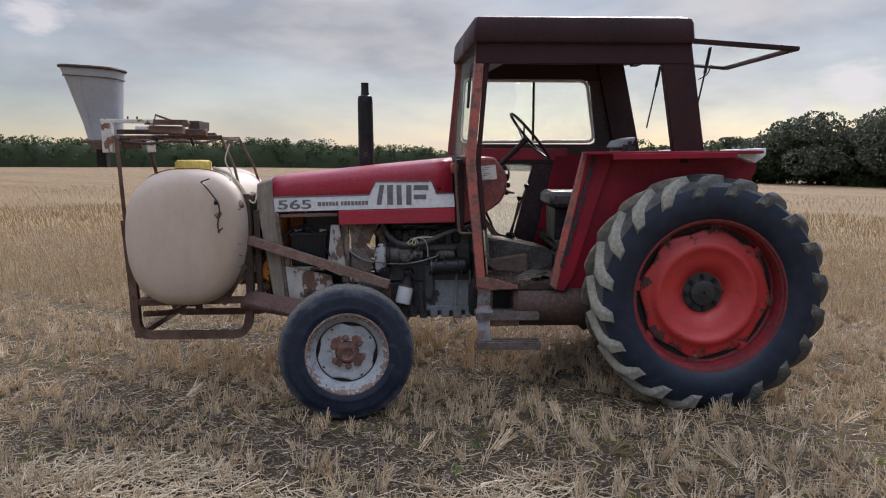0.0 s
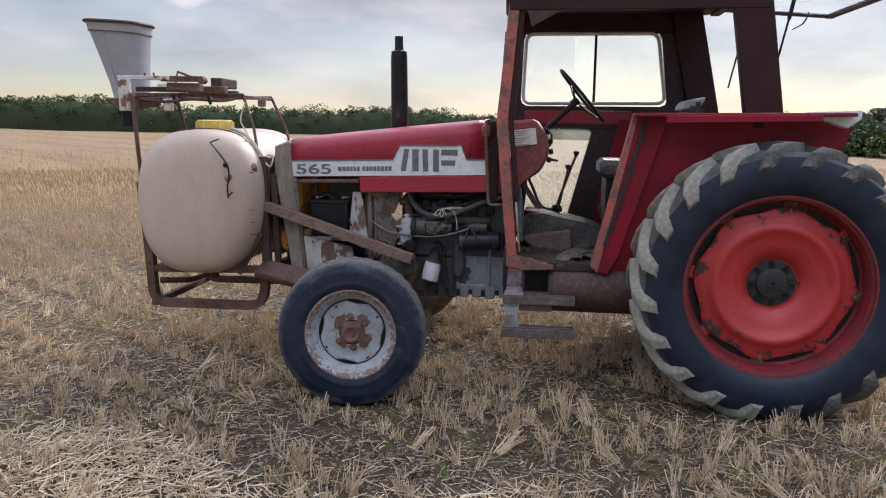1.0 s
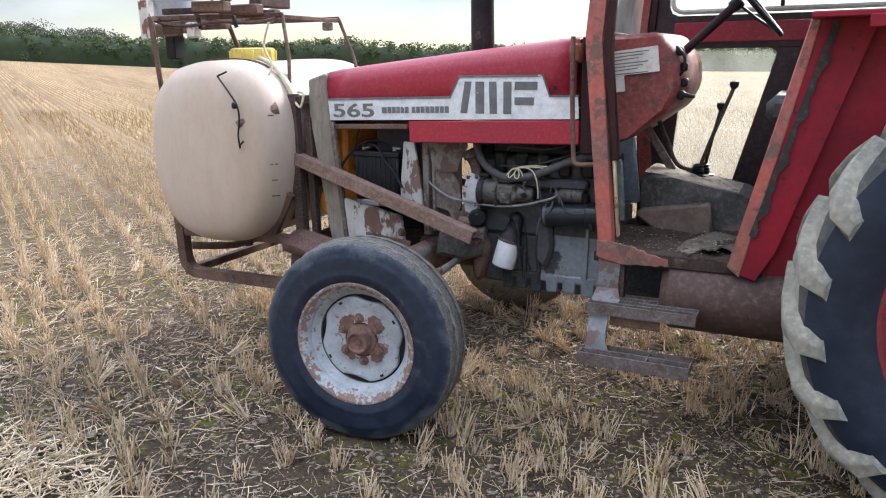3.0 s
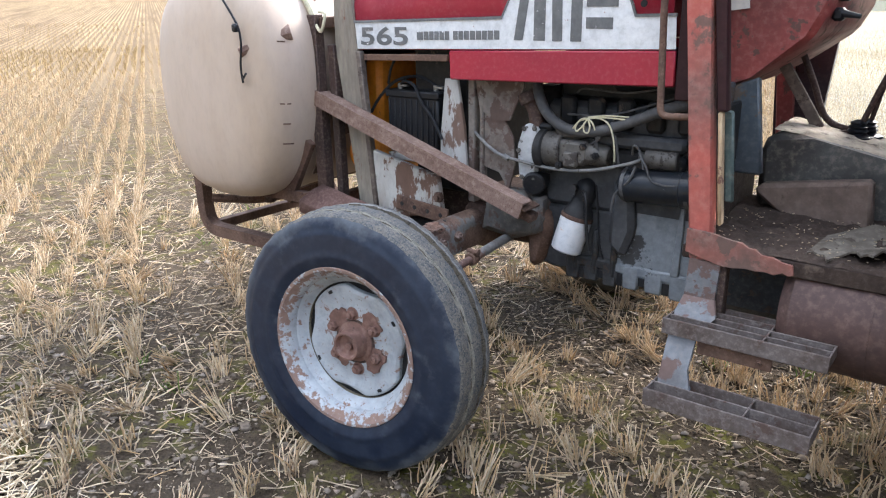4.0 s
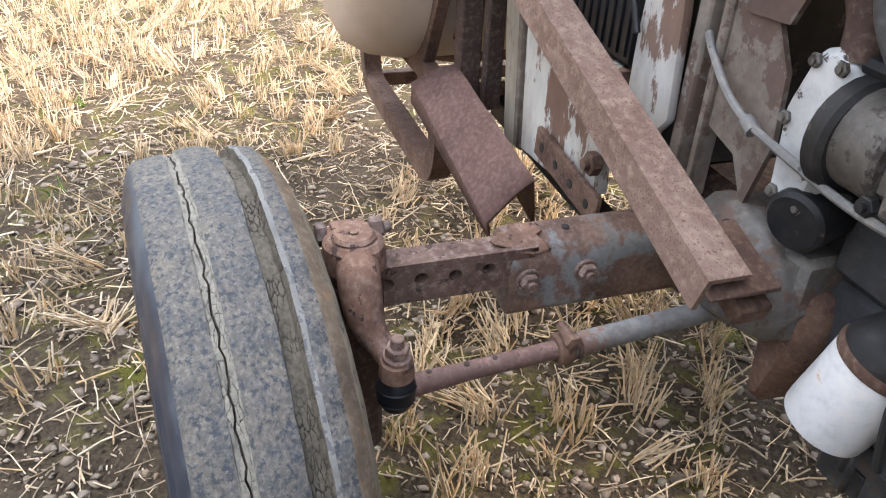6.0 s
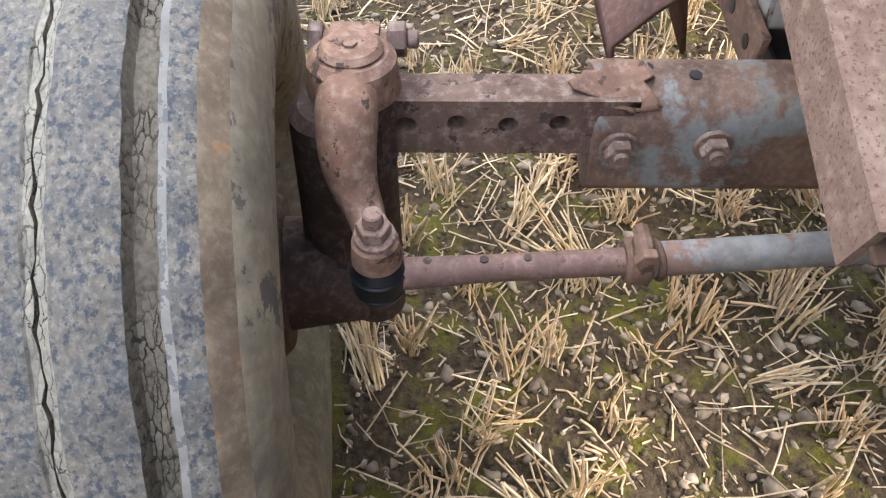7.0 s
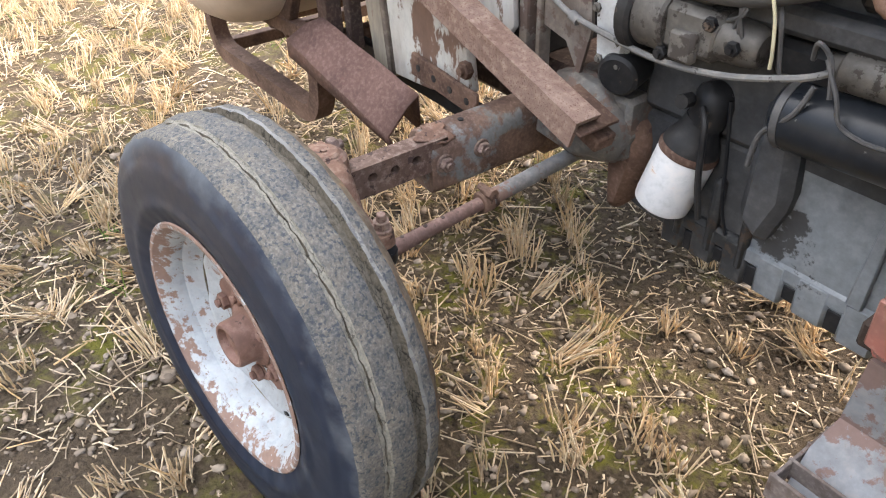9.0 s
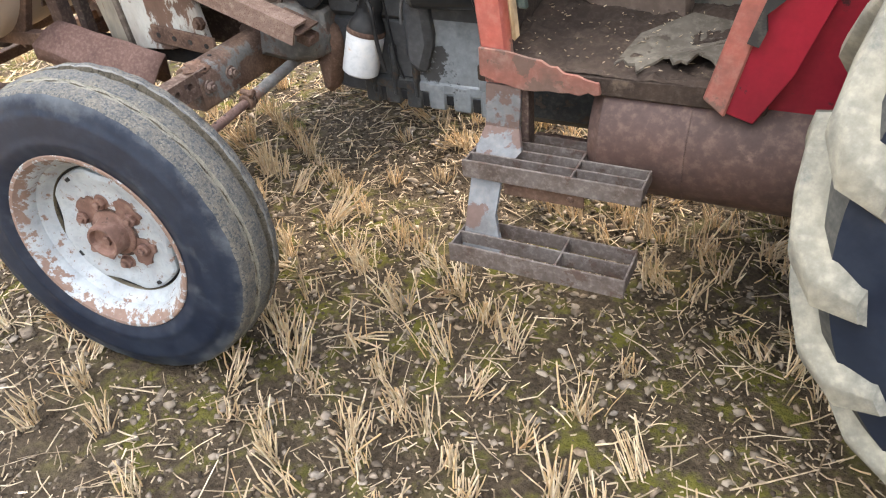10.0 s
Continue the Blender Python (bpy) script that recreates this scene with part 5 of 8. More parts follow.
fw2 = copy_thing(fw, pose(-0.01, 0.893, 0.412, 0, 0, 186.5))


def rear_wheel(at):
    """Tall rear wheel with angled lugs; its outer side looks to -y."""
    rim = B()
    lathe(rim, [(0.468, -0.150), (0.488, -0.152), (0.492, -0.142), (0.478, -0.132), (0.455, -0.128), (0.445, -0.10), (0.440, -0.045), (0.425, -0.03), (0.425, 0.03), (0.44, 0.06), (0.458, 0.12), (0.485, 0.14)], seg=80)
    ob = part("rear_wheel", rim, M_rim_red, tractor, "large orange red rear wheel", at=at)
    bm = B()
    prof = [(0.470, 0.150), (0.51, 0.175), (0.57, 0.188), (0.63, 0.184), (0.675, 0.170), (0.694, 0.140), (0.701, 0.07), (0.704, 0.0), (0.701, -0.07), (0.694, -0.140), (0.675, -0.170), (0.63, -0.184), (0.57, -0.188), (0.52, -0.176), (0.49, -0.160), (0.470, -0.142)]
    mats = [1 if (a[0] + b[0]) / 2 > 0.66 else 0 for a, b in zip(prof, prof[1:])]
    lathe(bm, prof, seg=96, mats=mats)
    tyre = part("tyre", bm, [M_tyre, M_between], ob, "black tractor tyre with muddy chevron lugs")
    n = 20
    bm = B()
    for side in (-1, 1):
        # one lug: a bent bar from the middle line to the shoulder and down the flank
        pts = [(0.0, 0.004), (0.22, 0.085), (0.42, 0.138), (0.57, 0.172), (0.66, 0.184)]
        rad = [0.704, 0.701, 0.694, 0.668, 0.622]
        top = [0.748, 0.747, 0.741, 0.704, 0.634]
        half = [0.022, 0.027, 0.034, 0.036, 0.028]
        prev = None
        for (f, y), r0, r1, hw in zip(pts, rad, top, half):
            a = f * 2 * math.pi / n * 1.55
            row = []
            for da, up_ in ((-1.3, -0.12), (-0.98, 0.62), (-0.78, 0.93), (-0.4, 1.0), (0.4, 1.0), (0.78, 0.93), (0.98, 0.62), (1.3, -0.12)):
                rr = r0 + (r1 - r0) * up_
                ang = a + da * hw / rr + 0.006 * math.sin(9 * f + 5 * da)
                row.append(bm.verts.new((rr * math.cos(ang), side * (y + (0.014 * max(0.0, up_) if f > 0.5 else 0.0)), rr * math.sin(ang))))
            if prev:
                for i in range(7):
                    bm.faces.new((prev[i], prev[i + 1], row[i + 1], row[i])).material_index = 0
            else:
                bm.faces.new(row)
            prev = row
        bm.faces.new(prev[::-1])
    bmesh.ops.recalc_face_normals(bm, faces=bm.faces)
    me0 = part("lug", bm, M_lug, tyre)
    pale = me0.data.copy()
    pale.materials[0] = M_lug_pale
    for k in range(1, n):
        # the lugs at the front of the wheel carry dried mud
        o = new("lug", pale if math.cos(2 * math.pi * k / n) < -0.25 else me0.data)
        o.parent = tyre
        o.matrix_basis = pose(0, 0, 0, 0, 360 / n * k, 0)
    bm = B()

    def lobes(k, a):
        return 0.016 * math.cos(8 * a) * (1 - k / 3) if k < 3 else 0
    lathe(bm, [(0.404, -0.040), (0.402, -0.056), (0.392, -0.062), (0.362, -0.066), (0.336, -0.074), (0.322, -0.088), (0.306, -0.094), (0.288, -0.090), (0.274, -0.078), (0.232, -0.068), (0.190, -0.054), (0.158, -0.036), (0.140, -0.018), (0.132, -0.008), (0.10, -0.004), (0.02, -0.004)], seg=96, wave=lobes)
    part("disc", bm, M_wheel_red, ob, "dished red wheel disc with lobed edge")
    # black ring for the shade between disc and rim barrel
    bm = B()
    lathe(bm, [(0.438, -0.034), (0.36, -0.030)], seg=64)
    part("gap_shade", bm, M_black, ob)
    for k in range(8):
        a = k * math.pi / 4
        bm = B()
        box(bm, (0.425 * math.cos(a), -0.030, 0.432 * math.sin(a)), (0.05, 0.04, 0.07), rot=(0, -math.degrees(a), 0), bev=0.006)
        bolt(bm, (0.40 * math.cos(a), -0.064, 0.40 * math.sin(a)), (0, -1, 0), 0.014, 0.012)
        part("rim_lug", bm, M_wheel_red if k % 3 else M_rust, ob)
    bm = B()
    lathe(bm, [(0.128, -0.006), (0.124, -0.014), (0.085, -0.018), (0.080, -0.034), (0.062, -0.042), (0.012, -0.044), (0.008, -0.036), (0.001, -0.036)], seg=40)
    part("hub", bm, M_engine, ob, "dark grey greasy wheel hub")
    for k in range(8):
        a = k * math.pi / 4 + 0.2
        bm = B()
        bolt(bm, (0.104 * math.cos(a), -0.014, 0.104 * math.sin(a)), (0, -1, 0), 0.016, 0.016)
        part("wheel_nut", bm, M_black, ob)
    return ob


rw = rear_wheel(pose(2.250, -0.660, 0.720, 0, 7, 0) @ Matrix.Diagonal((1.008, 1.06, 1.008, 1)))
rw2 = copy_thing(rw, pose(2.266, 0.880, 0.720, 0, 0, 180))

# front axle: a rounded beam with a holed extension at each end
AXLE = [(-0.110, 0.520), (-0.110, 0.625), (-0.098, 0.640), (-0.078, 0.647), (-0.058, 0.645), (-0.040, 0.636), (-0.029, 0.622), (-0.025, 0.606), (-0.024, 0.532), (-0.034, 0.518)]


def on_axle(f):
    """A place on the beam's skin, f from 0 (top middle) to 1 (foot of the rear face), and the way out of it."""
    pts = [Vector((x, 0, z)) for x, z in AXLE[3:9]]
    f = min(max(f, 0.0), 0.9999) * (len(pts) - 1)
    a, b = pts[int(f)], pts[int(f) + 1]
    d = (b - a).normalized()
    return a.lerp(b, f - int(f)), Vector((-d.z, 0, d.x))


bm = B()
prism(bm, AXLE, -0.492, 0.492, bev=0.003)
boxx(bm, -0.125, -0.018, -0.20, 0.20, 0.50, 0.66, 0.02)
axle = part("front_axle", bm, M_axle, tractor, "rusty front axle beam with traces of grey paint")
KX, KY = -0.023, 0.724
for s in (-1, 1):
    bm = B()
    # bar with a row of round holes in its rear face
    x1, x0, z0, z1 = -0.029, -0.074, 0.573, 0.638
    n, y_in, y_out, r = 5, 0.4505, 0.703, 0.0105
    step = (y_out - y_in) / n
    for k in range(n):
        ya, yb = y_in + k * step, y_in + (k + 1) * step
        cy, cz = (ya + yb) / 2, 0.609 + 0.0025 * (k % 2)
        seg = 16
        rim_v, sq, deep = [], [], []
        for i in range(seg):
            a = 2 * math.pi * i / seg + math.pi / 4
            ca, sa = math.cos(a), math.sin(a)
            m = max(abs(ca), abs(sa))
            py = cy + ca / m * step / 2
            pz = (z1 if sa > 0 else z0) if abs(sa) >= abs(ca) - 1e-6 else cz + sa / m * ((z1 - cz) if sa > 0 else (cz - z0))
            sq.append(bm.verts.new((x1, s * py, pz)))
            rim_v.append(bm.verts.new((x1, s * (cy + ca * r), cz + sa * r * 0.92)))
            deep.append(bm.verts.new((x1 - 0.036, s * (cy + ca * r), cz + sa * r * 0.92)))
        bridge(bm, sq, rim_v)
        bridge(bm, rim_v, deep)
        bm.faces.new(deep)
    ya, yb = s * y_in, s * y_out
    for quad in (((x0, ya, z1), (x0, yb, z1), (x1, yb, z1), (x1, ya, z1)), ((x0, ya, z0), (x0, yb, z0), (x1, yb, z0), (x1, ya, z0)), ((x0, ya, z0), (x0, yb, z0), (x0, yb, z1), (x0, ya, z1)),
                 ((x0, yb, z0), (x1, yb, z0), (x1, yb, z1), (x0, yb, z1))):
        bm.faces.new([bm.verts.new(q) for q in quad])
    bmesh.ops.remove_doubles(bm, verts=bm.verts[:], dist=0.0004)
    part("axle_extension", bm, M_extension, tractor, "rusty axle extension with adjusting holes")
    for y, z in ((0.465, 0.586), (0.371, 0.589)):
        bm = B()
        cyl(bm, (-0.025, s * y, z), (-0.019, s * y, z), 0.020, seg=18, bev=0.002)
        bolt(bm, (-0.019, s * y, z), (1, 0, 0), 0.0155, 0.013)
        part("bolt", bm, M_bolt, axle)
    for y, f in ((0.394, 0.16), (0.44, 0.05)):
        p_h, n_h = on_axle(f)
        bm = B()
        cyl(bm, p_h + Vector((0, s * y, 0)) - n_h * 0.004, p_h + Vector((0, s * y, 0)) + n_h * 0.0012, 0.0065, seg=12)
        part("grease_hole", bm, M_black, axle)
    # ragged scale of rust lifting off the end of the beam, lying over its top edge
    bm = B()
    rings_f = []
    for q_r in (0.25, 0.55, 0.8, 1.0):
        rg = []
        for a in range(30):
            q = 2 * math.pi * a / 30
            rr = q_r * (1 + 0.20 * math.sin(3 * q + 1.2) + 0.16 * math.sin(5 * q + 2) + 0.10 * math.sin(8 * q) + 0.07 * math.sin(13 * q + 1))
            p_f, n_f = on_axle(0.27 + 0.30 * rr * math.sin(q))
            lift = 0.003 + 0.005 * q_r ** 2 * (0.6 + 0.4 * math.sin(4 * q + 1))
            rg.append(bm.verts.new(p_f + n_f * lift + Vector((0, s * (0.470 + 0.036 * rr * math.cos(q)), 0))))
        rings_f.append(rg)
    for r0, r1 in zip(rings_f, rings_f[1:]):
        bridge(bm, r0, r1)
    bm.faces.new(rings_f[0])
    flake = part("rust_flake", bm, M_arm, axle, "lifting scale of thick pale rust", smooth=60)
    so = flake.modifiers.new("thick", "SOLIDIFY")
    so.thickness, so.offset = 0.004, -1.0
    # king pin, steering arm, stub axle, track rod
    bm = B()
    cyl(bm, (KX, s * KY, 0.33), (KX, s * KY, 0.660), 0.036, seg=28, bev=0.006)
    cyl(bm, (KX - 0.008, s * (KY + 0.028), 0.36), (KX - 0.008, s * (KY + 0.024), 0.635), 0.050, 0.044, seg=24, bev=0.010)
    box(bm, (KX - 0.01, s * (KY - 0.012), 0.606), (0.075, 0.05, 0.085), bev=0.012, seg=2)
    kp = part("king_pin", bm, M_rust_dark, tractor, "dark rusty steering king pin housing")
    bm = B()
    cyl(bm, (KX, s * KY, 0.652), (KX, s * KY, 0.698), 0.044, 0.041, seg=32, bev=0.007)
    box(bm, (KX - 0.040, s * KY, 0.680), (0.036, 0.062, 0.034), bev=0.008, seg=2)
    cyl(bm, (KX, s * KY, 0.698), (KX, s * KY, 0.706), 0.030, 0.028, seg=28, bev=0.003)
    cyl(bm, (KX + 0.002, s * KY, 0.706), (KX + 0.002, s * KY, 0.709), 0.007, seg=6)
    part("clamp_cap", bm, M_arm, kp, "rusty clamp on top of the king pin")
    bm = B()
    cyl(bm, (KX - 0.042, s * (KY - 0.030), 0.683), (KX - 0.042, s * (KY - 0.048), 0.683), 0.0165, seg=6, bev=0.002)
    cyl(bm, (KX - 0.042, s * (KY - 0.048), 0.683), (KX - 0.042, s * (KY - 0.060), 0.683), 0.009, seg=10, bev=0.002)
    part("pinch_bolt", bm, M_bolt, kp)
    bm = B()
    cyl(bm, (KX - 0.042, s * (KY + 0.030), 0.683), (KX - 0.042, s * (KY + 0.044), 0.683), 0.0165, seg=6, bev=0.002)
    part("pinch_nut", bm, M_bolt, kp)
    bm = B()
    tube(bm, [(KX + 0.012, s * KY, 0.676), (0.020, s * 0.727, 0.664), (0.042, s * 0.727, 0.636), (0.057, s * 0.722, 0.609), (0.078, s * 0.711, 0.592), (0.112, s * 0.701, 0.585)], lambda q: 0.028 - 0.010 * q + 0.003 * math.sin(q * 5), seg=18, smooth=5)
    cyl(bm, (0.113, s * 0.700, 0.569), (0.115, s * 0.700, 0.603), 0.0235, 0.021, seg=22, bev=0.005)
    part("steering_arm", bm, M_arm, kp, "curved rusty steering arm")
    bm = B()
    cyl(bm, (0.115, s * 0.700, 0.602), (0.116, s * 0.700, 0.608), 0.0185, seg=20, bev=0.001)
    cyl(bm, (0.116, s * 0.700, 0.608), (0.117, s * 0.700, 0.622), 0.0155, seg=6, bev=0.0015)
    cyl(bm, (0.117, s * 0.700, 0.622), (0.118, s * 0.700, 0.636), 0.0095, 0.0085, seg=14, bev=0.0015)
    part("castle_nut", bm, M_rust_pale, kp)
    bm = B()
    for z_a, z_b, r_a, r_b in ((0.520, 0.536, 0.019, 0.0245), (0.536, 0.558, 0.0255, 0.0265), (0.558, 0.571, 0.025, 0.021)):
        cyl(bm, (0.113, s * 0.700, z_a), (0.113, s * 0.700, z_b), r_a, r_b, seg=24, bev=0.002)
    part("rubber_boot", bm, M_plastic_black, kp, "black rubber boot of the ball joint")
    bm = B()
    cyl(bm, (KX, s * 0.735, 0.398), (-0.005, s * 0.90, 0.405), 0.048, 0.03, seg=20)
    box(bm, (KX - 0.004, s * 0.752, 0.42), (0.10, 0.05, 0.17), bev=0.02, seg=2)
    part("stub_axle", bm, M_rust_dark, kp)
    bm = B()
    tube(bm, [(0.113, s * 0.700, 0.548), (0.109, s * 0.672, 0.546), (0.105, s * 0.60, 0.549), (0.101, s * 0.45, 0.557)], lambda q: 0.0155 if q < 0.4 else 0.0132, seg=16)
    rod = part("track_rod", bm, M_rod, tractor, "thin rusty track rod with ball joint")
    for k in range(4):
        bm = B()
        y_h = 0.655 - 0.046 * k - 0.006 * (k % 2)
        cyl(bm, (0.1065 - 0.001 * k, s * y_h, 0.556), (0.1065 - 0.001 * k, s * y_h, 0.5618 + 0.0014 * k), 0.0042, seg=10)
        part("rod_notch", bm, M_rust_dark, rod)
    bm = B()
    tube(bm, [(0.101, s * 0.462, 0.5565), (0.088, s * 0.14, 0.574)], 0.0165, seg=16)
    part("rod_sleeve", bm, M_sleeve, rod, "grey painted sleeve of the track rod")
    bm = B()
    cyl(bm, (0.1015, s * 0.474, 0.556), (0.1005, s * 0.450, 0.557), 0.0225, seg=18, bev=0.003)
    cyl(bm, (0.1015, s * 0.447, 0.557), (0.1005, s * 0.440, 0.5575), 0.0205, seg=18, bev=0.002)
    box(bm, (0.106, s * 0.461, 0.579), (0.024, 0.018, 0.022), bev=0.004)
    cyl(bm, (0.086, s * 0.461, 0.584), (0.126, s * 0.461, 0.584), 0.0075, seg=8)
    cyl(bm, (0.120, s * 0.461, 0.584), (0.130, s * 0.461, 0.584), 0.012, seg=6, bev=0.001)
    part("rod_clamp", bm, M_rust, rod)
bm = B()
boxx(bm, -0.50, 0.10, -0.15, 0.15, 0.56, 0.70, 0.02)
cyl(bm, (-0.2, 0, 0.57), (0.10, 0, 0.57), 0.085, seg=24, bev=0.01)
part("front_support", bm, M_rust_dark, tractor, "oily cast front support")

# bracket casting at the side of the engine front, with bolt holes
for s in (-1, 1):
    bm = B()
    outline_c = [(-0.02, 0.585), (0.000, 0.690), (0.035, 0.735), (0.085, 0.748), (0.150, 0.742), (0.205, 0.705), (0.225, 0.655), (0.205, 0.600), (0.12, 0.570)]
    levels_c = []
    for y_c, k_c in ((0.195, 1.0), (0.222, 1.0), (0.228, 0.975), (0.258, 0.66), (0.263, 0.58)):
        levels_c.append([bm.verts.new((0.105 + (x - 0.105) * k_c, s * y_c, 0.650 + (z - 0.650) * k_c)) for x, z in outline_c])
    for l0, l1 in zip(levels_c, levels_c[1:]):
        bridge(bm, l0, l1)
    bm.faces.new(levels_c[-1])
    bm.faces.new(levels_c[0][::-1])
    bmesh.ops.recalc_face_normals(bm, faces=bm.faces)
    boxx(bm, 0.03, 0.22, s * 0.12, s * 0.215, 0.60, 0.73, 0.01)
    br = part("side_casting", bm, M_casting, tractor, "greasy grey side casting with brown stains")
    for x, z, d_n in ((0.104, 0.722, (0.15, s * 0.75, 0.64)), (0.172, 0.700, (0.35, s * 0.80, 0.45)), (0.045, 0.700, (0, s, 0))):
        bm = B()
        c_h = Vector((x, s * 0.2465, z))
        d_h = Vector(d_n).normalized()
        cyl(bm, c_h - d_h * 0.012, c_h + d_h * 0.0035, 0.0095, seg=16)
        part("bolt_recess", bm, M_black, br)
    bm = B()
    prism(bm, [(0.165, 0.70), (0.225, 0.690), (0.245, 0.62), (0.21, 0.48), (0.16, 0.46), (0.15, 0.58)], s * 0.10, s * 0.20, bev=0.02)
    part("lower_bracket", bm, M_rust, br, "rusty bracket under the casting")

# engine
bm = B()
boxx(bm, 0.20, 0.80, -0.17, 0.17, 0.70, 1.06, 0.02)
engine = part("engine_block", bm, M_block, tractor, "oily black diesel engine block")
bm = B()
boxx(bm, 0.22, 0.76, -0.13, 0.13, 1.055, 1.22, 0.02)
part("cylinder_head", bm, M_black, engine)
for k in range(5):
    bm = B()
    boxx(bm, 0.26 + k * 0.10, 0.32 + k * 0.10, -0.19, -0.165, 0.98, 1.08, 0.012)
    part("head_boss", bm, M_black, engine)
bm = B()
boxx(bm, 0.40, 0.70, -0.215, -0.165, 0.93, 0.975, 0.012)
part("side_cover", bm, M_block, engine)
bm = B()
boxx(bm, 0.44, 0.76, -0.20, -0.125, 1.10, 1.17, 0.02)
part("inlet_manifold", bm, M_black, engine)
bm = B()
prism(bm, [(0.14, 0.52), (0.15, 0.70), (0.80, 0.72), (0.80, 0.49), (0.56, 0.475), (0.24, 0.47), (0.17, 0.485)], -0.160, 0.160, bev=0.012)
part("sump_pan", bm, M_block, tractor, "oily black sump pan")
bm = B()
prism(bm, [(0.47, 0.50), (0.50, 0.78), (0.80, 0.80), (0.80, 0.49), (0.52, 0.485)], -0.168, 0.168, bev=0.012)
sump = part("sump_side", bm, M_sump, tractor, "blue grey cast sump side with oily stains")
edge_x = [0.300, 0.352, 0.368, 0.420, 0.438, 0.490, 0.510, 0.566, 0.588, 0.648, 0.672, 0.735, 0.758, 0.80]
for k in range(7):
    bm = B()
    z_l = 0.452 + 0.004 * math.sin(k * 2.2)
    boxx(bm, edge_x[2 * k], edge_x[2 * k + 1], -0.1755, -0.150, z_l, 0.535, 0.006)
    part("sump_tooth", bm, M_sump if k > 2 else M_engine, sump)
    if k < 6:
        # black plate added between teeth, painting the shade of a recess
        bm = B()
        boxx(bm, edge_x[2 * k + 1] - 0.001, edge_x[2 * k + 2] + 0.001, -0.1705, -0.150, 0.458 + 0.012 * (k % 2), 0.500, 0.002)
        part("notch_shade", bm, M_black, sump)
bm = B()
boxx(bm, 0.30, 0.475, -0.1735, -0.150, 0.500, 0.540, 0.008)
part("sump_flange", bm, M_engine, sump)
bm = B()
boxx(bm, 0.478, 0.80, -0.1735, -0.150, 0.500, 0.540, 0.008)
part("sump_flange", bm, M_sump, sump)
for x_r in (0.325, 0.395, 0.465):
    bm = B()
    boxx(bm, x_r, x_r + 0.022, -0.180, -0.155, 0.48, 0.64, 0.008)
    part("sump_rib", bm, M_engine, sump)
bm = B()
prism(bm, [(0.672, 0.53), (0.690, 0.77), (0.705, 0.77), (0.700, 0.53)], -0.178, -0.160, bev=0.003)
part("sump_rib", bm, M_sump, sump)
bm = B()
tube(bm, [(0.415, -0.205, 0.80), (0.425, -0.200, 0.70), (0.43, -0.190, 0.60), (0.445, -0.185, 0.545)], 0.0035, seg=8, smooth=4)
part("engine_wire", bm, M_plastic_black, sump)
bm = B()
prism(bm, [(0.470, 0.83), (0.535, 0.83), (0.550, 0.66), (0.515, 0.56), (0.462, 0.60)], -0.205, -0.15, bev=0.018)
part("rib_cover", bm, M_block, sump)
# timing cover and front of the engine
bm = B()
boxx(bm, 0.13, 0.23, -0.16, 0.16, 0.60, 1.10, 0.02)
cyl(bm, (0.16, -0.10, 0.80), (0.20, -0.24, 0.78), 0.05, 0.04, seg=20, bev=0.006)
part("timing_cover", bm, M_black, engine)
# injection pump gear case, filler neck, pump body
bm = B()
prism(bm, [(0.135, 0.80), (0.125, 0.90), (0.150, 0.975), (0.190, 0.99), (0.214, 0.955), (0.214, 0.86), (0.20, 0.785), (0.165, 0.765)], -0.235, -0.19, bev=0.010)
gear = part("gear_case", bm, M_pump, engine, "pale grey painted gear case")
for x, z in ((0.138, 0.89), (0.158, 0.965), (0.198, 0.968), (0.204, 0.90), (0.20, 0.80), (0.152, 0.80)):
    bm = B()
    bolt(bm, (x, -0.234, z), (0, -1, 0), 0.009, 0.007)
    part("bolt", bm, M_alloy, gear)
bm = B()
tube(bm, [(0.190, -0.205, 0.97), (0.178, -0.20, 1.02), (0.155, -0.205, 1.06)], 0.026, seg=16, smooth=3)
part("filler_neck", bm, M_rust_dark, engine)
bm = B()
cyl(bm, (0.163, -0.204, 1.050), (0.146, -0.208, 1.085), 0.036, 0.034, seg=22, bev=0.004)
part("filler_cap", bm, M_rust_dark, engine)
bm = B()
cyl(bm, (0.235, -0.21, 0.905), (0.30, -0.21, 0.905), 0.058, seg=24, bev=0.005)
boxx(bm, 0.29, 0.40, -0.252, -0.17, 0.865, 0.945, 0.012)
cyl(bm, (0.39, -0.21, 0.905), (0.46, -0.21, 0.90), 0.042, 0.032, seg=20, bev=0.006)
boxx(bm, 0.27, 0.37, -0.235, -0.17, 0.945, 0.985, 0.010)
box(bm, (0.345, -0.258, 0.885), (0.05, 0.02, 0.05), bev=0.006)
pump = part("injection_pump", bm, M_alloy, engine, "dirty cast alloy injection pump")
for x, z in ((0.30, 0.86), (0.385, 0.93), (0.43, 0.905)):
    bm = B()
    bolt(bm, (x, -0.248, z), (0, -1, 0), 0.012, 0.012)
    part("bolt", bm, M_black, pump)
bm = B()
cyl(bm, (0.208, -0.21, 0.900), (0.240, -0.21, 0.900), 0.068, seg=26, bev=0.006)
for dx, dz in ((0, 0.075), (0, -0.07)):
    cyl(bm, (0.205, -0.21, 0.90 + dz), (0.25, -0.21, 0.90 + dz), 0.012, seg=8)
part("pump_flange", bm, M_black, engine)
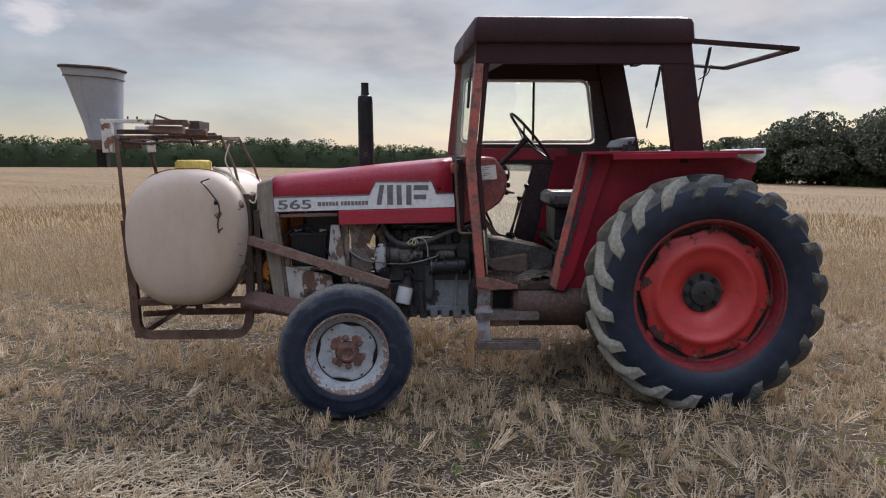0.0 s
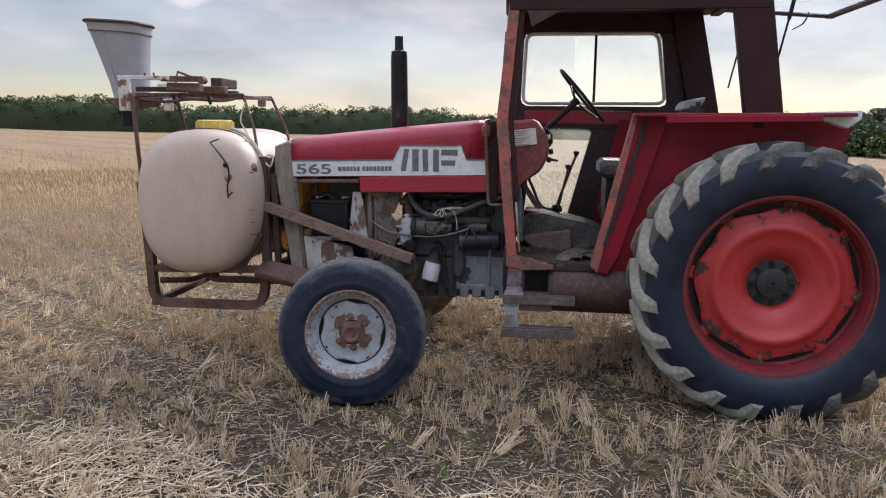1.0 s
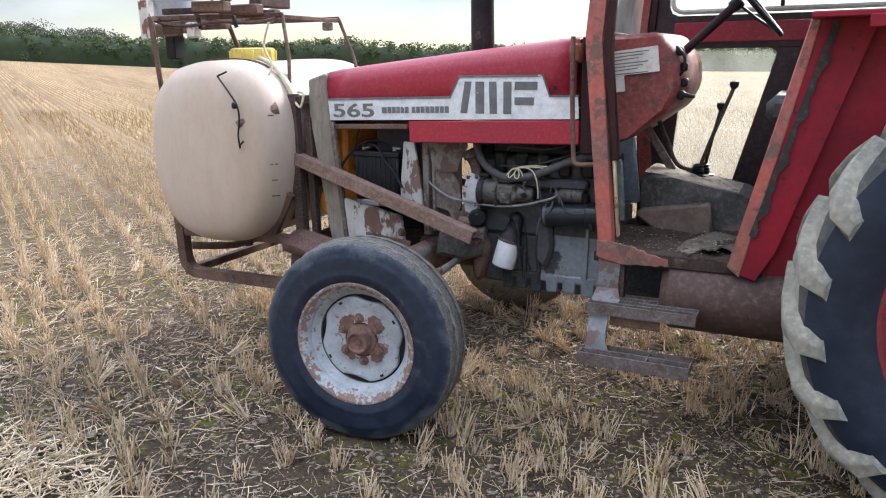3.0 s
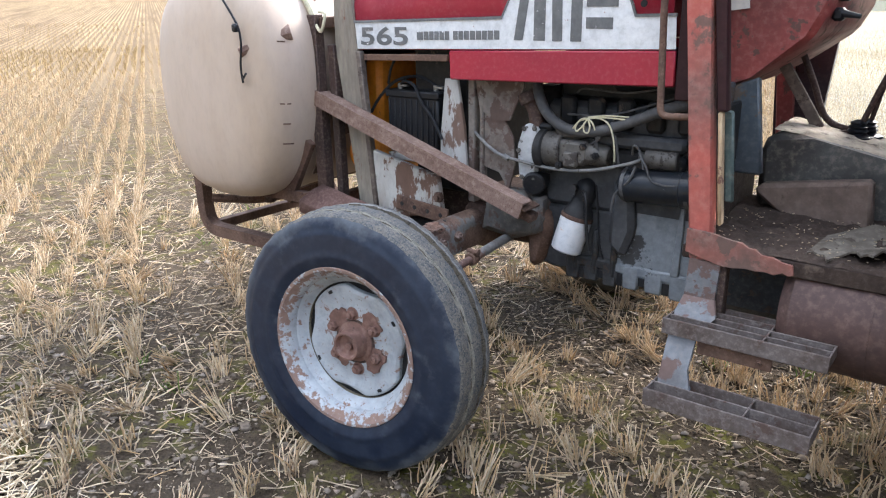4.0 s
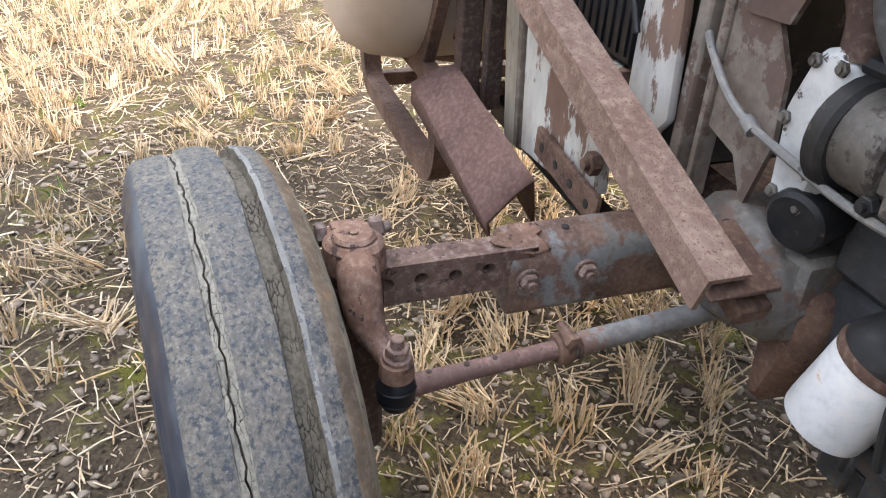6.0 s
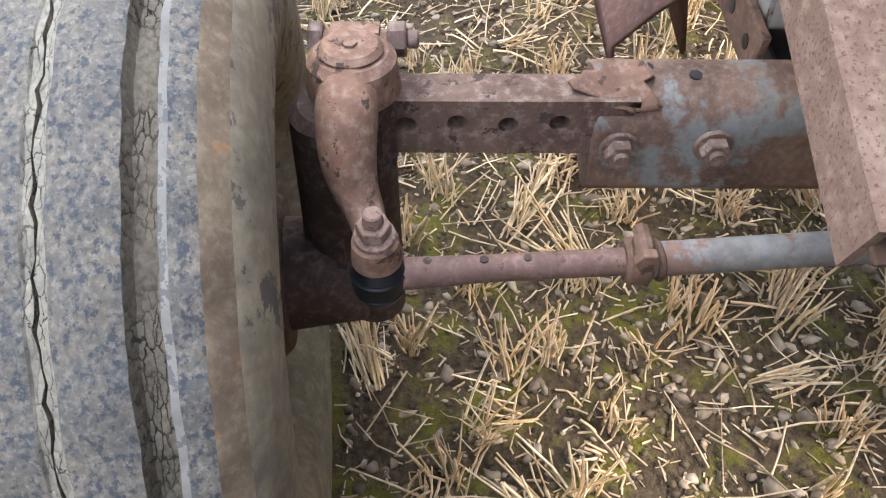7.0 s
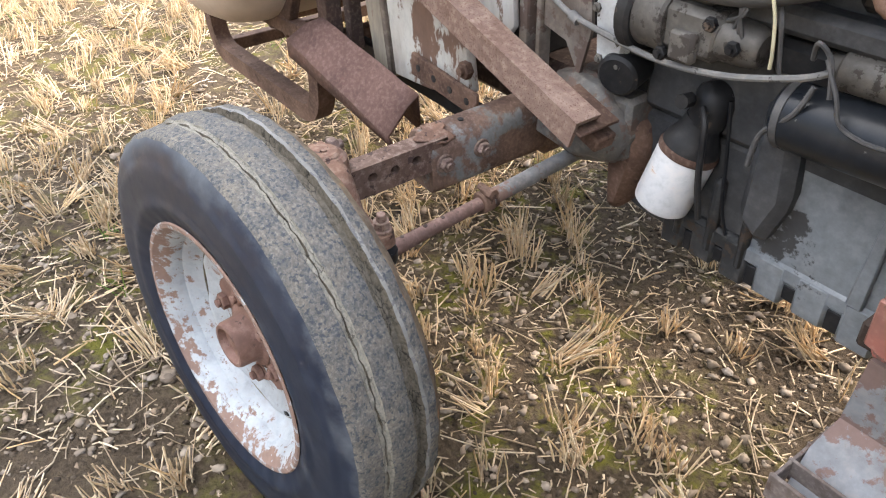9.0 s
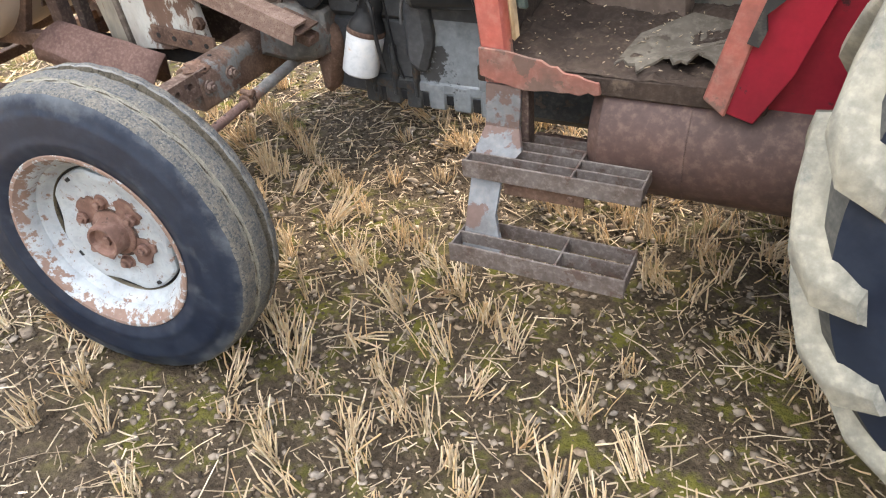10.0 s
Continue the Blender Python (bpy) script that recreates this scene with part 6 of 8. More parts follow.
for k in range(4):
    bm = B()
    tube(bm, [(0.40 + 0.012 * k, -0.235, 0.935 - 0.012 * k), (0.44, -0.25, 0.965 + 0.01 * k), (0.40 + 0.07 * k, -0.225, 1.0 + 0.012 * k), (0.36 + 0.11 * k, -0.18, 1.03)], 0.0035, seg=6, smooth=4)
    part("injector_pipe", bm, M_hose, engine)
bm = B()
boxx(bm, 0.46, 0.70, -0.20, -0.15, 0.86, 0.92, 0.012)
part("manifold_pipe", bm, M_black, engine)
# oil filter
bm = B()
lathe(bm, [(0.001, 0.0), (0.045, 0.0), (0.052, 0.006), (0.053, 0.02), (0.0535, 0.115), (0.050, 0.122)], seg=36)
f_ob = part("oil_filter", bm, M_filter, tractor, "white screw-on oil filter with rusty rim", at=pose(0.318, -0.214, 0.560) @ pose(0, 0, 0, -9, 13, 0) @ pose(0, 0, 0, 90, 0, 0))
bm = B()
lathe(bm, [(0.054, 0.118), (0.055, 0.126), (0.052, 0.132)], seg=36)
part("filter_seam", bm, M_rust, f_ob)
bm = B()
lathe(bm, [(0.052, 0.130), (0.051, 0.140), (0.045, 0.152), (0.036, 0.170), (0.034, 0.190), (0.020, 0.198), (0.001, 0.20)], seg=30)
part("filter_head", bm, M_black, f_ob)
bm = B()
tube(bm, [(0.362, -0.186, 0.735), (0.368, -0.180, 0.770), (0.365, -0.17, 0.78), (0.38, -0.14, 0.75)], 0.034, seg=14, smooth=3)
cyl(bm, (0.348, -0.22, 0.785), (0.35, -0.245, 0.788), 0.013, seg=8)
part("filter_mount", bm, M_black, engine)
bm = B()
tube(bm, [(0.372, -0.215, 0.775), (0.396, -0.235, 0.755), (0.402, -0.235, 0.66), (0.41, -0.225, 0.58)], 0.006, seg=8, smooth=4)
part("filter_pipe", bm, M_black, engine)
# starter motor and solenoid
bm = B()
cyl(bm, (0.505, -0.200, 0.815), (0.74, -0.200, 0.825), 0.054, seg=32, bev=0.008)
cyl(bm, (0.70, -0.200, 0.823), (0.76, -0.200, 0.826), 0.058, seg=32, bev=0.004)
st_ob = part("starter_motor", bm, M_glossblack, tractor, "glossy black starter motor")
for x in (0.515, 0.72):
    bm = B()
    cyl(bm, (x, -0.200, 0.816), (x + 0.012, -0.200, 0.8165), 0.0555, seg=32)
    part("motor_band", bm, M_hose, st_ob)
bm = B()
cyl(bm, (0.575, -0.195, 0.905), (0.68, -0.195, 0.908), 0.031, seg=24, bev=0.004)
cyl(bm, (0.555, -0.195, 0.905), (0.575, -0.195, 0.905), 0.018, seg=16)
part("solenoid", bm, M_alloy, st_ob, "grey starter solenoid")
# hoses, cables, pipes, twine
bm = B()
tube(bm, [(0.175, -0.18, 1.16), (0.195, -0.215, 1.09), (0.245, -0.235, 1.02), (0.33, -0.245, 0.978), (0.44, -0.245, 0.985), (0.55, -0.24, 1.025), (0.66, -0.235, 1.07), (0.80, -0.20, 1.10)], 0.0175, seg=12, smooth=6)
part("radiator_hose", bm, M_hose, tractor, "dusty grey rubber hose")
bm = B()
tube(bm, [(-0.06, -0.225, 0.945), (-0.02, -0.235, 0.915), (0.06, -0.245, 0.872), (0.17, -0.25, 0.855), (0.30, -0.252, 0.846), (0.42, -0.248, 0.858), (0.53, -0.24, 0.888), (0.57, -0.225, 0.905)], 0.0056, seg=8, smooth=6)
cyl(bm, (0.085, -0.246, 0.866), (0.105, -0.247, 0.858), 0.010, seg=10)
part("battery_cable", bm, M_cable, tractor, "pale dusty battery cable")
bm = B()
tube(bm, [(0.56, -0.24, 0.885), (0.545, -0.25, 0.84), (0.50, -0.245, 0.79), (0.49, -0.245, 0.73)], 0.0045, seg=8, smooth=5)
part("engine_wire", bm, M_hose, tractor)
bm = B()
tube(bm, [(0.57, -0.245, 0.93), (0.60, -0.255, 0.89), (0.62, -0.255, 0.85), (0.68, -0.25, 0.84), (0.74, -0.24, 0.86)], 0.0035, seg=6, smooth=5)
part("engine_wire", bm, M_hose, tractor)
bm = B()
tube(bm, [(0.545, -0.235, 0.92), (0.555, -0.25, 0.95), (0.575, -0.245, 0.93), (0.59, -0.25, 0.88)], 0.004, seg=6, smooth=5)
part("engine_wire", bm, M_hose, tractor)
bm = B()
tube(bm, [(0.455, -0.21, 1.005), (0.49, -0.245, 0.97), (0.50, -0.245, 0.92), (0.505, -0.24, 0.88)], 0.0035, seg=6, smooth=5)
part("engine_wire", bm, M_hose, tractor)
bm = B()
tube(bm, [(0.30, -0.20, 1.02), (0.45, -0.22, 1.03), (0.60, -0.20, 1.075), (0.70, -0.18, 1.11)], 0.004, seg=6, smooth=5)
part("engine_wire", bm, M_hose, tractor)
bm = B()
tube(bm, [(0.33, -0.20, 1.09), (0.36, -0.20, 1.105), (0.50, -0.20, 1.10), (0.62, -0.19, 1.12)], 0.0035, seg=6, smooth=5)
part("engine_wire", bm, M_hose, tractor)
bm = B()
knot = Vector((0.402, -0.262, 1.022))
for pts in (((0, 0, 0), (-0.022, -0.004, -0.004), (-0.040, -0.002, -0.030), (-0.034, -0.004, -0.042), (-0.018, -0.004, -0.028), (0, 0, 0)), ((0, 0, 0), (-0.010, -0.006, -0.020), (-0.008, -0.006, -0.040), (0.004, -0.004, -0.044), (0.010, -0.004, -0.024), (0, 0, 0)),
            ((0, 0, 0), (0.018, -0.004, -0.012), (0.026, 0, -0.034)), ((0, 0, 0), (0.05, 0.004, 0.006), (0.12, 0.012, 0.004)), ((0, 0, 0.003), (0.06, 0.004, 0.012), (0.13, 0.014, 0.012)), ((0, 0, 0), (-0.03, 0, -0.012), (-0.052, 0.004, -0.036)),
            ((0, 0, 0), (0.04, 0, 0.003), (0.072, -0.002, -0.012), (0.088, 0, -0.05), (0.094, 0.004, -0.10), (0.092, 0.010, -0.128))):
    tube(bm, [knot + Vector(q) for q in pts], 0.0027, seg=6, smooth=5)
part("twine_knot", bm, M_twine, tractor, "pale baler twine tied round the hose")
bm = B()
tube(bm, rounded([(0.676, -0.40, 1.56), (0.684, -0.42, 1.35), (0.703, -0.44, 1.076), (0.765, -0.43, 1.076), (0.82, -0.40, 1.076)], 0.022), 0.0095, seg=12)
part("bent_pipe", bm, M_rust, tractor, "bent rusty steel pipe")

# radiator, fan shroud, battery, front cowl
bm = B()
boxx(bm, -0.34, -0.10, -0.20, 0.26, 0.70, 1.30, 0.006)
part("radiator", bm, M_black, tractor)
bm = B()
prism(bm, [(-0.062, 1.20), (0.135, 1.20), (0.150, 1.10), (0.118, 1.04), (0.095, 0.985), (0.02, 0.98), (-0.03, 1.02)], -0.228, -0.220)
prism(bm, [(-0.03, 1.00), (0.06, 1.00), (0.105, 0.93), (0.115, 0.84), (0.09, 0.74), (0.05, 0.80), (-0.03, 0.82)], -0.222, -0.214)
boxx(bm, -0.075, -0.045, -0.235, -0.20, 0.68, 1.20, 0.004)
boxx(bm, -0.03, -0.012, -0.23, -0.20, 0.70, 1.20, 0.004)
part("fan_shroud", bm, M_shroud, tractor, "rusted broken fan shroud")
bm = B()
prism(bm, [(-0.165, 1.115), (-0.108, 1.115), (-0.082, 0.95), (-0.066, 0.80), (-0.10, 0.760), (-0.190, 0.80), (-0.185, 0.90)], -0.250, -0.236, bev=0.004)
part("white_bracket", bm, M_white_rust, tractor, "white bracket with flaking paint")
bm = B()
boxx(bm, -0.44, -0.20, -0.245, -0.09, 0.83, 1.045, 0.008)
bat = part("battery", bm, M_plastic_black, tractor, "black plastic battery")
bm = B()
boxx(bm, -0.446, -0.194, -0.251, -0.084, 1.035, 1.062, 0.005)
part("lid", bm, M_plastic_black, bat)
for k in range(9):
    bm = B()
    boxx(bm, -0.432 + 0.026 * k, -0.424 + 0.026 * k, -0.2495, -0.240, 0.845, 1.030, 0.002)
    part("case_rib", bm, M_plastic_black, bat)
for x in (-0.41, -0.24):
    bm = B()
    cyl(bm, (x, -0.20, 1.06), (x, -0.20, 1.082), 0.011, seg=12)
    box(bm, (x + 0.015, -0.20, 1.075), (0.045, 0.022, 0.012), bev=0.003)
    part("terminal", bm, M_chrome, bat)
bm = B()
tube(bm, [(-0.41, -0.20, 1.075), (-0.36, -0.235, 1.095), (-0.30, -0.25, 1.08), (-0.27, -0.256, 1.03), (-0.215, -0.258, 0.97), (-0.17, -0.262, 0.90)], 0.006, seg=8, smooth=5)
part("lead", bm, M_plastic_black, bat)
bm = B()
tube(bm, [(-0.24, -0.20, 1.08), (-0.32, -0.20, 1.11), (-0.42, -0.215, 1.09), (-0.48, -0.24, 1.03), (-0.52, -0.25, 0.97)], 0.006, seg=8, smooth=5)
part("lead", bm, M_plastic_black, bat)
bm = B()
tube(bm, [(-0.40, -0.22, 1.19), (-0.42, -0.24, 1.14), (-0.44, -0.235, 1.08)], 0.005, seg=8, smooth=4)
part("lead", bm, M_plastic_black, bat)
bm = B()
prism(bm, [(-0.470, 0.838), (-0.160, 0.772), (-0.142, 0.645), (-0.30, 0.600), (-0.475, 0.588)], -0.305, -0.280, bev=0.004)
boxx(bm, -0.44, -0.215, -0.25, -0.08, 0.80, 0.826, 0.003)
part("battery_tray", bm, M_tray, tractor, "white battery tray eaten by rust")
bm = B()
bar(bm, (-0.345, -0.318, 0.657), (-0.104, -0.318, 0.634), 0.012, 0.056, side=(0, 1, 0), bev=0.003)
rail = part("lower_rail", bm, M_rust, tractor, "rusty rail with bolt holes")
for k in range(4):
    f = (k + 0.5) / 4
    bm = B()
    c = Vector((-0.345 + 0.241 * f, -0.3235, 0.657 - 0.023 * f))
    cyl(bm, c, c + Vector((0, -0.0015, 0)), 0.0085, seg=12)
    part("rail_hole", bm, M_black, rail)
bm = B()
bolt(bm, (-0.150, -0.304, 0.700), (0, -1, 0), 0.020, 0.018)
part("tray_bolt", bm, M_rust, rail)
for s in (-1, 1):
    bm = B()
    prism(bm, [(-0.648, 1.395), (-0.548, 1.425), (-0.530, 1.20), (-0.462, 0.575), (-0.548, 0.565), (-0.64, 1.20)], fy(s, 0.272), fy(s, 0.302), bev=0.008)
    post = part("cowl_post", bm, M_grey_post, tractor, "grimy grey front cowl side")
    bm = B()
    prism(bm, [(-0.532, 1.20), (-0.508, 1.20), (-0.444, 0.59), (-0.468, 0.59)], fy(s, 0.285), fy(s, 0.314), bev=0.004)
    part("cowl_edge", bm, M_dustgrey, post, "pale worn edge strip")
bm = B()
sections = []
for x, zt in ((-0.652, 1.385), (-0.640, 1.405), (-0.600, 1.420), (-0.552, 1.432)):
    pr = [(-0.290, 1.15), (-0.290, zt - 0.06), (-0.280, zt - 0.025), (-0.255, zt - 0.004), (-0.15, zt + 0.008), (0, zt + 0.012), (0.15, zt + 0.008), (0.255, zt - 0.004), (0.280, zt - 0.025), (0.290, zt - 0.06), (0.290, 1.15)]
    sections.append([bm.verts.new((x, wide(y), z)) for y, z in pr])
for p0, p1 in zip(sections, sections[1:]):
    for i in range(len(p0) - 1):
        bm.faces.new((p0[i], p0[i + 1], p1[i + 1], p1[i]))
bm.faces.new(sections[0])
part("cowl_top", bm, M_grey_post, tractor, "grey front cowl top")
bm = B()
for k in range(14):
    boxx(bm, -0.60, -0.592, -0.26, 0.54, 0.66 + k * 0.05, 0.672 + k * 0.05, 0.001)
boxx(bm, -0.588, -0.580, -0.27, 0.55, 0.6, 1.37, 0.001)
part("grille", bm, M_plastic_black, tractor)

# bonnet
bm = B()
sections = []
for x, zt, zb in ((-0.552, 1.432, 1.205), (-0.40, 1.452, 1.21), (-0.1, 1.484, 1.216), (0.2, 1.516, 1.224), (0.5, 1.545, 1.232), (0.662, 1.560, 1.238)):
    pr = [(-0.293, zb), (-0.294, zt - 0.075), (-0.284, zt - 0.032), (-0.258, zt - 0.008), (-0.16, zt + 0.006), (0, zt + 0.012), (0.16, zt + 0.006), (0.258, zt - 0.008), (0.284, zt - 0.032), (0.294, zt - 0.075), (0.293, zb)]
    sections.append([bm.verts.new((x, wide(y), z)) for y, z in pr])
for p0, p1 in zip(sections, sections[1:]):
    for i in range(len(p0) - 1):
        bm.faces.new((p0[i], p0[i + 1], p1[i + 1], p1[i]))
bonnet = part("bonnet", bm, M_red, tractor, "faded red sloping engine bonnet", smooth=50)
so = bonnet.modifiers.new("thick", "SOLIDIFY")
so.thickness, so.offset = 0.004, -1
for s in (-1, 1):
    bm = B()
    prism(bm, [(-0.105, 1.118), (-0.108, 1.214), (0.678, 1.236), (0.682, 1.136)], fy(s, 0.286), fy(s, 0.300), bev=0.004)
    part("side_panel", bm, M_red, tractor, "red lower side panel")
    bm = B()
    prism(bm, [(-0.50, 1.168), (-0.50, 1.190), (-0.115, 1.200), (-0.115, 1.178)], fy(s, 0.283), fy(s, 0.302), bev=0.002)
    part("side_strip", bm, M_rust, tractor)
    bm = B()
    z0, z1 = fy(s, 0.2955), fy(s, 0.2985)
    prism(bm, [(-0.545, 1.208), (-0.545, 1.302), (0.105, 1.320), (0.148, 1.405), (0.520, 1.408), (0.552, 1.326), (0.672, 1.328), (0.678, 1.240)], min(z0, z1), max(z0, z1))
    decal = part("decal", bm, M_decal, bonnet, "scratched silver side decal with grey lettering")
    bm = B()
    tube(bm, [(-0.545, fy(s, 0.297), 1.304), (0.103, fy(s, 0.297), 1.322), (0.146, fy(s, 0.297), 1.409), (0.522, fy(s, 0.297), 1.412), (0.554, fy(s, 0.297), 1.330), (0.674, fy(s, 0.297), 1.332)], 0.0045, square=True)
    part("decal_border", bm, M_ink, decal)
    # model number, bars for the maker's name, plain blocks for the mark
    me = text_mesh("565", 0.225, 0.064)
    ob = part("number", me, M_ink, decal, "grey number on the decal")
    ob.data = me
    me.materials.clear()
    me.materials.append(M_ink)
    ob.matrix_basis = pose(-0.510, -0.3002, 1.222, 0, -1.2, 0) if s < 0 else pose(-0.285, 0.5802, 1.222, 0, -1.2, 180)
    x = -0.245
    for k, w in enumerate((0.026, 0.02, 0.018, 0.018, 0.018, 0.018, 0.0, 0.018, 0.018, 0.02, 0.02, 0.02, 0.018, 0.02, 0.02)):
        if w:
            bm = B()
            boxx(bm, x, x + w, fy(s, 0.2985), fy(s, 0.3003), 1.246 + (x + 0.245) * 0.026, 1.274 + (x + 0.245) * 0.026, 0)
            part("name_bar", bm, M_ink, decal)
            x += w + 0.0042
        else:
            x += 0.013
    y0, y1 = sorted((fy(s, 0.2985), fy(s, 0.3003)))
    for poly in (((0.150, 1.254), (0.172, 1.388), (0.204, 1.388), (0.182, 1.254)), ((0.222, 1.254), (0.222, 1.388), (0.262, 1.388), (0.262, 1.254)), ((0.288, 1.254), (0.284, 1.388), (0.318, 1.388), (0.322, 1.254)),
                 ((0.350, 1.254), (0.350, 1.388), (0.386, 1.388), (0.386, 1.254)), ((0.400, 1.354), (0.400, 1.388), (0.500, 1.388), (0.500, 1.354)), ((0.400, 1.292), (0.400, 1.324), (0.486, 1.324), (0.486, 1.292))):
        bm = B()
        prism(bm, poly, y0, y1)
        part("mark_block", bm, M_ink, decal)
bm = B()
cyl(bm, (0.575, -0.292, 1.362), (0.575, -0.297, 1.362), 0.010, seg=14)
part("bonnet_hole", bm, M_black, bonnet)

# exhaust stack
bm = B()
lathe(bm, [(0.056, 0.0), (0.057, 0.02), (0.054, 0.48), (0.050, 0.515), (0.030, 0.525), (0.027, 0.56), (0.027, 0.612), (0.023, 0.612), (0.022, 0.50)], seg=28)
part("exhaust_pipe", bm, M_black, tractor, "upright dark rusty exhaust pipe", at=pose(0.050, 0.182, 1.49, 90, 0, 0) @ pose(0, 0, 0, 0, 0, 0.6))

# transmission and rear body
bm = B()
boxx(bm, 0.78, 1.45, -0.20, 0.20, 0.46, 0.715, 0.03)
boxx(bm, 1.40, 2.55, -0.25, 0.25, 0.46, 0.90, 0.04)
part("gearbox_housing", bm, M_engine, tractor, "greasy grey gearbox and rear axle housing")
bm = B()
cyl(bm, (2.285, -0.60, 0.715), (2.285, 0.82, 0.715), 0.12, seg=28, bev=0.01)
cyl(bm, (2.285, -0.70, 0.715), (2.285, 0.92, 0.715), 0.055, seg=24)
part("rear_axle", bm, M_black, tractor)
bm = B()
tube(bm, [(2.55, -0.35, 0.42), (2.95, -0.42, 0.36)], 0.02, seg=12)
part("lift_arm", bm, M_rust, tractor)
bm = B()
tube(bm, [(2.55, 0.35, 0.42), (2.95, 0.42, 0.36)], 0.02, seg=12)
part("lift_arm", bm, M_rust, tractor)
bm = B()
cyl(bm, (2.90, -0.50, 0.356), (2.90, -0.36, 0.356), 0.030, seg=18, bev=0.004)
part("lift_arm", bm, M_rust, tractor)
bm = B()
cyl(bm, (1.065, -0.345, 0.586), (1.80, -0.345, 0.586), 0.150, seg=44, bev=0.03)
at_ob = part("air_tank", bm, M_air_tank, tractor, "brown red cylindrical air tank under the cab")
for x in (1.25, 1.6):
    bm = B()
    cyl(bm, (x, -0.345, 0.586), (x + 0.03, -0.345, 0.586), 0.1518, seg=44)
    part("tank_strap", bm, M_air_tank, at_ob)

# cab
bm = B()
prism(bm, [(0.80, 0.700), (0.80, 0.738), (1.30, 0.745), (1.42, 0.745), (1.42, 0.70)], -0.455, 0.735, bev=0.004)
boxx(bm, 0.84, 1.20, 0.05, 0.44, 0.735, 0.75, 0.004)
part("cab_floor", bm, M_floor, tractor, "dirty cab floor crusted with soil")
bm = B()
upper = [(0.815, 0.790), (0.884, 0.786), (0.920, 0.778), (0.962, 0.774), (0.978, 0.760), (0.996, 0.764), (1.010, 0.748), (1.040, 0.750), (1.062, 0.738), (1.088, 0.738)]
lower = [(1.094, 0.712), (1.080, 0.706), (1.066, 0.716), (1.046, 0.702), (1.024, 0.710), (1.000, 0.703), (0.975, 0.709), (0.945, 0.700), (0.920, 0.701), (0.885, 0.708), (0.850, 0.716), (0.815, 0.724)]
prism(bm, upper + lower, -0.474, -0.466, bev=0.002)
part("door_sill", bm, M_sill, tractor, "torn red door sill plate")
bm = B()
prism(bm, [(0.815, 0.738), (0.815, 0.748), (0.96, 0.750), (1.07, 0.728), (1.07, 0.720)], -0.466, -0.440, bev=0.002)
part("sill_ledge", bm, M_sill, tractor)

# crust of trodden soil on the cab floor, a torn mat on it
bm = B()
crust_rows = []
for i in range(66):
    row = []
    for j in range(44):
        x, y = 0.845 + 0.58 * i / 65, -0.452 + 0.40 * j / 43
        h = 0.010 + 0.045 * (j / 43) ** 1.5 + 0.016 * noise.noise((x * 11, y * 14, 0.3)) + 0.010 * noise.noise((x * 34, y * 34, 2.1)) + 0.006 * noise.noise((x * 80, y * 80, 5.0))
        row.append(bm.verts.new((x, y + 0.006 * noise.noise((x * 25, 1.0, 0.0)) * (j == 0), 0.742 + max(0.002, h) * (0.35 if j == 0 else 1.0))))
    crust_rows.append(row)
for a, b in zip(crust_rows, crust_rows[1:]):
    for j in range(43):
        bm.faces.new((a[j], b[j], b[j + 1], a[j + 1]))
part("soil_crust", bm, M_floor, tractor, "lumpy crust of dark trodden soil", smooth=30)
bm = B()
edge = [(1.10 + 0.014 * k, -0.405 + 0.020 * math.sin(k * 1.1) + 0.012 * math.sin(k * 2.7)) for k in range(21)]
low_m, high_m = [], []
for x, y in edge + [(1.385, -0.20), (1.22, -0.19), (1.12, -0.26)]:
    lift_m = 0.762 + 0.016 * math.sin(x * 21) + 0.10 * (y + 0.43)
    low_m.append(bm.verts.new((x, y, lift_m)))
    high_m.append(bm.verts.new((x, y, lift_m + 0.006)))
bridge(bm, low_m, high_m)
bm.faces.new(high_m)
bm.faces.new(low_m[::-1])
part("floor_mat", bm, M_mat, tractor, "torn grey rubber mat covered in dust")


def strip(name, pts, width, y, depth, material, label="", parent=tractor):
    """A flat upright bar whose front edge runs along pts of (x, z), width wide in x."""
    bm = B()
    poly = [(x, z) for x, z in pts] + [(x + width, z) for x, z in reversed(pts)]
    prism(bm, poly, min(y, y + depth), max(y, y + depth), bev=0.005)
    return part(name, bm, material, parent, label)


for s in (-1, 1):
    y = fy(s, 0.462)
    dx = -0.08 if s > 0 else 0.0
    strip("front_post", [(0.822 + dx, 0.70), (0.745 + dx, 1.50), (0.742 + dx, 1.56), (0.806 + dx, 2.30)], 0.062, y, -s * 0.045, M_jamb if s < 0 else M_cab, "scuffed red front cab post")
    strip("post_flange", [(0.854 + dx, 1.10), (0.812 + dx, 1.50), (0.81 + dx, 1.56), (0.868 + dx, 2.30)], 0.030, fy(s, 0.452), -s * 0.03, M_cab_backlit)
    rear_x = (1.985, 2.098) if s < 0 else (1.845, 2.000)
    strip("rear_post", [(rear_x[0], 2.30), (rear_x[1], 1.60)], 0.205, y, -s * 0.06, M_cab_backlit, "broad dark maroon rear cab post")
    strip("roof_rail", [(0.80 + dx, 2.17), (0.80 + dx, 2.33)], 1.39 if s < 0 else 1.30, y + s * 0.004, -s * 0.035, M_cab_backlit, "dark maroon roof rail")
strip("post_edge", [(0.884, 0.80), (0.857, 1.10)], 0.011, -0.450, 0.03, M_ply, "bare plywood edge")
strip("post_lining", [(0.885, 0.86), (0.862, 1.10)], 0.026, -0.418, 0.012, M_teal, "dull teal lining panel")
bm = B()
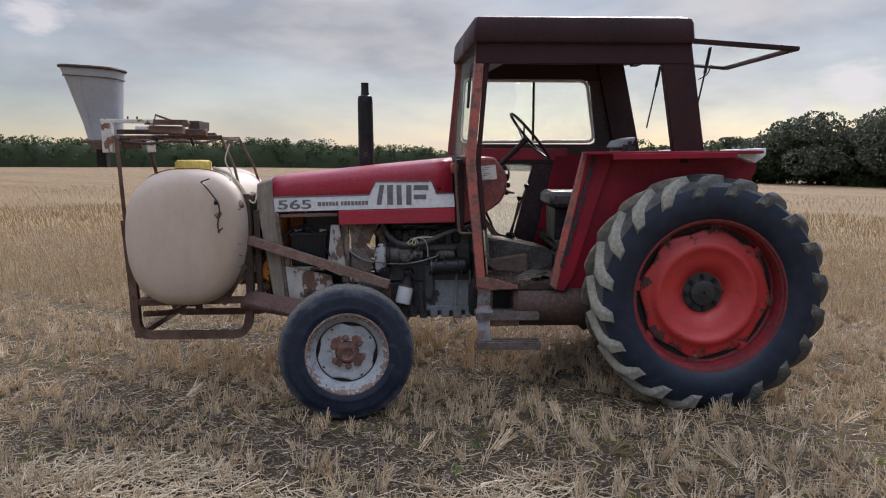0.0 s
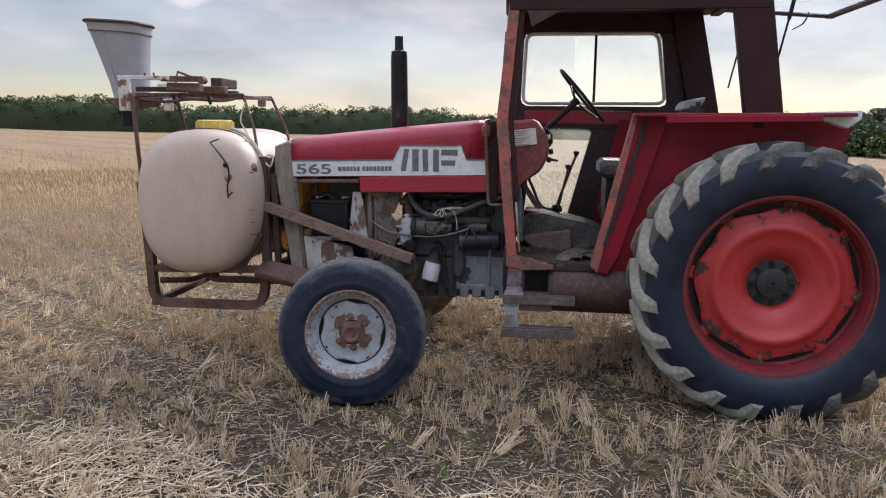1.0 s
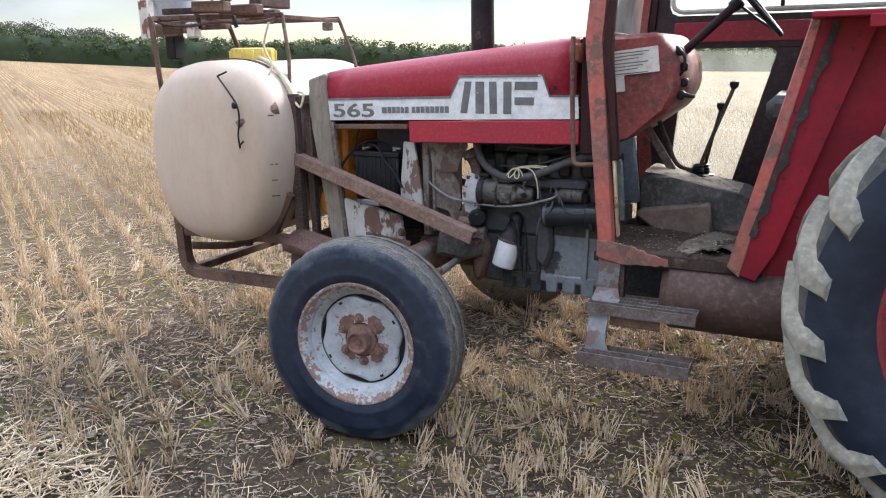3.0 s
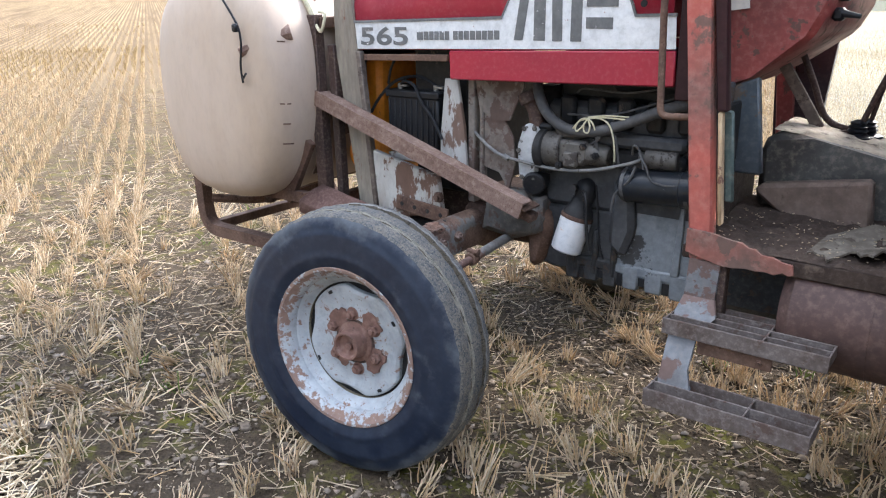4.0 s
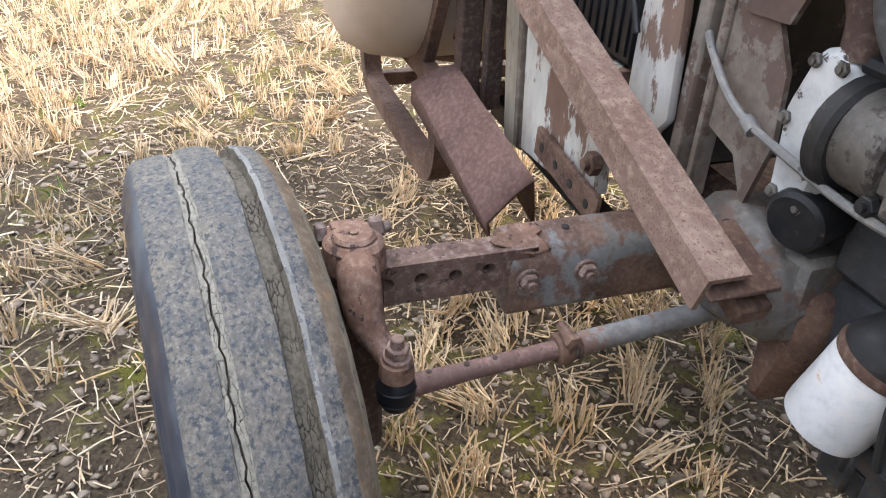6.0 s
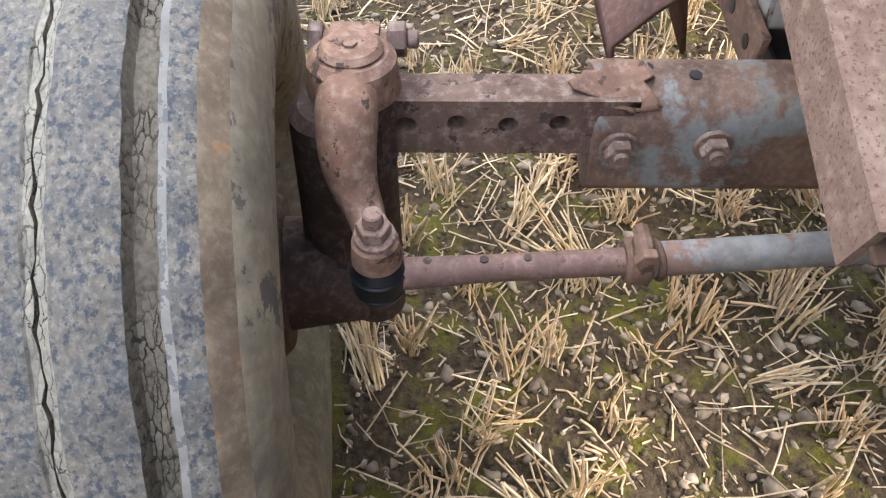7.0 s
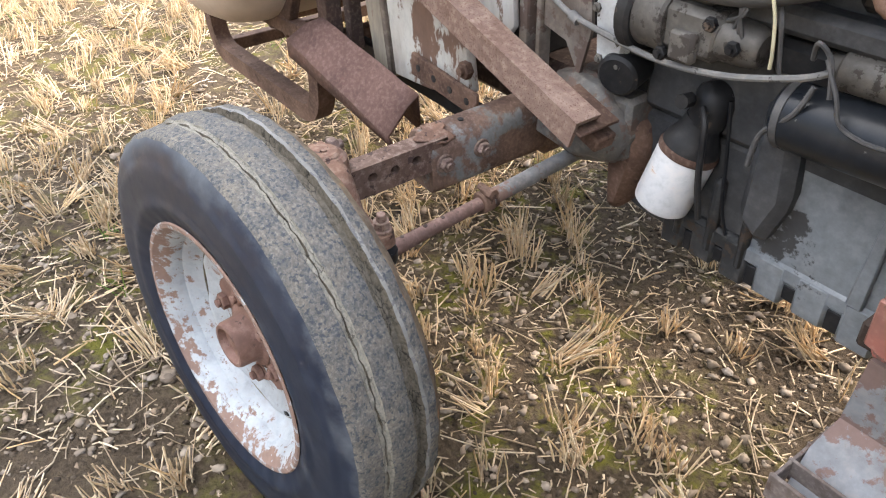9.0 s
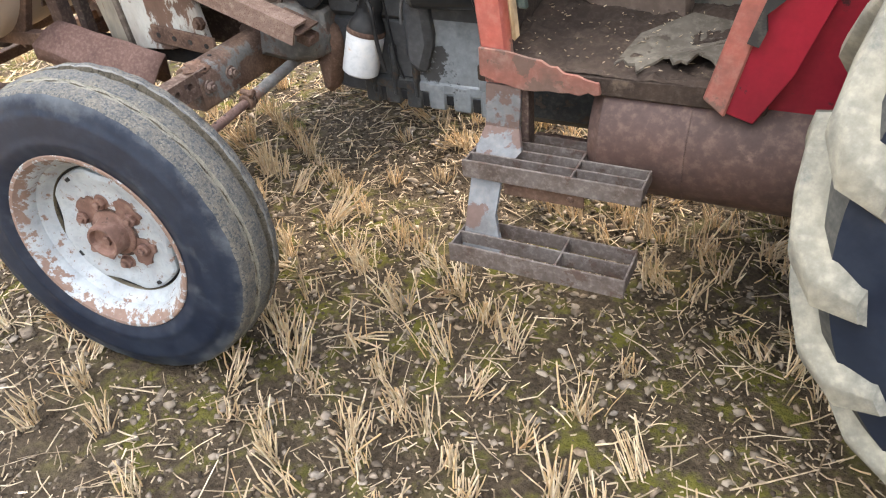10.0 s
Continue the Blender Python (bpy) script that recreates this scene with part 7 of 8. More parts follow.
bm.faces.new([bm.verts.new(q) for q in ((0.765, -0.42, 1.58), (0.690, 0.70, 1.58), (0.750, 0.70, 2.30), (0.825, -0.42, 2.30))])
gl = part("windscreen", bm, M_glass, tractor, "dusty cab windscreen")
gl.visible_shadow = False
bm = B()
bar(bm, (0.765, -0.44, 1.555), (0.685, 0.72, 1.555), 0.05, 0.05, side=(0, 0, 1))
part("scuttle", bm, M_cab_backlit, tractor)
bm = B()
tube(bm, [(0.785, -0.25, 2.16), (0.775, -0.27, 2.02), (0.77, -0.265, 1.93)], 0.006, seg=8)
part("wiper_arm", bm, M_plastic_black, tractor)
bm = B()
tube(bm, [(0.775, -0.24, 2.08), (0.765, -0.25, 1.90)], 0.009, seg=8)
part("wiper_blade", bm, M_plastic_black, tractor)
# roof
bm = B()
outline = [(0.80, -0.49), (2.18, -0.49), (2.20, -0.45), (2.12, 0.75), (2.09, 0.79), (0.73, 0.79), (0.715, 0.76), (0.785, -0.46)]
levels = []
for z, k in ((2.30, 1.0), (2.32, 1.012), (2.43, 1.0), (2.455, 0.985), (2.470, 0.92), (2.475, 0.6)):
    levels.append([bm.verts.new((1.45 + (x - 1.45) * k, 0.15 + (y - 0.15) * k, z)) for x, y in outline])
for p0, p1 in zip(levels, levels[1:]):
    bridge(bm, p0, p1)
bm.faces.new(levels[-1])
bm.faces.new(levels[0][::-1])
part("roof", bm, M_cab_backlit, tractor, "dark maroon cab roof")
bm = B()
prism(bm, [(0.90, 2.17), (1.13, 2.29), (0.90, 2.29)], -0.40, 0.30, bev=0.004)
part("roof_box", bm, M_cab_backlit, tractor)
bm = B()
boxx(bm, 2.10, 2.16, -0.44, 0.70, 2.28, 2.32, 0.004)
part("rear_cross_rail", bm, M_cab_backlit, tractor)
bm = B()
boxx(bm, 2.15, 2.21, -0.44, 0.70, 1.54, 1.62, 0.004)
part("rear_cross_rail", bm, M_cab_backlit, tractor)
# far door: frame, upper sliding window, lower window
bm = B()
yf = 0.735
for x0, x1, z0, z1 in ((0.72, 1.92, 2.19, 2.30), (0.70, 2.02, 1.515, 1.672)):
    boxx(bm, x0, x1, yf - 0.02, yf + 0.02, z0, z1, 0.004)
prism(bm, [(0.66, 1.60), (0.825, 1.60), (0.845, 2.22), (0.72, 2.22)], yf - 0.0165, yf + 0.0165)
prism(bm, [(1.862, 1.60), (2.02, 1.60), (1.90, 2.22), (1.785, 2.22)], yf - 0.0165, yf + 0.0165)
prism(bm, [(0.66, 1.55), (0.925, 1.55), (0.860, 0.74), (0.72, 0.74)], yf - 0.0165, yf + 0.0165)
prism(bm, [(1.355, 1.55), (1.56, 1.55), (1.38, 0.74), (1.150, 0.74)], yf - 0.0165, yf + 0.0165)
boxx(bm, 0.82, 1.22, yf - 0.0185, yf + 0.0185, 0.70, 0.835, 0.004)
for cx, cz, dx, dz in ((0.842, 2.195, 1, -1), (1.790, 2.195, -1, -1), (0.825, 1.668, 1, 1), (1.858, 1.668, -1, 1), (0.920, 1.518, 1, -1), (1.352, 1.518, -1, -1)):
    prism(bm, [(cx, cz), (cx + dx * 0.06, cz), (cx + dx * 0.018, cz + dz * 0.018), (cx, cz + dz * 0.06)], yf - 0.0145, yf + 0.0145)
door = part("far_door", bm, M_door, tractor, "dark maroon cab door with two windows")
bm = B()
boxx(bm, 0.86, 1.62, yf - 0.030, yf - 0.019, 1.545, 1.640, 0.004)
part("door_rail", bm, M_red, door, "crimson rail below the window")
bm = B()
tube(bm, rounded([(0.850, yf - 0.024, 1.90), (0.860, yf - 0.024, 2.170), (1.765, yf - 0.024, 2.170), (1.835, yf - 0.024, 1.695), (0.845, yf - 0.024, 1.690), (0.850, yf - 0.024, 1.90)], 0.06), 0.013, seg=8)
part("window_seal", bm, M_seal_pale, door)
bm = B()
boxx(bm, 1.335, 1.353, yf - 0.03, yf - 0.012, 1.68, 2.19, 0.002)
boxx(bm, 1.335, 1.353, yf - 0.035, yf - 0.01, 1.70, 1.73, 0.004)
part("window_bar", bm, M_cab_backlit, door)
for nm, q in (("upper_pane", ((0.82, 1.67), (1.865, 1.67), (1.79, 2.195), (0.84, 2.195))), ("lower_pane", ((0.85, 0.83), (1.18, 0.83), (1.36, 1.52), (0.92, 1.52)))):
    bm = B()
    bm.faces.new([bm.verts.new((x, yf, z)) for x, z in q])
    gl = part(nm, bm, M_glass, door, "dusty window pane")
    gl.visible_shadow = False
bm = B()
bm.faces.new([bm.verts.new((x, yf - 0.006, z)) for x, z in ((1.20, 1.675), (1.335, 1.675), (1.335, 2.19), (1.20, 2.19))])
gl = part("sliding_pane", bm, M_glass, door, "overlapping edge of the sliding pane")
gl.visible_shadow = False
# raised rear window
bm = B()
h0, h1 = Vector((2.17, 0, 2.325)), Vector((2.90, 0, 2.275))
for y in (-0.42, 0.70):
    bar(bm, h0 + Vector((0, y, 0)), h1 + Vector((0, y, 0)), 0.05, 0.028, side=(0, 1, 0))
bar(bm, h1 + Vector((-0.03, -0.44, 0)), h1 + Vector((-0.03, 0.72, 0)), 0.028, 0.05, side=(0, 0, 1))
bar(bm, h0 + Vector((0.02, -0.44, 0)), h0 + Vector((0.02, 0.72, 0)), 0.028, 0.05, side=(0, 0, 1))
rwin = part("rear_window", bm, M_cab_backlit, tractor, "rear cab window propped open")
bm = B()
bm.faces.new([bm.verts.new(q) for q in ((2.18, -0.41, 2.325), (2.88, -0.41, 2.277), (2.88, 0.69, 2.277), (2.18, 0.69, 2.325))])
gl = part("pane", bm, M_glass, rwin)
gl.visible_shadow = False
for y in (-0.39, 0.66):
    bm = B()
    tube(bm, [(2.34, y, 2.29), (2.24, y - 0.01, 1.80)], 0.006, seg=8)
    tube(bm, [(2.335, y, 2.28), (2.305, y - 0.005, 2.12)], 0.011, seg=8)
    part("gas_strut", bm, M_plastic_black, rwin)
bm = B()
tube(bm, [(2.66, 0.45, 2.27), (2.63, 0.44, 2.20), (2.56, 0.43, 2.16)], 0.005, seg=6, smooth=3)
part("handle", bm, M_plastic_black, rwin)

# dashboard and controls
bm = B()
prism(bm, [(0.70, 1.56), (0.955, 1.575), (1.035, 1.47), (1.045, 1.36), (1.00, 1.265), (0.86, 1.165), (0.745, 1.10), (0.70, 1.12)], -0.20, 0.46, bev=0.018)
dash = part("dashboard", bm, M_cab, tractor, "faded red dashboard panel")
bm = B()
bar(bm, (0.775, -0.206, 1.452), (0.965, -0.206, 1.475), 0.004, 0.098, side=(0, 1, 0), bev=0)
lab = part("instruction_label", bm, M_paper, dash, "faded paper instruction label")
for k in range(7):
    bm = B()
    bar(bm, (0.785, -0.2085, 1.492 - k * 0.0135), (0.925 - 0.02 * (k % 3), -0.2085, 1.506 - k * 0.0135), 0.001, 0.004, side=(0, 1, 0), bev=0)
    part("print_line", bm, M_ink, lab)
bm = B()
bar(bm, (0.785, -0.206, 1.372), (0.835, -0.206, 1.378), 0.004, 0.062, side=(0, 1, 0), bev=0)
part("small_label", bm, M_paper, dash)
for z, x in ((1.50, 1.03), (1.44, 1.05), (1.38, 1.055), (1.33, 1.045)):
    bm = B()
    box(bm, (x, -0.12, z), (0.03, 0.05, 0.035), bev=0.008)
    part("switch", bm, M_plastic_black, dash)
bm = B()
cyl(bm, (1.04, -0.13, 1.335), (1.10, -0.14, 1.325), 0.012, 0.006, seg=10)
tube(bm, [(1.02, -0.15, 1.52), (1.055, -0.16, 1.48), (1.05, -0.16, 1.42), (1.02, -0.15, 1.40)], 0.006, seg=6, smooth=4)
part("switch_lever", bm, M_plastic_black, dash)
bm = B()
tube(bm, [(0.90, 0.13, 1.40), (1.19, 0.14, 1.675)], 0.019, seg=14)
part("steering_column", bm, M_cab_backlit, tractor)
bm = B()
d, u, w = frame_of(Vector((0.76, 0, 0.65)))
cen = Vector((1.240, 0.150, 1.722))
tube(bm, [cen + (u * math.cos(a) + w * math.sin(a)) * 0.210 for a in [2 * math.pi * k / 40 for k in range(41)]], 0.0105, seg=10)
sw = part("steering_wheel", bm, M_plastic_black, tractor, "black thin-rimmed steering wheel")
bm = B()
for k in range(3):
    a = 2 * math.pi * k / 3 + 0.5
    tube(bm, [cen - d * 0.05, cen - d * 0.03 + (u * math.cos(a) + w * math.sin(a)) * 0.1, cen + (u * math.cos(a) + w * math.sin(a)) * 0.206], 0.006, seg=8)
cyl(bm, cen - d * 0.08, cen - d * 0.03, 0.026, seg=18, bev=0.006)
part("spokes", bm, M_plastic_black, sw)
bm = B()
prism(bm, [(0.880, 0.74), (0.876, 0.960), (0.905, 1.000), (1.02, 0.992), (1.16, 0.962), (1.30, 0.935), (1.40, 0.90), (1.40, 0.74)], -0.085, 0.22, bev=0.022)
tun = part("gear_tunnel", bm, M_tunnel, tractor, "grimy grey gear lever tunnel under pale dust")
bm = B()
ledge = []
for i in range(24):
    x = 0.905 + 0.38 * i / 23
    z = 1.0035 - 0.075 * ((x - 0.905) / 0.395) ** 1.25
    ledge.append([bm.verts.new((x, -0.060 + 0.014 * noise.noise((x * 30, 0, 3)) * (j == 0) + 0.262 * j / 9, z + 0.003 + (0.006 + 0.008 * noise.noise((x * 28, j * 1.1, 1.0))) * (0 < j < 9))) for j in range(10)])
for a, b in zip(ledge, ledge[1:]):
    for j in range(9):
        bm.faces.new((a[j], b[j], b[j + 1], a[j + 1]))
part("dust_layer", bm, M_dust_top, tun, "thick pale dust and chaff")
bm = B()
prism(bm, [(0.888, 0.835), (0.900, 0.856), (1.190, 0.902), (1.206, 0.76), (0.99, 0.76)], -0.150, -0.088, bev=0.010)
part("tool_box", bm, M_box, tractor, "dusty brown tapered steel box on the floor")
for pts, r in ((((1.095, 0.12, 0.985), (1.137, 0.12, 1.12), (1.218, 0.12, 1.352)), 0.0085), (((1.115, 0.155, 0.985), (1.140, 0.150, 1.12), (1.170, 0.145, 1.262)), 0.007)):
    bm = B()
    tube(bm, pts, r, seg=10, smooth=4)
    lv_ob = part("gear_lever", bm, M_rust_dark, tractor, "thin rusty gear lever with black knob")
    bm = B()
    lathe(bm, [(0.001, 0), (0.012, 0.0), (0.019, 0.014), (0.018, 0.028), (0.001, 0.034)], seg=16)
    part("knob", bm, M_plastic_black, lv_ob, at=Matrix.Translation(Vector(pts[-1]) - Vector((0, 0, 0.005))) @ pose(0, 0, 0, 90, 0, 0))
    bm = B()
    lathe(bm, [(0.046, 0.0), (0.046, 0.006), (0.030, 0.010), (0.024, 0.016), (0.030, 0.022), (0.023, 0.028), (0.028, 0.034), (0.020, 0.040), (0.024, 0.046), (0.010, 0.054)], seg=20)
    part("bellows", bm, M_plastic_black, lv_ob, "black rubber bellows", at=Matrix.Translation(Vector((pts[0][0], pts[0][1], 0.972))) @ pose(0, 0, 0, 90, 0, 0))
bm = B()
bar(bm, (0.848, 0.10, 1.215), (0.993, 0.10, 0.994), 0.012, 0.034, side=(0, 1, 0), bev=0.002)
part("clutch_arm", bm, M_dustgrey, tractor, "flat dusty steel pedal arm")
bm = B()
tube(bm, [(0.985, 0.10, 1.004), (1.000, 0.10, 0.990), (1.04, 0.11, 0.980), (1.10, 0.12, 0.990)], 0.011, seg=10, smooth=4)
part("link_pipe", bm, M_rust_dark, tractor)
bm = B()
tube(bm, [(0.900, 0.16, 1.225), (0.950, 0.16, 1.12), (0.990, 0.155, 1.03), (1.035, 0.15, 0.998), (1.09, 0.15, 0.992)], 0.010, seg=10, smooth=4)
part("brake_arm", bm, M_rust_dark, tractor, "bent dark steel pedal arm")
bm = B()
prism(bm, [(0.797, 1.135), (0.881, 1.165), (0.916, 0.893), (0.818, 0.893)], -0.195, -0.165, bev=0.006)
boxx(bm, 0.80, 0.82, -0.30, -0.02, 0.92, 1.15, 0.004)
part("inner_panel", bm, M_bluegrey, tractor, "blue grey inner bulkhead panel")
bm = B()
boxx(bm, 0.83, 0.845, -0.43, -0.20, 0.93, 1.10, 0.004)
part("bulkhead", bm, M_black, tractor)
bm = B()
boxx(bm, 0.812, 0.838, -0.43, 0.05, 0.742, 0.925, 0.006)
part("kick_panel", bm, M_floor, tractor, "dirty brown kick panel")
bm = B()
boxx(bm, 1.36, 1.86, -0.10, 0.40, 1.22, 1.33, 0.03)
st_b = part("seat", bm, M_seat, tractor, "cracked black vinyl driver seat")
bm = B()
box(bm, (1.89, 0.15, 1.49), (0.09, 0.42, 0.40), rot=(0, 12, 0), bev=0.03, seg=2)
part("seat_back", bm, M_seat, st_b)
bm = B()
prism(bm, [(1.835, 1.640), (1.862, 1.692), (1.968, 1.718), (1.972, 1.706), (1.935, 1.640)], -0.02, 0.30, bev=0.010)
part("headrest_pad", bm, M_galv, st_b, "pale grey torn seat pad")
bm = B()
boxx(bm, 1.40, 1.80, -0.05, 0.34, 0.95, 1.22, 0.01)
part("seat_base", bm, M_black, st_b)
bm = B()
boxx(bm, 1.40, 2.20, -0.43, 0.70, 0.92, 0.99, 0.01)
part("seat_platform", bm, M_black, tractor)
bm = B()
box(bm, (0.672, -0.335, 1.50), (0.05, 0.05, 0.075), bev=0.01)
part("marker_lamp", bm, M_amber, tractor, "faded amber marker lamp")
bm = B()
boxx(bm, 0.684, 0.742, -0.30, 0.58, 1.10, 1.56, 0.004)
part("scuttle_panel", bm, M_cab_backlit, tractor)

# mudguards
for s in (-1, 1):
    bm = B()
    yy = sorted((fy(s, 0.424), fy(s, 0.434)))
    prism(bm, [(1.33, 0.72), (1.53, 1.58), (2.66, 1.59), (2.66, 1.50), (2.50, 1.10), (2.20, 0.95), (1.75, 0.72), (1.55, 0.66)], *yy)
    guard = part("mudguard", bm, M_guard, tractor, "faded red rear mudguard")
    bm = B()
    prism(bm, [(1.300, 0.735), (1.500, 1.605), (1.532, 1.605), (1.345, 0.700)], *sorted((fy(s, 0.44), fy(s, 0.485))), bev=0.004)
    part("jamb_bar", bm, M_jamb, guard, "scuffed red door jamb")
    bm = B()
    a_pts, b_pts = [], []
    for k in range(25):
        f = k / 24
        x, z = 1.372 + 0.200 * f, 0.86 + 0.73 * f
        j = 0.009 * math.sin(k * 2.3) + 0.006 * math.sin(k * 5.1)
        a_pts.append((x - 0.006, z))
        b_pts.append((x + 0.016 + j, z - 0.006))
    prism(bm, a_pts + b_pts[::-1], *sorted((fy(s, 0.476), fy(s, 0.494))))
    part("torn_seal", bm, M_rubber_seal, guard, "torn black rubber door seal")
    bm = B()
    prism(bm, [(1.335, 0.71), (1.530, 1.60), (1.70, 1.60), (1.455, 0.80), (1.40, 0.69)], *sorted((fy(s, 0.434), fy(s, 0.478))), bev=0.003)
    part("guard_flange", bm, M_guard, guard)
    bm = B()
    prism(bm, [(1.50, 1.592), (1.50, 1.612), (2.62, 1.622), (2.62, 1.602)], *sorted((fy(s, 0.44), fy(s, 0.63))), bev=0.004)
    prism(bm, [(1.66, 1.56), (1.66, 1.60), (2.45, 1.61), (2.45, 1.575)], *sorted((fy(s, 0.62), fy(s, 0.634))), bev=0.003)
    part("guard_top", bm, M_guard, guard)
    bm = B()
    prism(bm, [(2.40, 1.612), (2.40, 1.626), (2.665, 1.636), (2.665, 1.59), (2.60, 1.54)], *sorted((fy(s, 0.46), fy(s, 0.56))), bev=0.004)
    # pale colour stands in for sky reflected off the tail's top
    part("guard_tail", bm, M_decal, guard, "mudguard tail coloured pale as if reflecting the sky")

# steps
for s in (-1,):
    bm = B()
    vs = []
    for (x0, x1, y, z) in ((0.828, 0.912, -0.470, 0.705), (0.822, 0.905, -0.470, 0.60), (0.815, 0.925, -0.51, 0.565), (0.82, 0.895, -0.55, 0.53), (0.822, 0.893, -0.60, 0.44), (0.822, 0.91, -0.62, 0.39), (0.815, 0.925, -0.63, 0.35)):
        vs.append([bm.verts.new(q) for q in ((x0, y, z), (x1, y, z), (x1, y + 0.012, z), (x0, y + 0.012, z))])
    for a, b in zip(vs, vs[1:]):
        bridge(bm, a, b)
    bm.faces.new(vs[0])
    bm.faces.new(vs[-1][::-1])
    steps = part("step_bracket", bm, M_grey_paint, tractor, "flaking grey step bracket", smooth=30)
    bm = B()
    boxx(bm, 0.905, 0.925, -0.46, -0.42, 0.50, 0.70, 0.003)
    boxx(bm, 0.90, 1.07, -0.36, -0.34, 0.49, 0.53, 0.004)
    part("step_stay", bm, M_rust_dark, steps)
    for nm, y0, n, z1, h in (("upper_step", -0.582, 5, 0.566, 0.045), ("lower_step", -0.682, 3, 0.400, 0.050)):
        pitch = 0.040 if n == 5 else 0.056
        bm = B()
        boxx(bm, 0.808, 1.220, y0, y0 + 0.006, z1 - h, z1, 0.002)
        tread = part(nm, bm, M_step, steps, "rusty barred step tread")
        for k in range(1, n):
            bm = B()
            boxx(bm, 0.808, 1.218, y0 + k * pitch, y0 + k * pitch + 0.005, z1 - h * 0.85, z1 - 0.002, 0.0015)
            part("tread_bar", bm, M_step, tread)
        for x in (0.810, 1.06, 1.214):
            bm = B()
            boxx(bm, x, x + 0.005, y0 + 0.004, y0 + pitch * (n - 1) + 0.004, z1 - h * 0.8, z1 - 0.004, 0.001)
            part("tread_bar", bm, M_step, tread)
    bm = B()
    boxx(bm, 0.90, 1.09, -0.562, -0.555, 0.478, 0.516, 0.002)
    bolt(bm, (1.06, -0.562, 0.497), (0, -1, 0), 0.009, 0.006)
    part("step_brace", bm, M_rust, steps)

# straw crumbs trodden into the cab
p = np.stack([rng.uniform(0.86, 1.36, 170), rng.uniform(-0.44, -0.16, 170), np.zeros(170)], 1)
p[:, 2] = 0.764 + 0.045 * ((p[:, 1] + 0.452) / 0.40) ** 1.5
debris = straws("floor_debris", p, lying(p) * np.array([1, 1, 0.15]), 0.002 + 0.016 * (1 - rng.power(3.0, 170)), rng.uniform(0.0007, 0.0016, 170), M_chaff, "straw crumbs lying on the cab floor", sides=3)
p = np.stack([rng.uniform(0.83, 1.20, 60), rng.uniform(-0.66, -0.58, 60), np.full(60, 0.353)], 1)
debris = straws("step_debris", p, lying(p) * np.array([1, 1, 0.3]), rng.uniform(0.006, 0.03, 60), rng.uniform(0.0012, 0.003, 60), M_chaff, "chaff caught between the bars of the step", sides=3)


# ---- front sprayer ----
sprayer = thing("front_sprayer", "cream plastic spray tank on a rusty steel front frame", "sprayer")

# tank: a rounded barrel lying across, with domed ends
bm = B()
rings = []
cx, cz, hw, hh_ = -1.085, 1.045, 0.385, 0.447
for k, (f, y) in enumerate(((0.02, -0.598), (0.30, -0.596), (0.58, -0.588), (0.80, -0.570), (0.905, -0.545), (0.965, -0.50), (0.992, -0.44), (1.0, -0.36), (0.998, -0.26), (0.985, -0.20), (0.985, 0.20), (0.998, 0.26), (1.0, 0.36), (0.992, 0.44), (0.965, 0.50), (0.905, 0.545), (0.80, 0.57), (0.58, 0.588), (0.30, 0.596), (0.02, 0.598))):
    rg = []
    for i in range(56):
        a = 2 * math.pi * i / 56
        ca, sa = math.cos(a), math.sin(a)
        e = 2 / 2.75
        px, pz = math.copysign(abs(ca) ** e, ca), math.copysign(abs(sa) ** e, sa)
        taper = 1.0 - 0.10 * max(0, -pz) + 0.02 * max(0, pz)
        rg.append(bm.verts.new((cx + hw * f * px * taper + 0.015 * pz, y, cz + hh_ * f * pz)))
    rings.append(rg)
for p0, p1 in zip(rings, rings[1:]):
    bridge(bm, p0, p1)
bm.faces.new(rings[0][::-1])
bm.faces.new(rings[-1])
tank = part("spray_tank", bm, M_tank, sprayer, "cream plastic spray tank with rust stains", smooth=60)
bm = B()
lathe(bm, [(0.001, 0.075), (0.100, 0.075), (0.112, 0.068), (0.116, 0.0), (0.105, -0.02)], seg=40)
lid = part("tank_lid", bm, M_yellow, tank, "yellow plastic tank lid", at=pose(-1.115, -0.12, 1.475, 90, 0, 0))
for k in range(14):
    bm = B()
    a = 2 * math.pi * k / 14
    box(bm, (0.116 * math.cos(a), 0.035, 0.116 * math.sin(a)), (0.012, 0.055, 0.014), rot=(0, -math.degrees(a), 0), bev=0.003)
    part("lid_grip", bm, M_yellow, lid)
# steel band over the tank
bm = B()
pts = []
for k in range(25):
    a = math.radians(-40 + 190 * k / 24)
    e = 2 / 2.75
    ca, sa = math.cos(a), math.sin(a)
    pts.append((cx + (hw + 0.006) * math.copysign(abs(ca) ** e, ca), -0.335, cz + (hh_ + 0.006) * math.copysign(abs(sa) ** e, sa)))
for a, b in zip(pts, pts[1:]):
    bar(bm, a, b, 0.030, 0.005, side=(0, 1, 0), bev=0)
part("tank_band", bm, M_rust, tank, "rusty steel tank band")
# level marks beside the edge of the tank
for k in range(6):
    bm = B()
    box(bm, (-0.7205, -0.500, 1.24 - k * 0.075), (0.030 + 0.014 * (k % 2), 0.004, 0.005), rot=(0, 4, 72), bev=0)
    part("level_mark", bm, M_rust, tank)
WIRE = Vector((0.035, 0.004, 0.065))
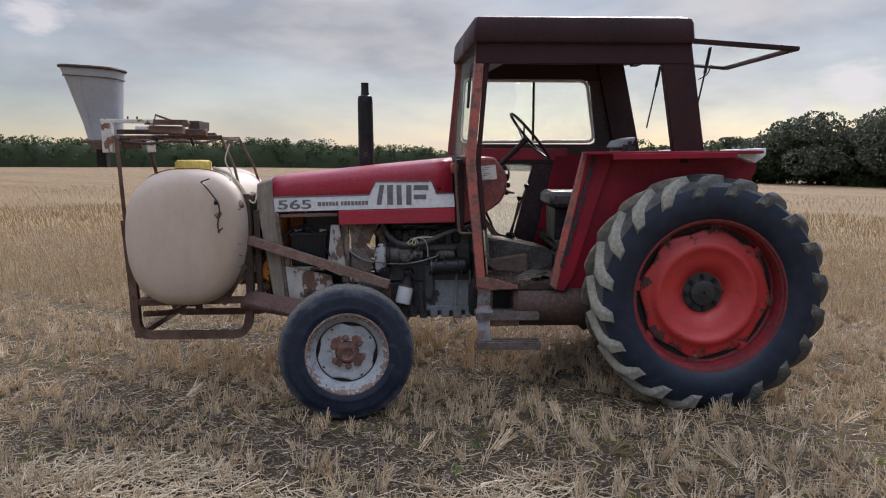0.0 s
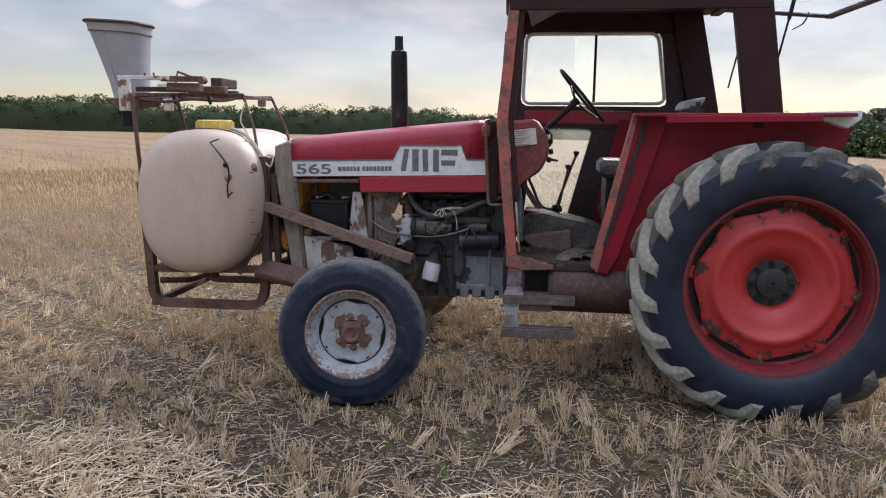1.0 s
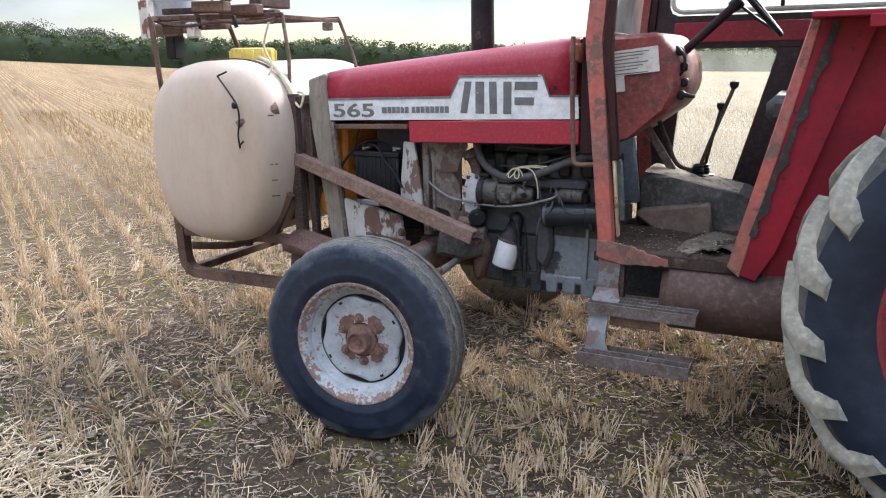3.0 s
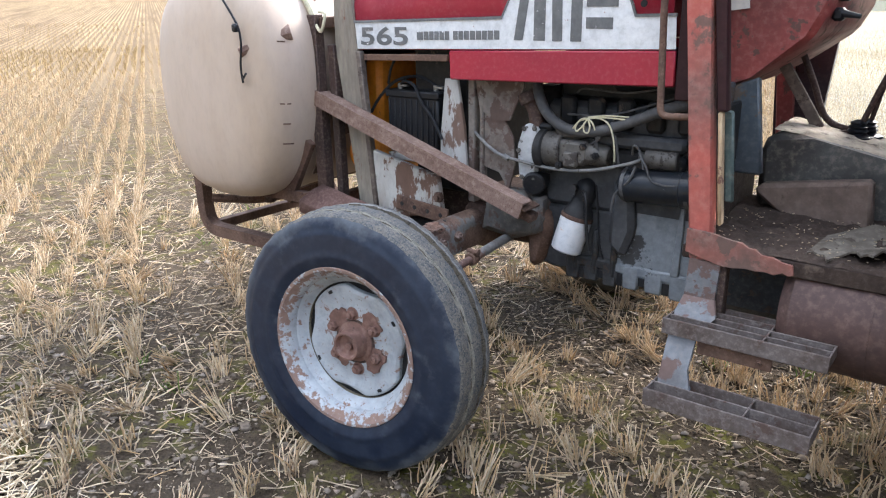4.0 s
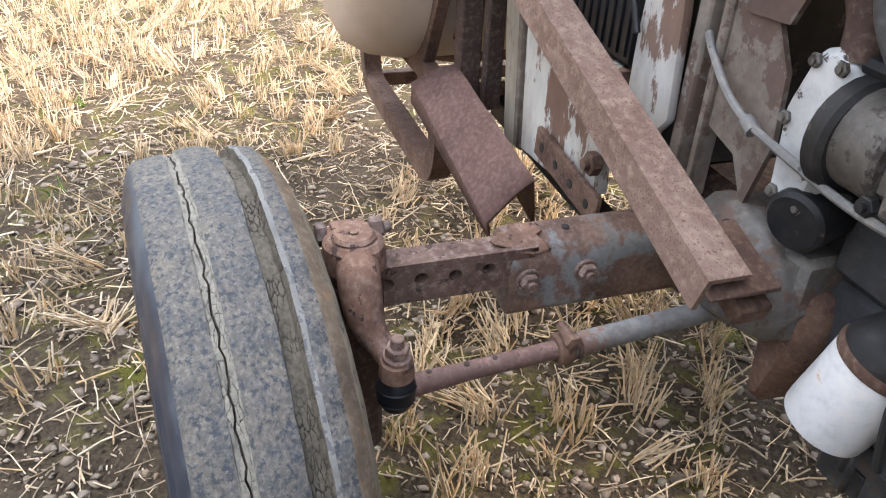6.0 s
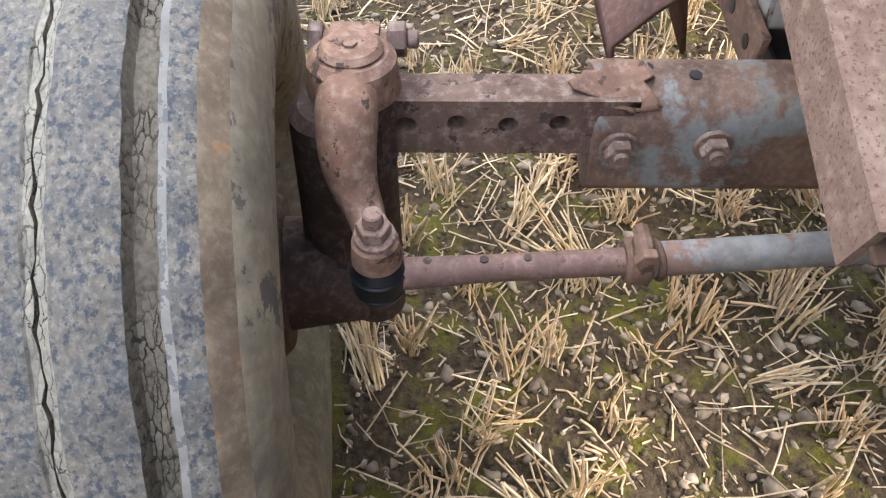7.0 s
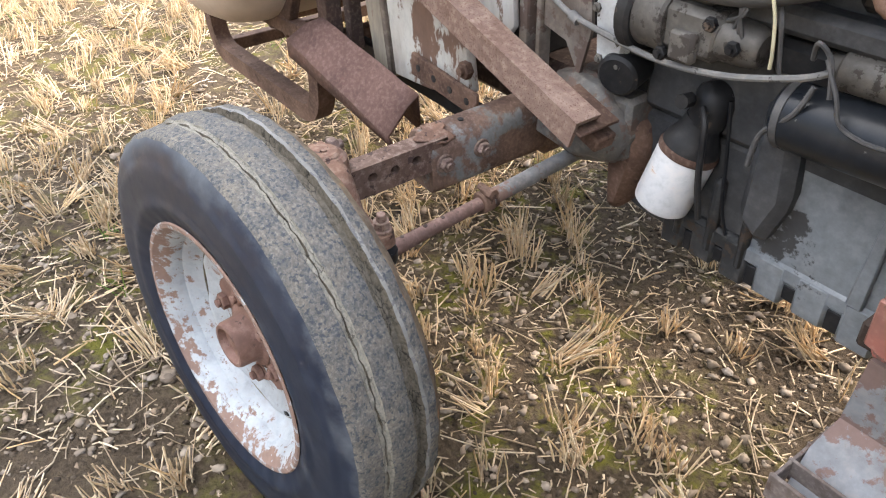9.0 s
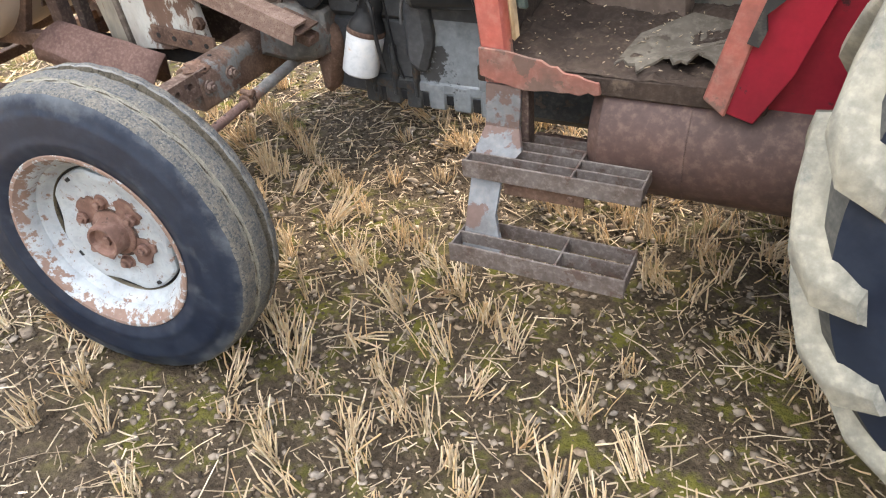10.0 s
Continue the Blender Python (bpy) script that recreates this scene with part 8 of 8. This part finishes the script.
for pts in (((-0.965, -0.604, 1.355), (-0.935, -0.608, 1.325), (-0.895, -0.604, 1.27), (-0.862, -0.604, 1.22), (-0.855, -0.606, 1.16), (-0.868, -0.606, 1.09), (-0.862, -0.606, 1.03)),
            ((-0.862, -0.606, 1.045), (-0.835, -0.612, 1.065)), ((-0.965, -0.604, 1.355), (-0.91, -0.60, 1.375))):
    bm = B()
    tube(bm, [Vector(q) + WIRE for q in pts], 0.0045, seg=6, smooth=5)
    part("loose_wire", bm, M_plastic_black, tank, "loose black wire hanging on the tank")
bm = B()
box(bm, Vector((-0.872, -0.612, 1.225)) + WIRE, (0.026, 0.02, 0.03), bev=0.006)
part("wire_clip", bm, M_plastic_black, tank)

# frame
for s in (-1, 1):
    y = s * 0.385
    bm = B()
    tube(bm, rounded([(-1.492, y, 1.16), (-1.462, y, 0.72), (-1.450, y, 0.385), (-0.715, y, 0.392), (-0.690, y, 0.62)], 0.10, 6), 0.026, square=True)
    part("skid_hoop", bm, M_rust, sprayer, "rusty square tube hoop")
    bm = B()
    bar(bm, (-1.45, y, 0.608), (-0.66, y, 0.628), 0.036, 0.045, side=(0, 1, 0))
    part("side_rail", bm, M_rust, sprayer)
    bm = B()
    bar(bm, (-1.46, y, 0.90), (-1.22, y, 0.60), 0.03, 0.045, side=(0, 1, 0))
    part("cradle_brace", bm, M_rust, sprayer)
    bm = B()
    bar(bm, (-0.73, y, 0.86), (-0.88, y, 0.60), 0.03, 0.055, side=(0, 1, 0))
    part("cradle_brace", bm, M_rust, sprayer)
    bm = B()
    bar(bm, (-0.700, s * 0.335, 0.585), (-0.715, s * 0.335, 1.33), 0.052, 0.045, side=(1, 0, 0))
    bar(bm, (-0.640, s * 0.30, 0.60), (-0.655, s * 0.30, 1.22), 0.035, 0.035, side=(1, 0, 0))
    part("rear_upright", bm, M_rust_dark, sprayer, "rusty upright beside the tank")
    bm = B()
    tube(bm, [(-0.735, s * 0.33, 1.28), (-0.81, -0.22 if s < 0 else 0.36, 1.50), (-0.92, -0.11 if s < 0 else 0.395, 1.705)], 0.0095, seg=10)
    part("rack_leg", bm, M_rust, sprayer)
    bm = B()
    tube(bm, [(-1.502, s * 0.37, 1.14), (-1.51, -0.39 if s < 0 else 0.28, 1.45), (-1.52, -0.40 if s < 0 else 0.17, 1.69)], 0.013, seg=10)
    part("rack_leg", bm, M_rust, sprayer)
    # push bar of angle steel to the tractor side
    bm = B()
    angle_bar(bm, (-0.735, s * 0.368, 1.064), (0.240, s * 0.372, 0.746), (0, s, 0), 0.058, 0.056, 0.008)
    part("push_bar", bm, M_rust_pale, sprayer, "long rusty angle iron brace", smooth=20)
    bm = B()
    box(bm, (0.192, s * 0.318, 0.737), (0.112, 0.098, 0.007), rot=(0, 18, 0), bev=0.002)
    box(bm, (0.215, s * 0.290, 0.685), (0.045, 0.050, 0.030), rot=(0, 18, 0), bev=0.004)
    part("bar_foot", bm, M_rust, sprayer, "rusty foot plate under the brace")
    # sloping plate from the frame to the axle, with a flange turned down along its inner edge
    bm = B()
    top_a, top_b = Vector((-0.690, s * 0.366, 0.681)), Vector((-0.292, s * 0.343, 0.600))
    low_a, low_b = Vector((-0.745, s * 0.445, 0.628)), Vector((-0.318, s * 0.416, 0.507))
    mid_a, mid_b = low_a.lerp(top_a, 0.55) + Vector((0, -s * 0.004, 0.010)), low_b.lerp(top_b, 0.55) + Vector((0, -s * 0.004, 0.010))
    rows_p = []
    for p_a, p_b in ((low_a + Vector((0, 0, -0.045)), low_b + Vector((0.012, 0, -0.020))), (low_a, low_b), (mid_a, mid_b), (top_a, top_b), (top_a + Vector((0, -s * 0.025, -0.08)), Vector((-0.338, s * 0.312, 0.485)))):
        rows_p.append([bm.verts.new(p_a.lerp(p_b, k / 6) + Vector((0, 0, 0.0015 * math.sin(k * 2.1)))) for k in range(7)])
    for r0, r1 in zip(rows_p, rows_p[1:]):
        for k in range(6):
            bm.faces.new((r0[k], r0[k + 1], r1[k + 1], r1[k]))
    plate_ob = part("mount_plate", bm, M_plate, sprayer, "rusty sloping mounting plate", smooth=15)
    so = plate_ob.modifiers.new("thick", "SOLIDIFY")
    so.thickness, so.offset = 0.008, 0.0
    bm = B()
    bar(bm, (-0.72, s * 0.25, 0.575), (-0.12, s * 0.25, 0.560), 0.03, 0.05, side=(0, 1, 0))
    part("mount_beam", bm, M_black, sprayer)
bm = B()
tube(bm, rounded([(-1.40, -0.385, 0.53), (-1.27, -0.20, 0.50), (-1.27, 0.20, 0.50), (-1.40, 0.385, 0.53)], 0.08), 0.02, seg=8)
part("cradle_hoop", bm, M_rust, sprayer)
for x, y, z in ((-1.44, 0.385, 0.60), (-1.08, 0.385, 0.60), (-0.72, 0.385, 0.60), (-1.45, 0.385, 0.385), (-0.70, 0.335, 1.30), (-0.655, 0.30, 0.90)):
    bm = B()
    bar(bm, (x, -y, z), (x, y, z), 0.042, 0.042, side=(1, 0, 0))
    part("cross_bar", bm, M_rust, sprayer)
bm = B()
cyl(bm, (-1.05, -0.34, 0.60), (-1.05, -0.34, 0.555), 0.024, seg=14, bev=0.003)
part("drain_cap", bm, M_rust_dark, sprayer)
# pump set behind the tank
bm = B()
boxx(bm, -0.60, -0.515, -0.20, 0.12, 0.86, 1.17, 0.02)
cyl(bm, (-0.58, -0.25, 0.80), (-0.58, 0.10, 0.80), 0.075, seg=24, bev=0.01)
boxx(bm, -0.62, -0.55, -0.22, 0.10, 0.64, 0.80, 0.02)
part("pump_guard", bm, M_orange, sprayer, "orange plastic pump guard")
bm = B()
boxx(bm, -0.53, -0.40, 0.16, 0.24, 0.90, 1.18, 0.02)
part("pump_housing", bm, M_orange, sprayer, "orange pump housing")
bm = B()
tube(bm, [(-0.64, -0.27, 1.34), (-0.62, -0.27, 1.26), (-0.63, -0.26, 1.15), (-0.60, -0.24, 1.08)], 0.014, seg=8, smooth=4)
part("valve", bm, M_plastic_black, sprayer)
bm = B()
tube(bm, [(-0.66, -0.22, 1.33), (-0.64, -0.22, 1.20), (-0.615, -0.24, 1.02), (-0.62, -0.26, 0.92)], 0.014, seg=8, smooth=4)
part("valve", bm, M_plastic_black, sprayer)
bm = B()
box(bm, (-0.625, -0.25, 1.20), (0.07, 0.06, 0.10), bev=0.015)
part("valve", bm, M_plastic_black, sprayer)
bm = B()
box(bm, (-0.63, -0.20, 1.06), (0.06, 0.06, 0.07), bev=0.012)
part("valve", bm, M_plastic_black, sprayer)
bm = B()
cyl(bm, (-0.60, -0.27, 0.94), (-0.53, -0.27, 0.94), 0.026, seg=14)
part("valve", bm, M_plastic_black, sprayer)
bm = B()
tube(bm, [(-0.93, -0.30, 1.50), (-0.82, -0.33, 1.46), (-0.74, -0.34, 1.37), (-0.70, -0.34, 1.30)], 0.012, seg=8, smooth=5)
part("tank_pipe", bm, M_twine, sprayer, "pale plastic pipe over the tank")
bm = B()
tube(bm, [(-0.80, -0.37, 1.66), (-0.83, -0.38, 1.55), (-0.79, -0.38, 1.46), (-0.82, -0.42, 1.38), (-0.84, -0.44, 1.33)], 0.005, seg=6, smooth=5)
part("tank_pipe", bm, M_twine, sprayer, "pale plastic pipe over the tank")
bm = B()
tube(bm, [(-0.70, -0.345, 1.30), (-0.655, -0.36, 1.27), (-0.64, -0.35, 1.33), (-0.68, -0.34, 1.34)], 0.006, seg=6, smooth=5)
part("tank_pipe", bm, M_twine, sprayer, "pale plastic pipe over the tank")
bm = B()
tube(bm, [(-0.72, -0.45, 1.27), (-0.78, -0.52, 1.245), (-0.85, -0.585, 1.20)], lambda q: 0.03 - 0.012 * q, seg=8, smooth=3)
part("strap_fold", bm, M_rust_pale, sprayer)

# folded boom rack on top
rack = B()
bar(rack, (-1.64, -0.335, 1.806), (-1.30, -0.33, 1.803), 0.030, 0.026, side=(0, 1, 0))
rk = part("boom_rail", rack, M_offwhite, sprayer, "weathered boom rail of the sprayer")
bm = B()
bar(bm, (-1.36, -0.32, 1.800), (-1.085, -0.32, 1.798), 0.040, 0.034, side=(0, 1, 0))
cyl(bm, (-1.095, -0.345, 1.790), (-1.095, -0.290, 1.790), 0.022, seg=12)
part("boom_rail", bm, M_rust, sprayer, "rusty hinged end of the boom rail")
for x in (-1.465, -1.405):
    bm = B()
    bar(bm, (x, -0.335, 1.795), (x, -0.335, 1.835), 0.010, 0.008, side=(1, 0, 0), bev=0.001)
    part("rail_pin", bm, M_rust_dark, rk)
bm = B()
boxx(bm, -1.626, -1.556, -0.375, -0.335, 1.600, 1.792, 0.004)
part("boom_end", bm, M_offwhite, sprayer, "white painted boom end plate")
for y0, y1, z, m in ((-0.36, -0.11, 1.700, M_rust), (0.19, 0.39, 1.698, M_rust_dark)):
    bm = B()
    bar(bm, (-1.60, y0, z), (-0.915, y1, z + 0.008), 0.022, 0.024, side=(0, 1, 0))
    part("rack_rail", bm, m, sprayer)
bm = B()
bar(bm, (-1.57, -0.26, 1.738), (-1.02, -0.14, 1.742), 0.030, 0.030, side=(0, 1, 0))
part("rack_rail", bm, M_rust_dark, sprayer)
for x, ya, yb in ((-1.53, -0.40, 0.20), (-1.28, -0.26, 0.27), (-0.925, -0.11, 0.395)):
    bm = B()
    bar(bm, (x, ya, 1.697), (x, yb, 1.697), 0.022, 0.022, side=(1, 0, 0))
    part("rack_cross_bar", bm, M_rust, sprayer)
for k, (x0, x1, y, z, h, m) in enumerate(((-1.35, -1.12, -0.27, 1.752, 0.05, M_rust_pale), (-1.50, -1.32, -0.10, 1.752, 0.055, M_offwhite), (-1.25, -1.00, -0.18, 1.735, 0.05, M_rust), (-1.46, -1.20, 0.12, 1.735, 0.045, M_offwhite), (-1.12, -0.96, -0.10, 1.712, 0.045, M_rust_dark), (-1.52, -1.40, -0.30, 1.655, 0.06, M_rust), (-1.36, -1.31, -0.30, 1.640, 0.075, M_offwhite))):
    bm = B()
    box(bm, ((x0 + x1) / 2, y, z), (x1 - x0, 0.06, h), rot=(0, 2 - k, 3 * k - 6), bev=0.006)
    part("boom_section", bm, m, sprayer, "folded rusty boom section")
bm = B()
box(bm, (-1.115, 0.045, 1.787), (0.075, 0.255, 0.064), rot=(0, 1, 0), bev=0.006)
part("boom_section", bm, M_rust_dark, sprayer, "folded dark boom section")
for x in (-1.48, -1.30, -1.07):
    bm = B()
    bar(bm, (x, -0.30, 1.70), (x + 0.015, -0.30, 1.645), 0.018, 0.012, side=(1, 0, 0), bev=0.001)
    part("nozzle", bm, M_plastic_black, sprayer)
bm = B()
tube(bm, [(-1.385, -0.10, 1.775), (-1.366, -0.10, 1.857), (-1.21, -0.09, 1.800)], 0.008, seg=8)
part("boom_bracket", bm, M_rust, sprayer)
bm = B()
tube(bm, [(-1.56, -0.33, 1.69), (-1.46, -0.35, 1.668), (-1.33, -0.33, 1.66), (-1.18, -0.30, 1.675), (-1.02, -0.22, 1.668), (-0.94, -0.14, 1.69)], 0.008, seg=8, smooth=4)
part("boom_hose", bm, M_rust_dark, sprayer)
bm = B()
box(bm, (-0.985, 0.376, 1.667), (0.048, 0.045, 0.045), bev=0.006)
part("rail_block", bm, M_dustgrey, sprayer)

# granule hopper standing on the front of the rack
hopper = thing("spreader_hopper", "grey plastic tapered hopper standing on the sprayer rack", "hopper")
bm = B()
# oblong funnel: each level x0, x1, half width, z
lv_h = [(-1.868, -1.650, 0.08, 1.685), (-1.895, -1.645, 0.09, 1.80), (-1.992, -1.640, 0.15, 2.105), (-2.000, -1.636, 0.156, 2.115), (-2.018, -1.630, 0.165, 2.172), (-2.00, -1.645, 0.155, 2.172), (-1.88, -1.66, 0.085, 1.80)]
rings = []
for x0, x1, hwid, z in lv_h:
    rg = []
    for i in range(36):
        a = 2 * math.pi * i / 36
        e = 0.62
        px = math.copysign(abs(math.cos(a)) ** e, math.cos(a))
        py = math.copysign(abs(math.sin(a)) ** e, math.sin(a))
        rg.append(bm.verts.new(((x0 + x1) / 2 + (x1 - x0) / 2 * px, hwid * py + 0.02, z - 0.06 * (((x0 + x1) / 2 + (x1 - x0) / 2 * px) + 1.87) * (z > 2.0))))
    rings.append(rg)
for p0, p1 in zip(rings, rings[1:]):
    bridge(bm, p0, p1)
bm.faces.new(rings[-1])
bm.faces.new(rings[0][::-1])
part("hopper_body", bm, M_galv, hopper)
bm = B()
rg_out = []
for i in range(37):
    a = 2 * math.pi * i / 36
    e = 0.62
    px = math.copysign(abs(math.cos(a)) ** e, math.cos(a))
    py = math.copysign(abs(math.sin(a)) ** e, math.sin(a))
    rg_out.append((-1.824 + 0.199 * px, 0.170 * py + 0.02, 2.177 - 0.06 * (-1.824 + 0.199 * px + 1.87)))
tube(bm, rg_out, 0.011, seg=6)
part("hopper_rim", bm, M_rust_dark, hopper, "dark worn rim")
bm = B()
tube(bm, [(-1.818 + (x + 1.824) * 0.925, (y - 0.02) * 0.93 + 0.02, z - 0.062) for x, y, z in rg_out], 0.004, seg=6)
part("hopper_band", bm, M_dustgrey, hopper)
bm = B()
tube(bm, [(-1.81, -0.058, 1.72), (-1.835, -0.092, 1.90), (-1.855, -0.130, 2.10)], 0.004, seg=6)
part("mould_seam", bm, M_galv, hopper)
bm = B()
boxx(bm, -1.875, -1.62, -0.12, 0.16, 1.665, 1.688, 0.006)
boxx(bm, -1.70, -1.48, -0.10, -0.06, 1.66, 1.69, 0.004)
boxx(bm, -1.70, -1.48, 0.10, 0.14, 1.66, 1.69, 0.004)
boxx(bm, -1.80, -1.60, -0.14, -0.10, 1.62, 1.68, 0.004)
part("hopper_base", bm, M_rust, hopper, "rusty hopper base plate")
bm = B()
boxx(bm, -1.815, -1.745, -0.03, 0.05, 1.50, 1.675, 0.006)
part("motor_box", bm, M_plastic_black, hopper)
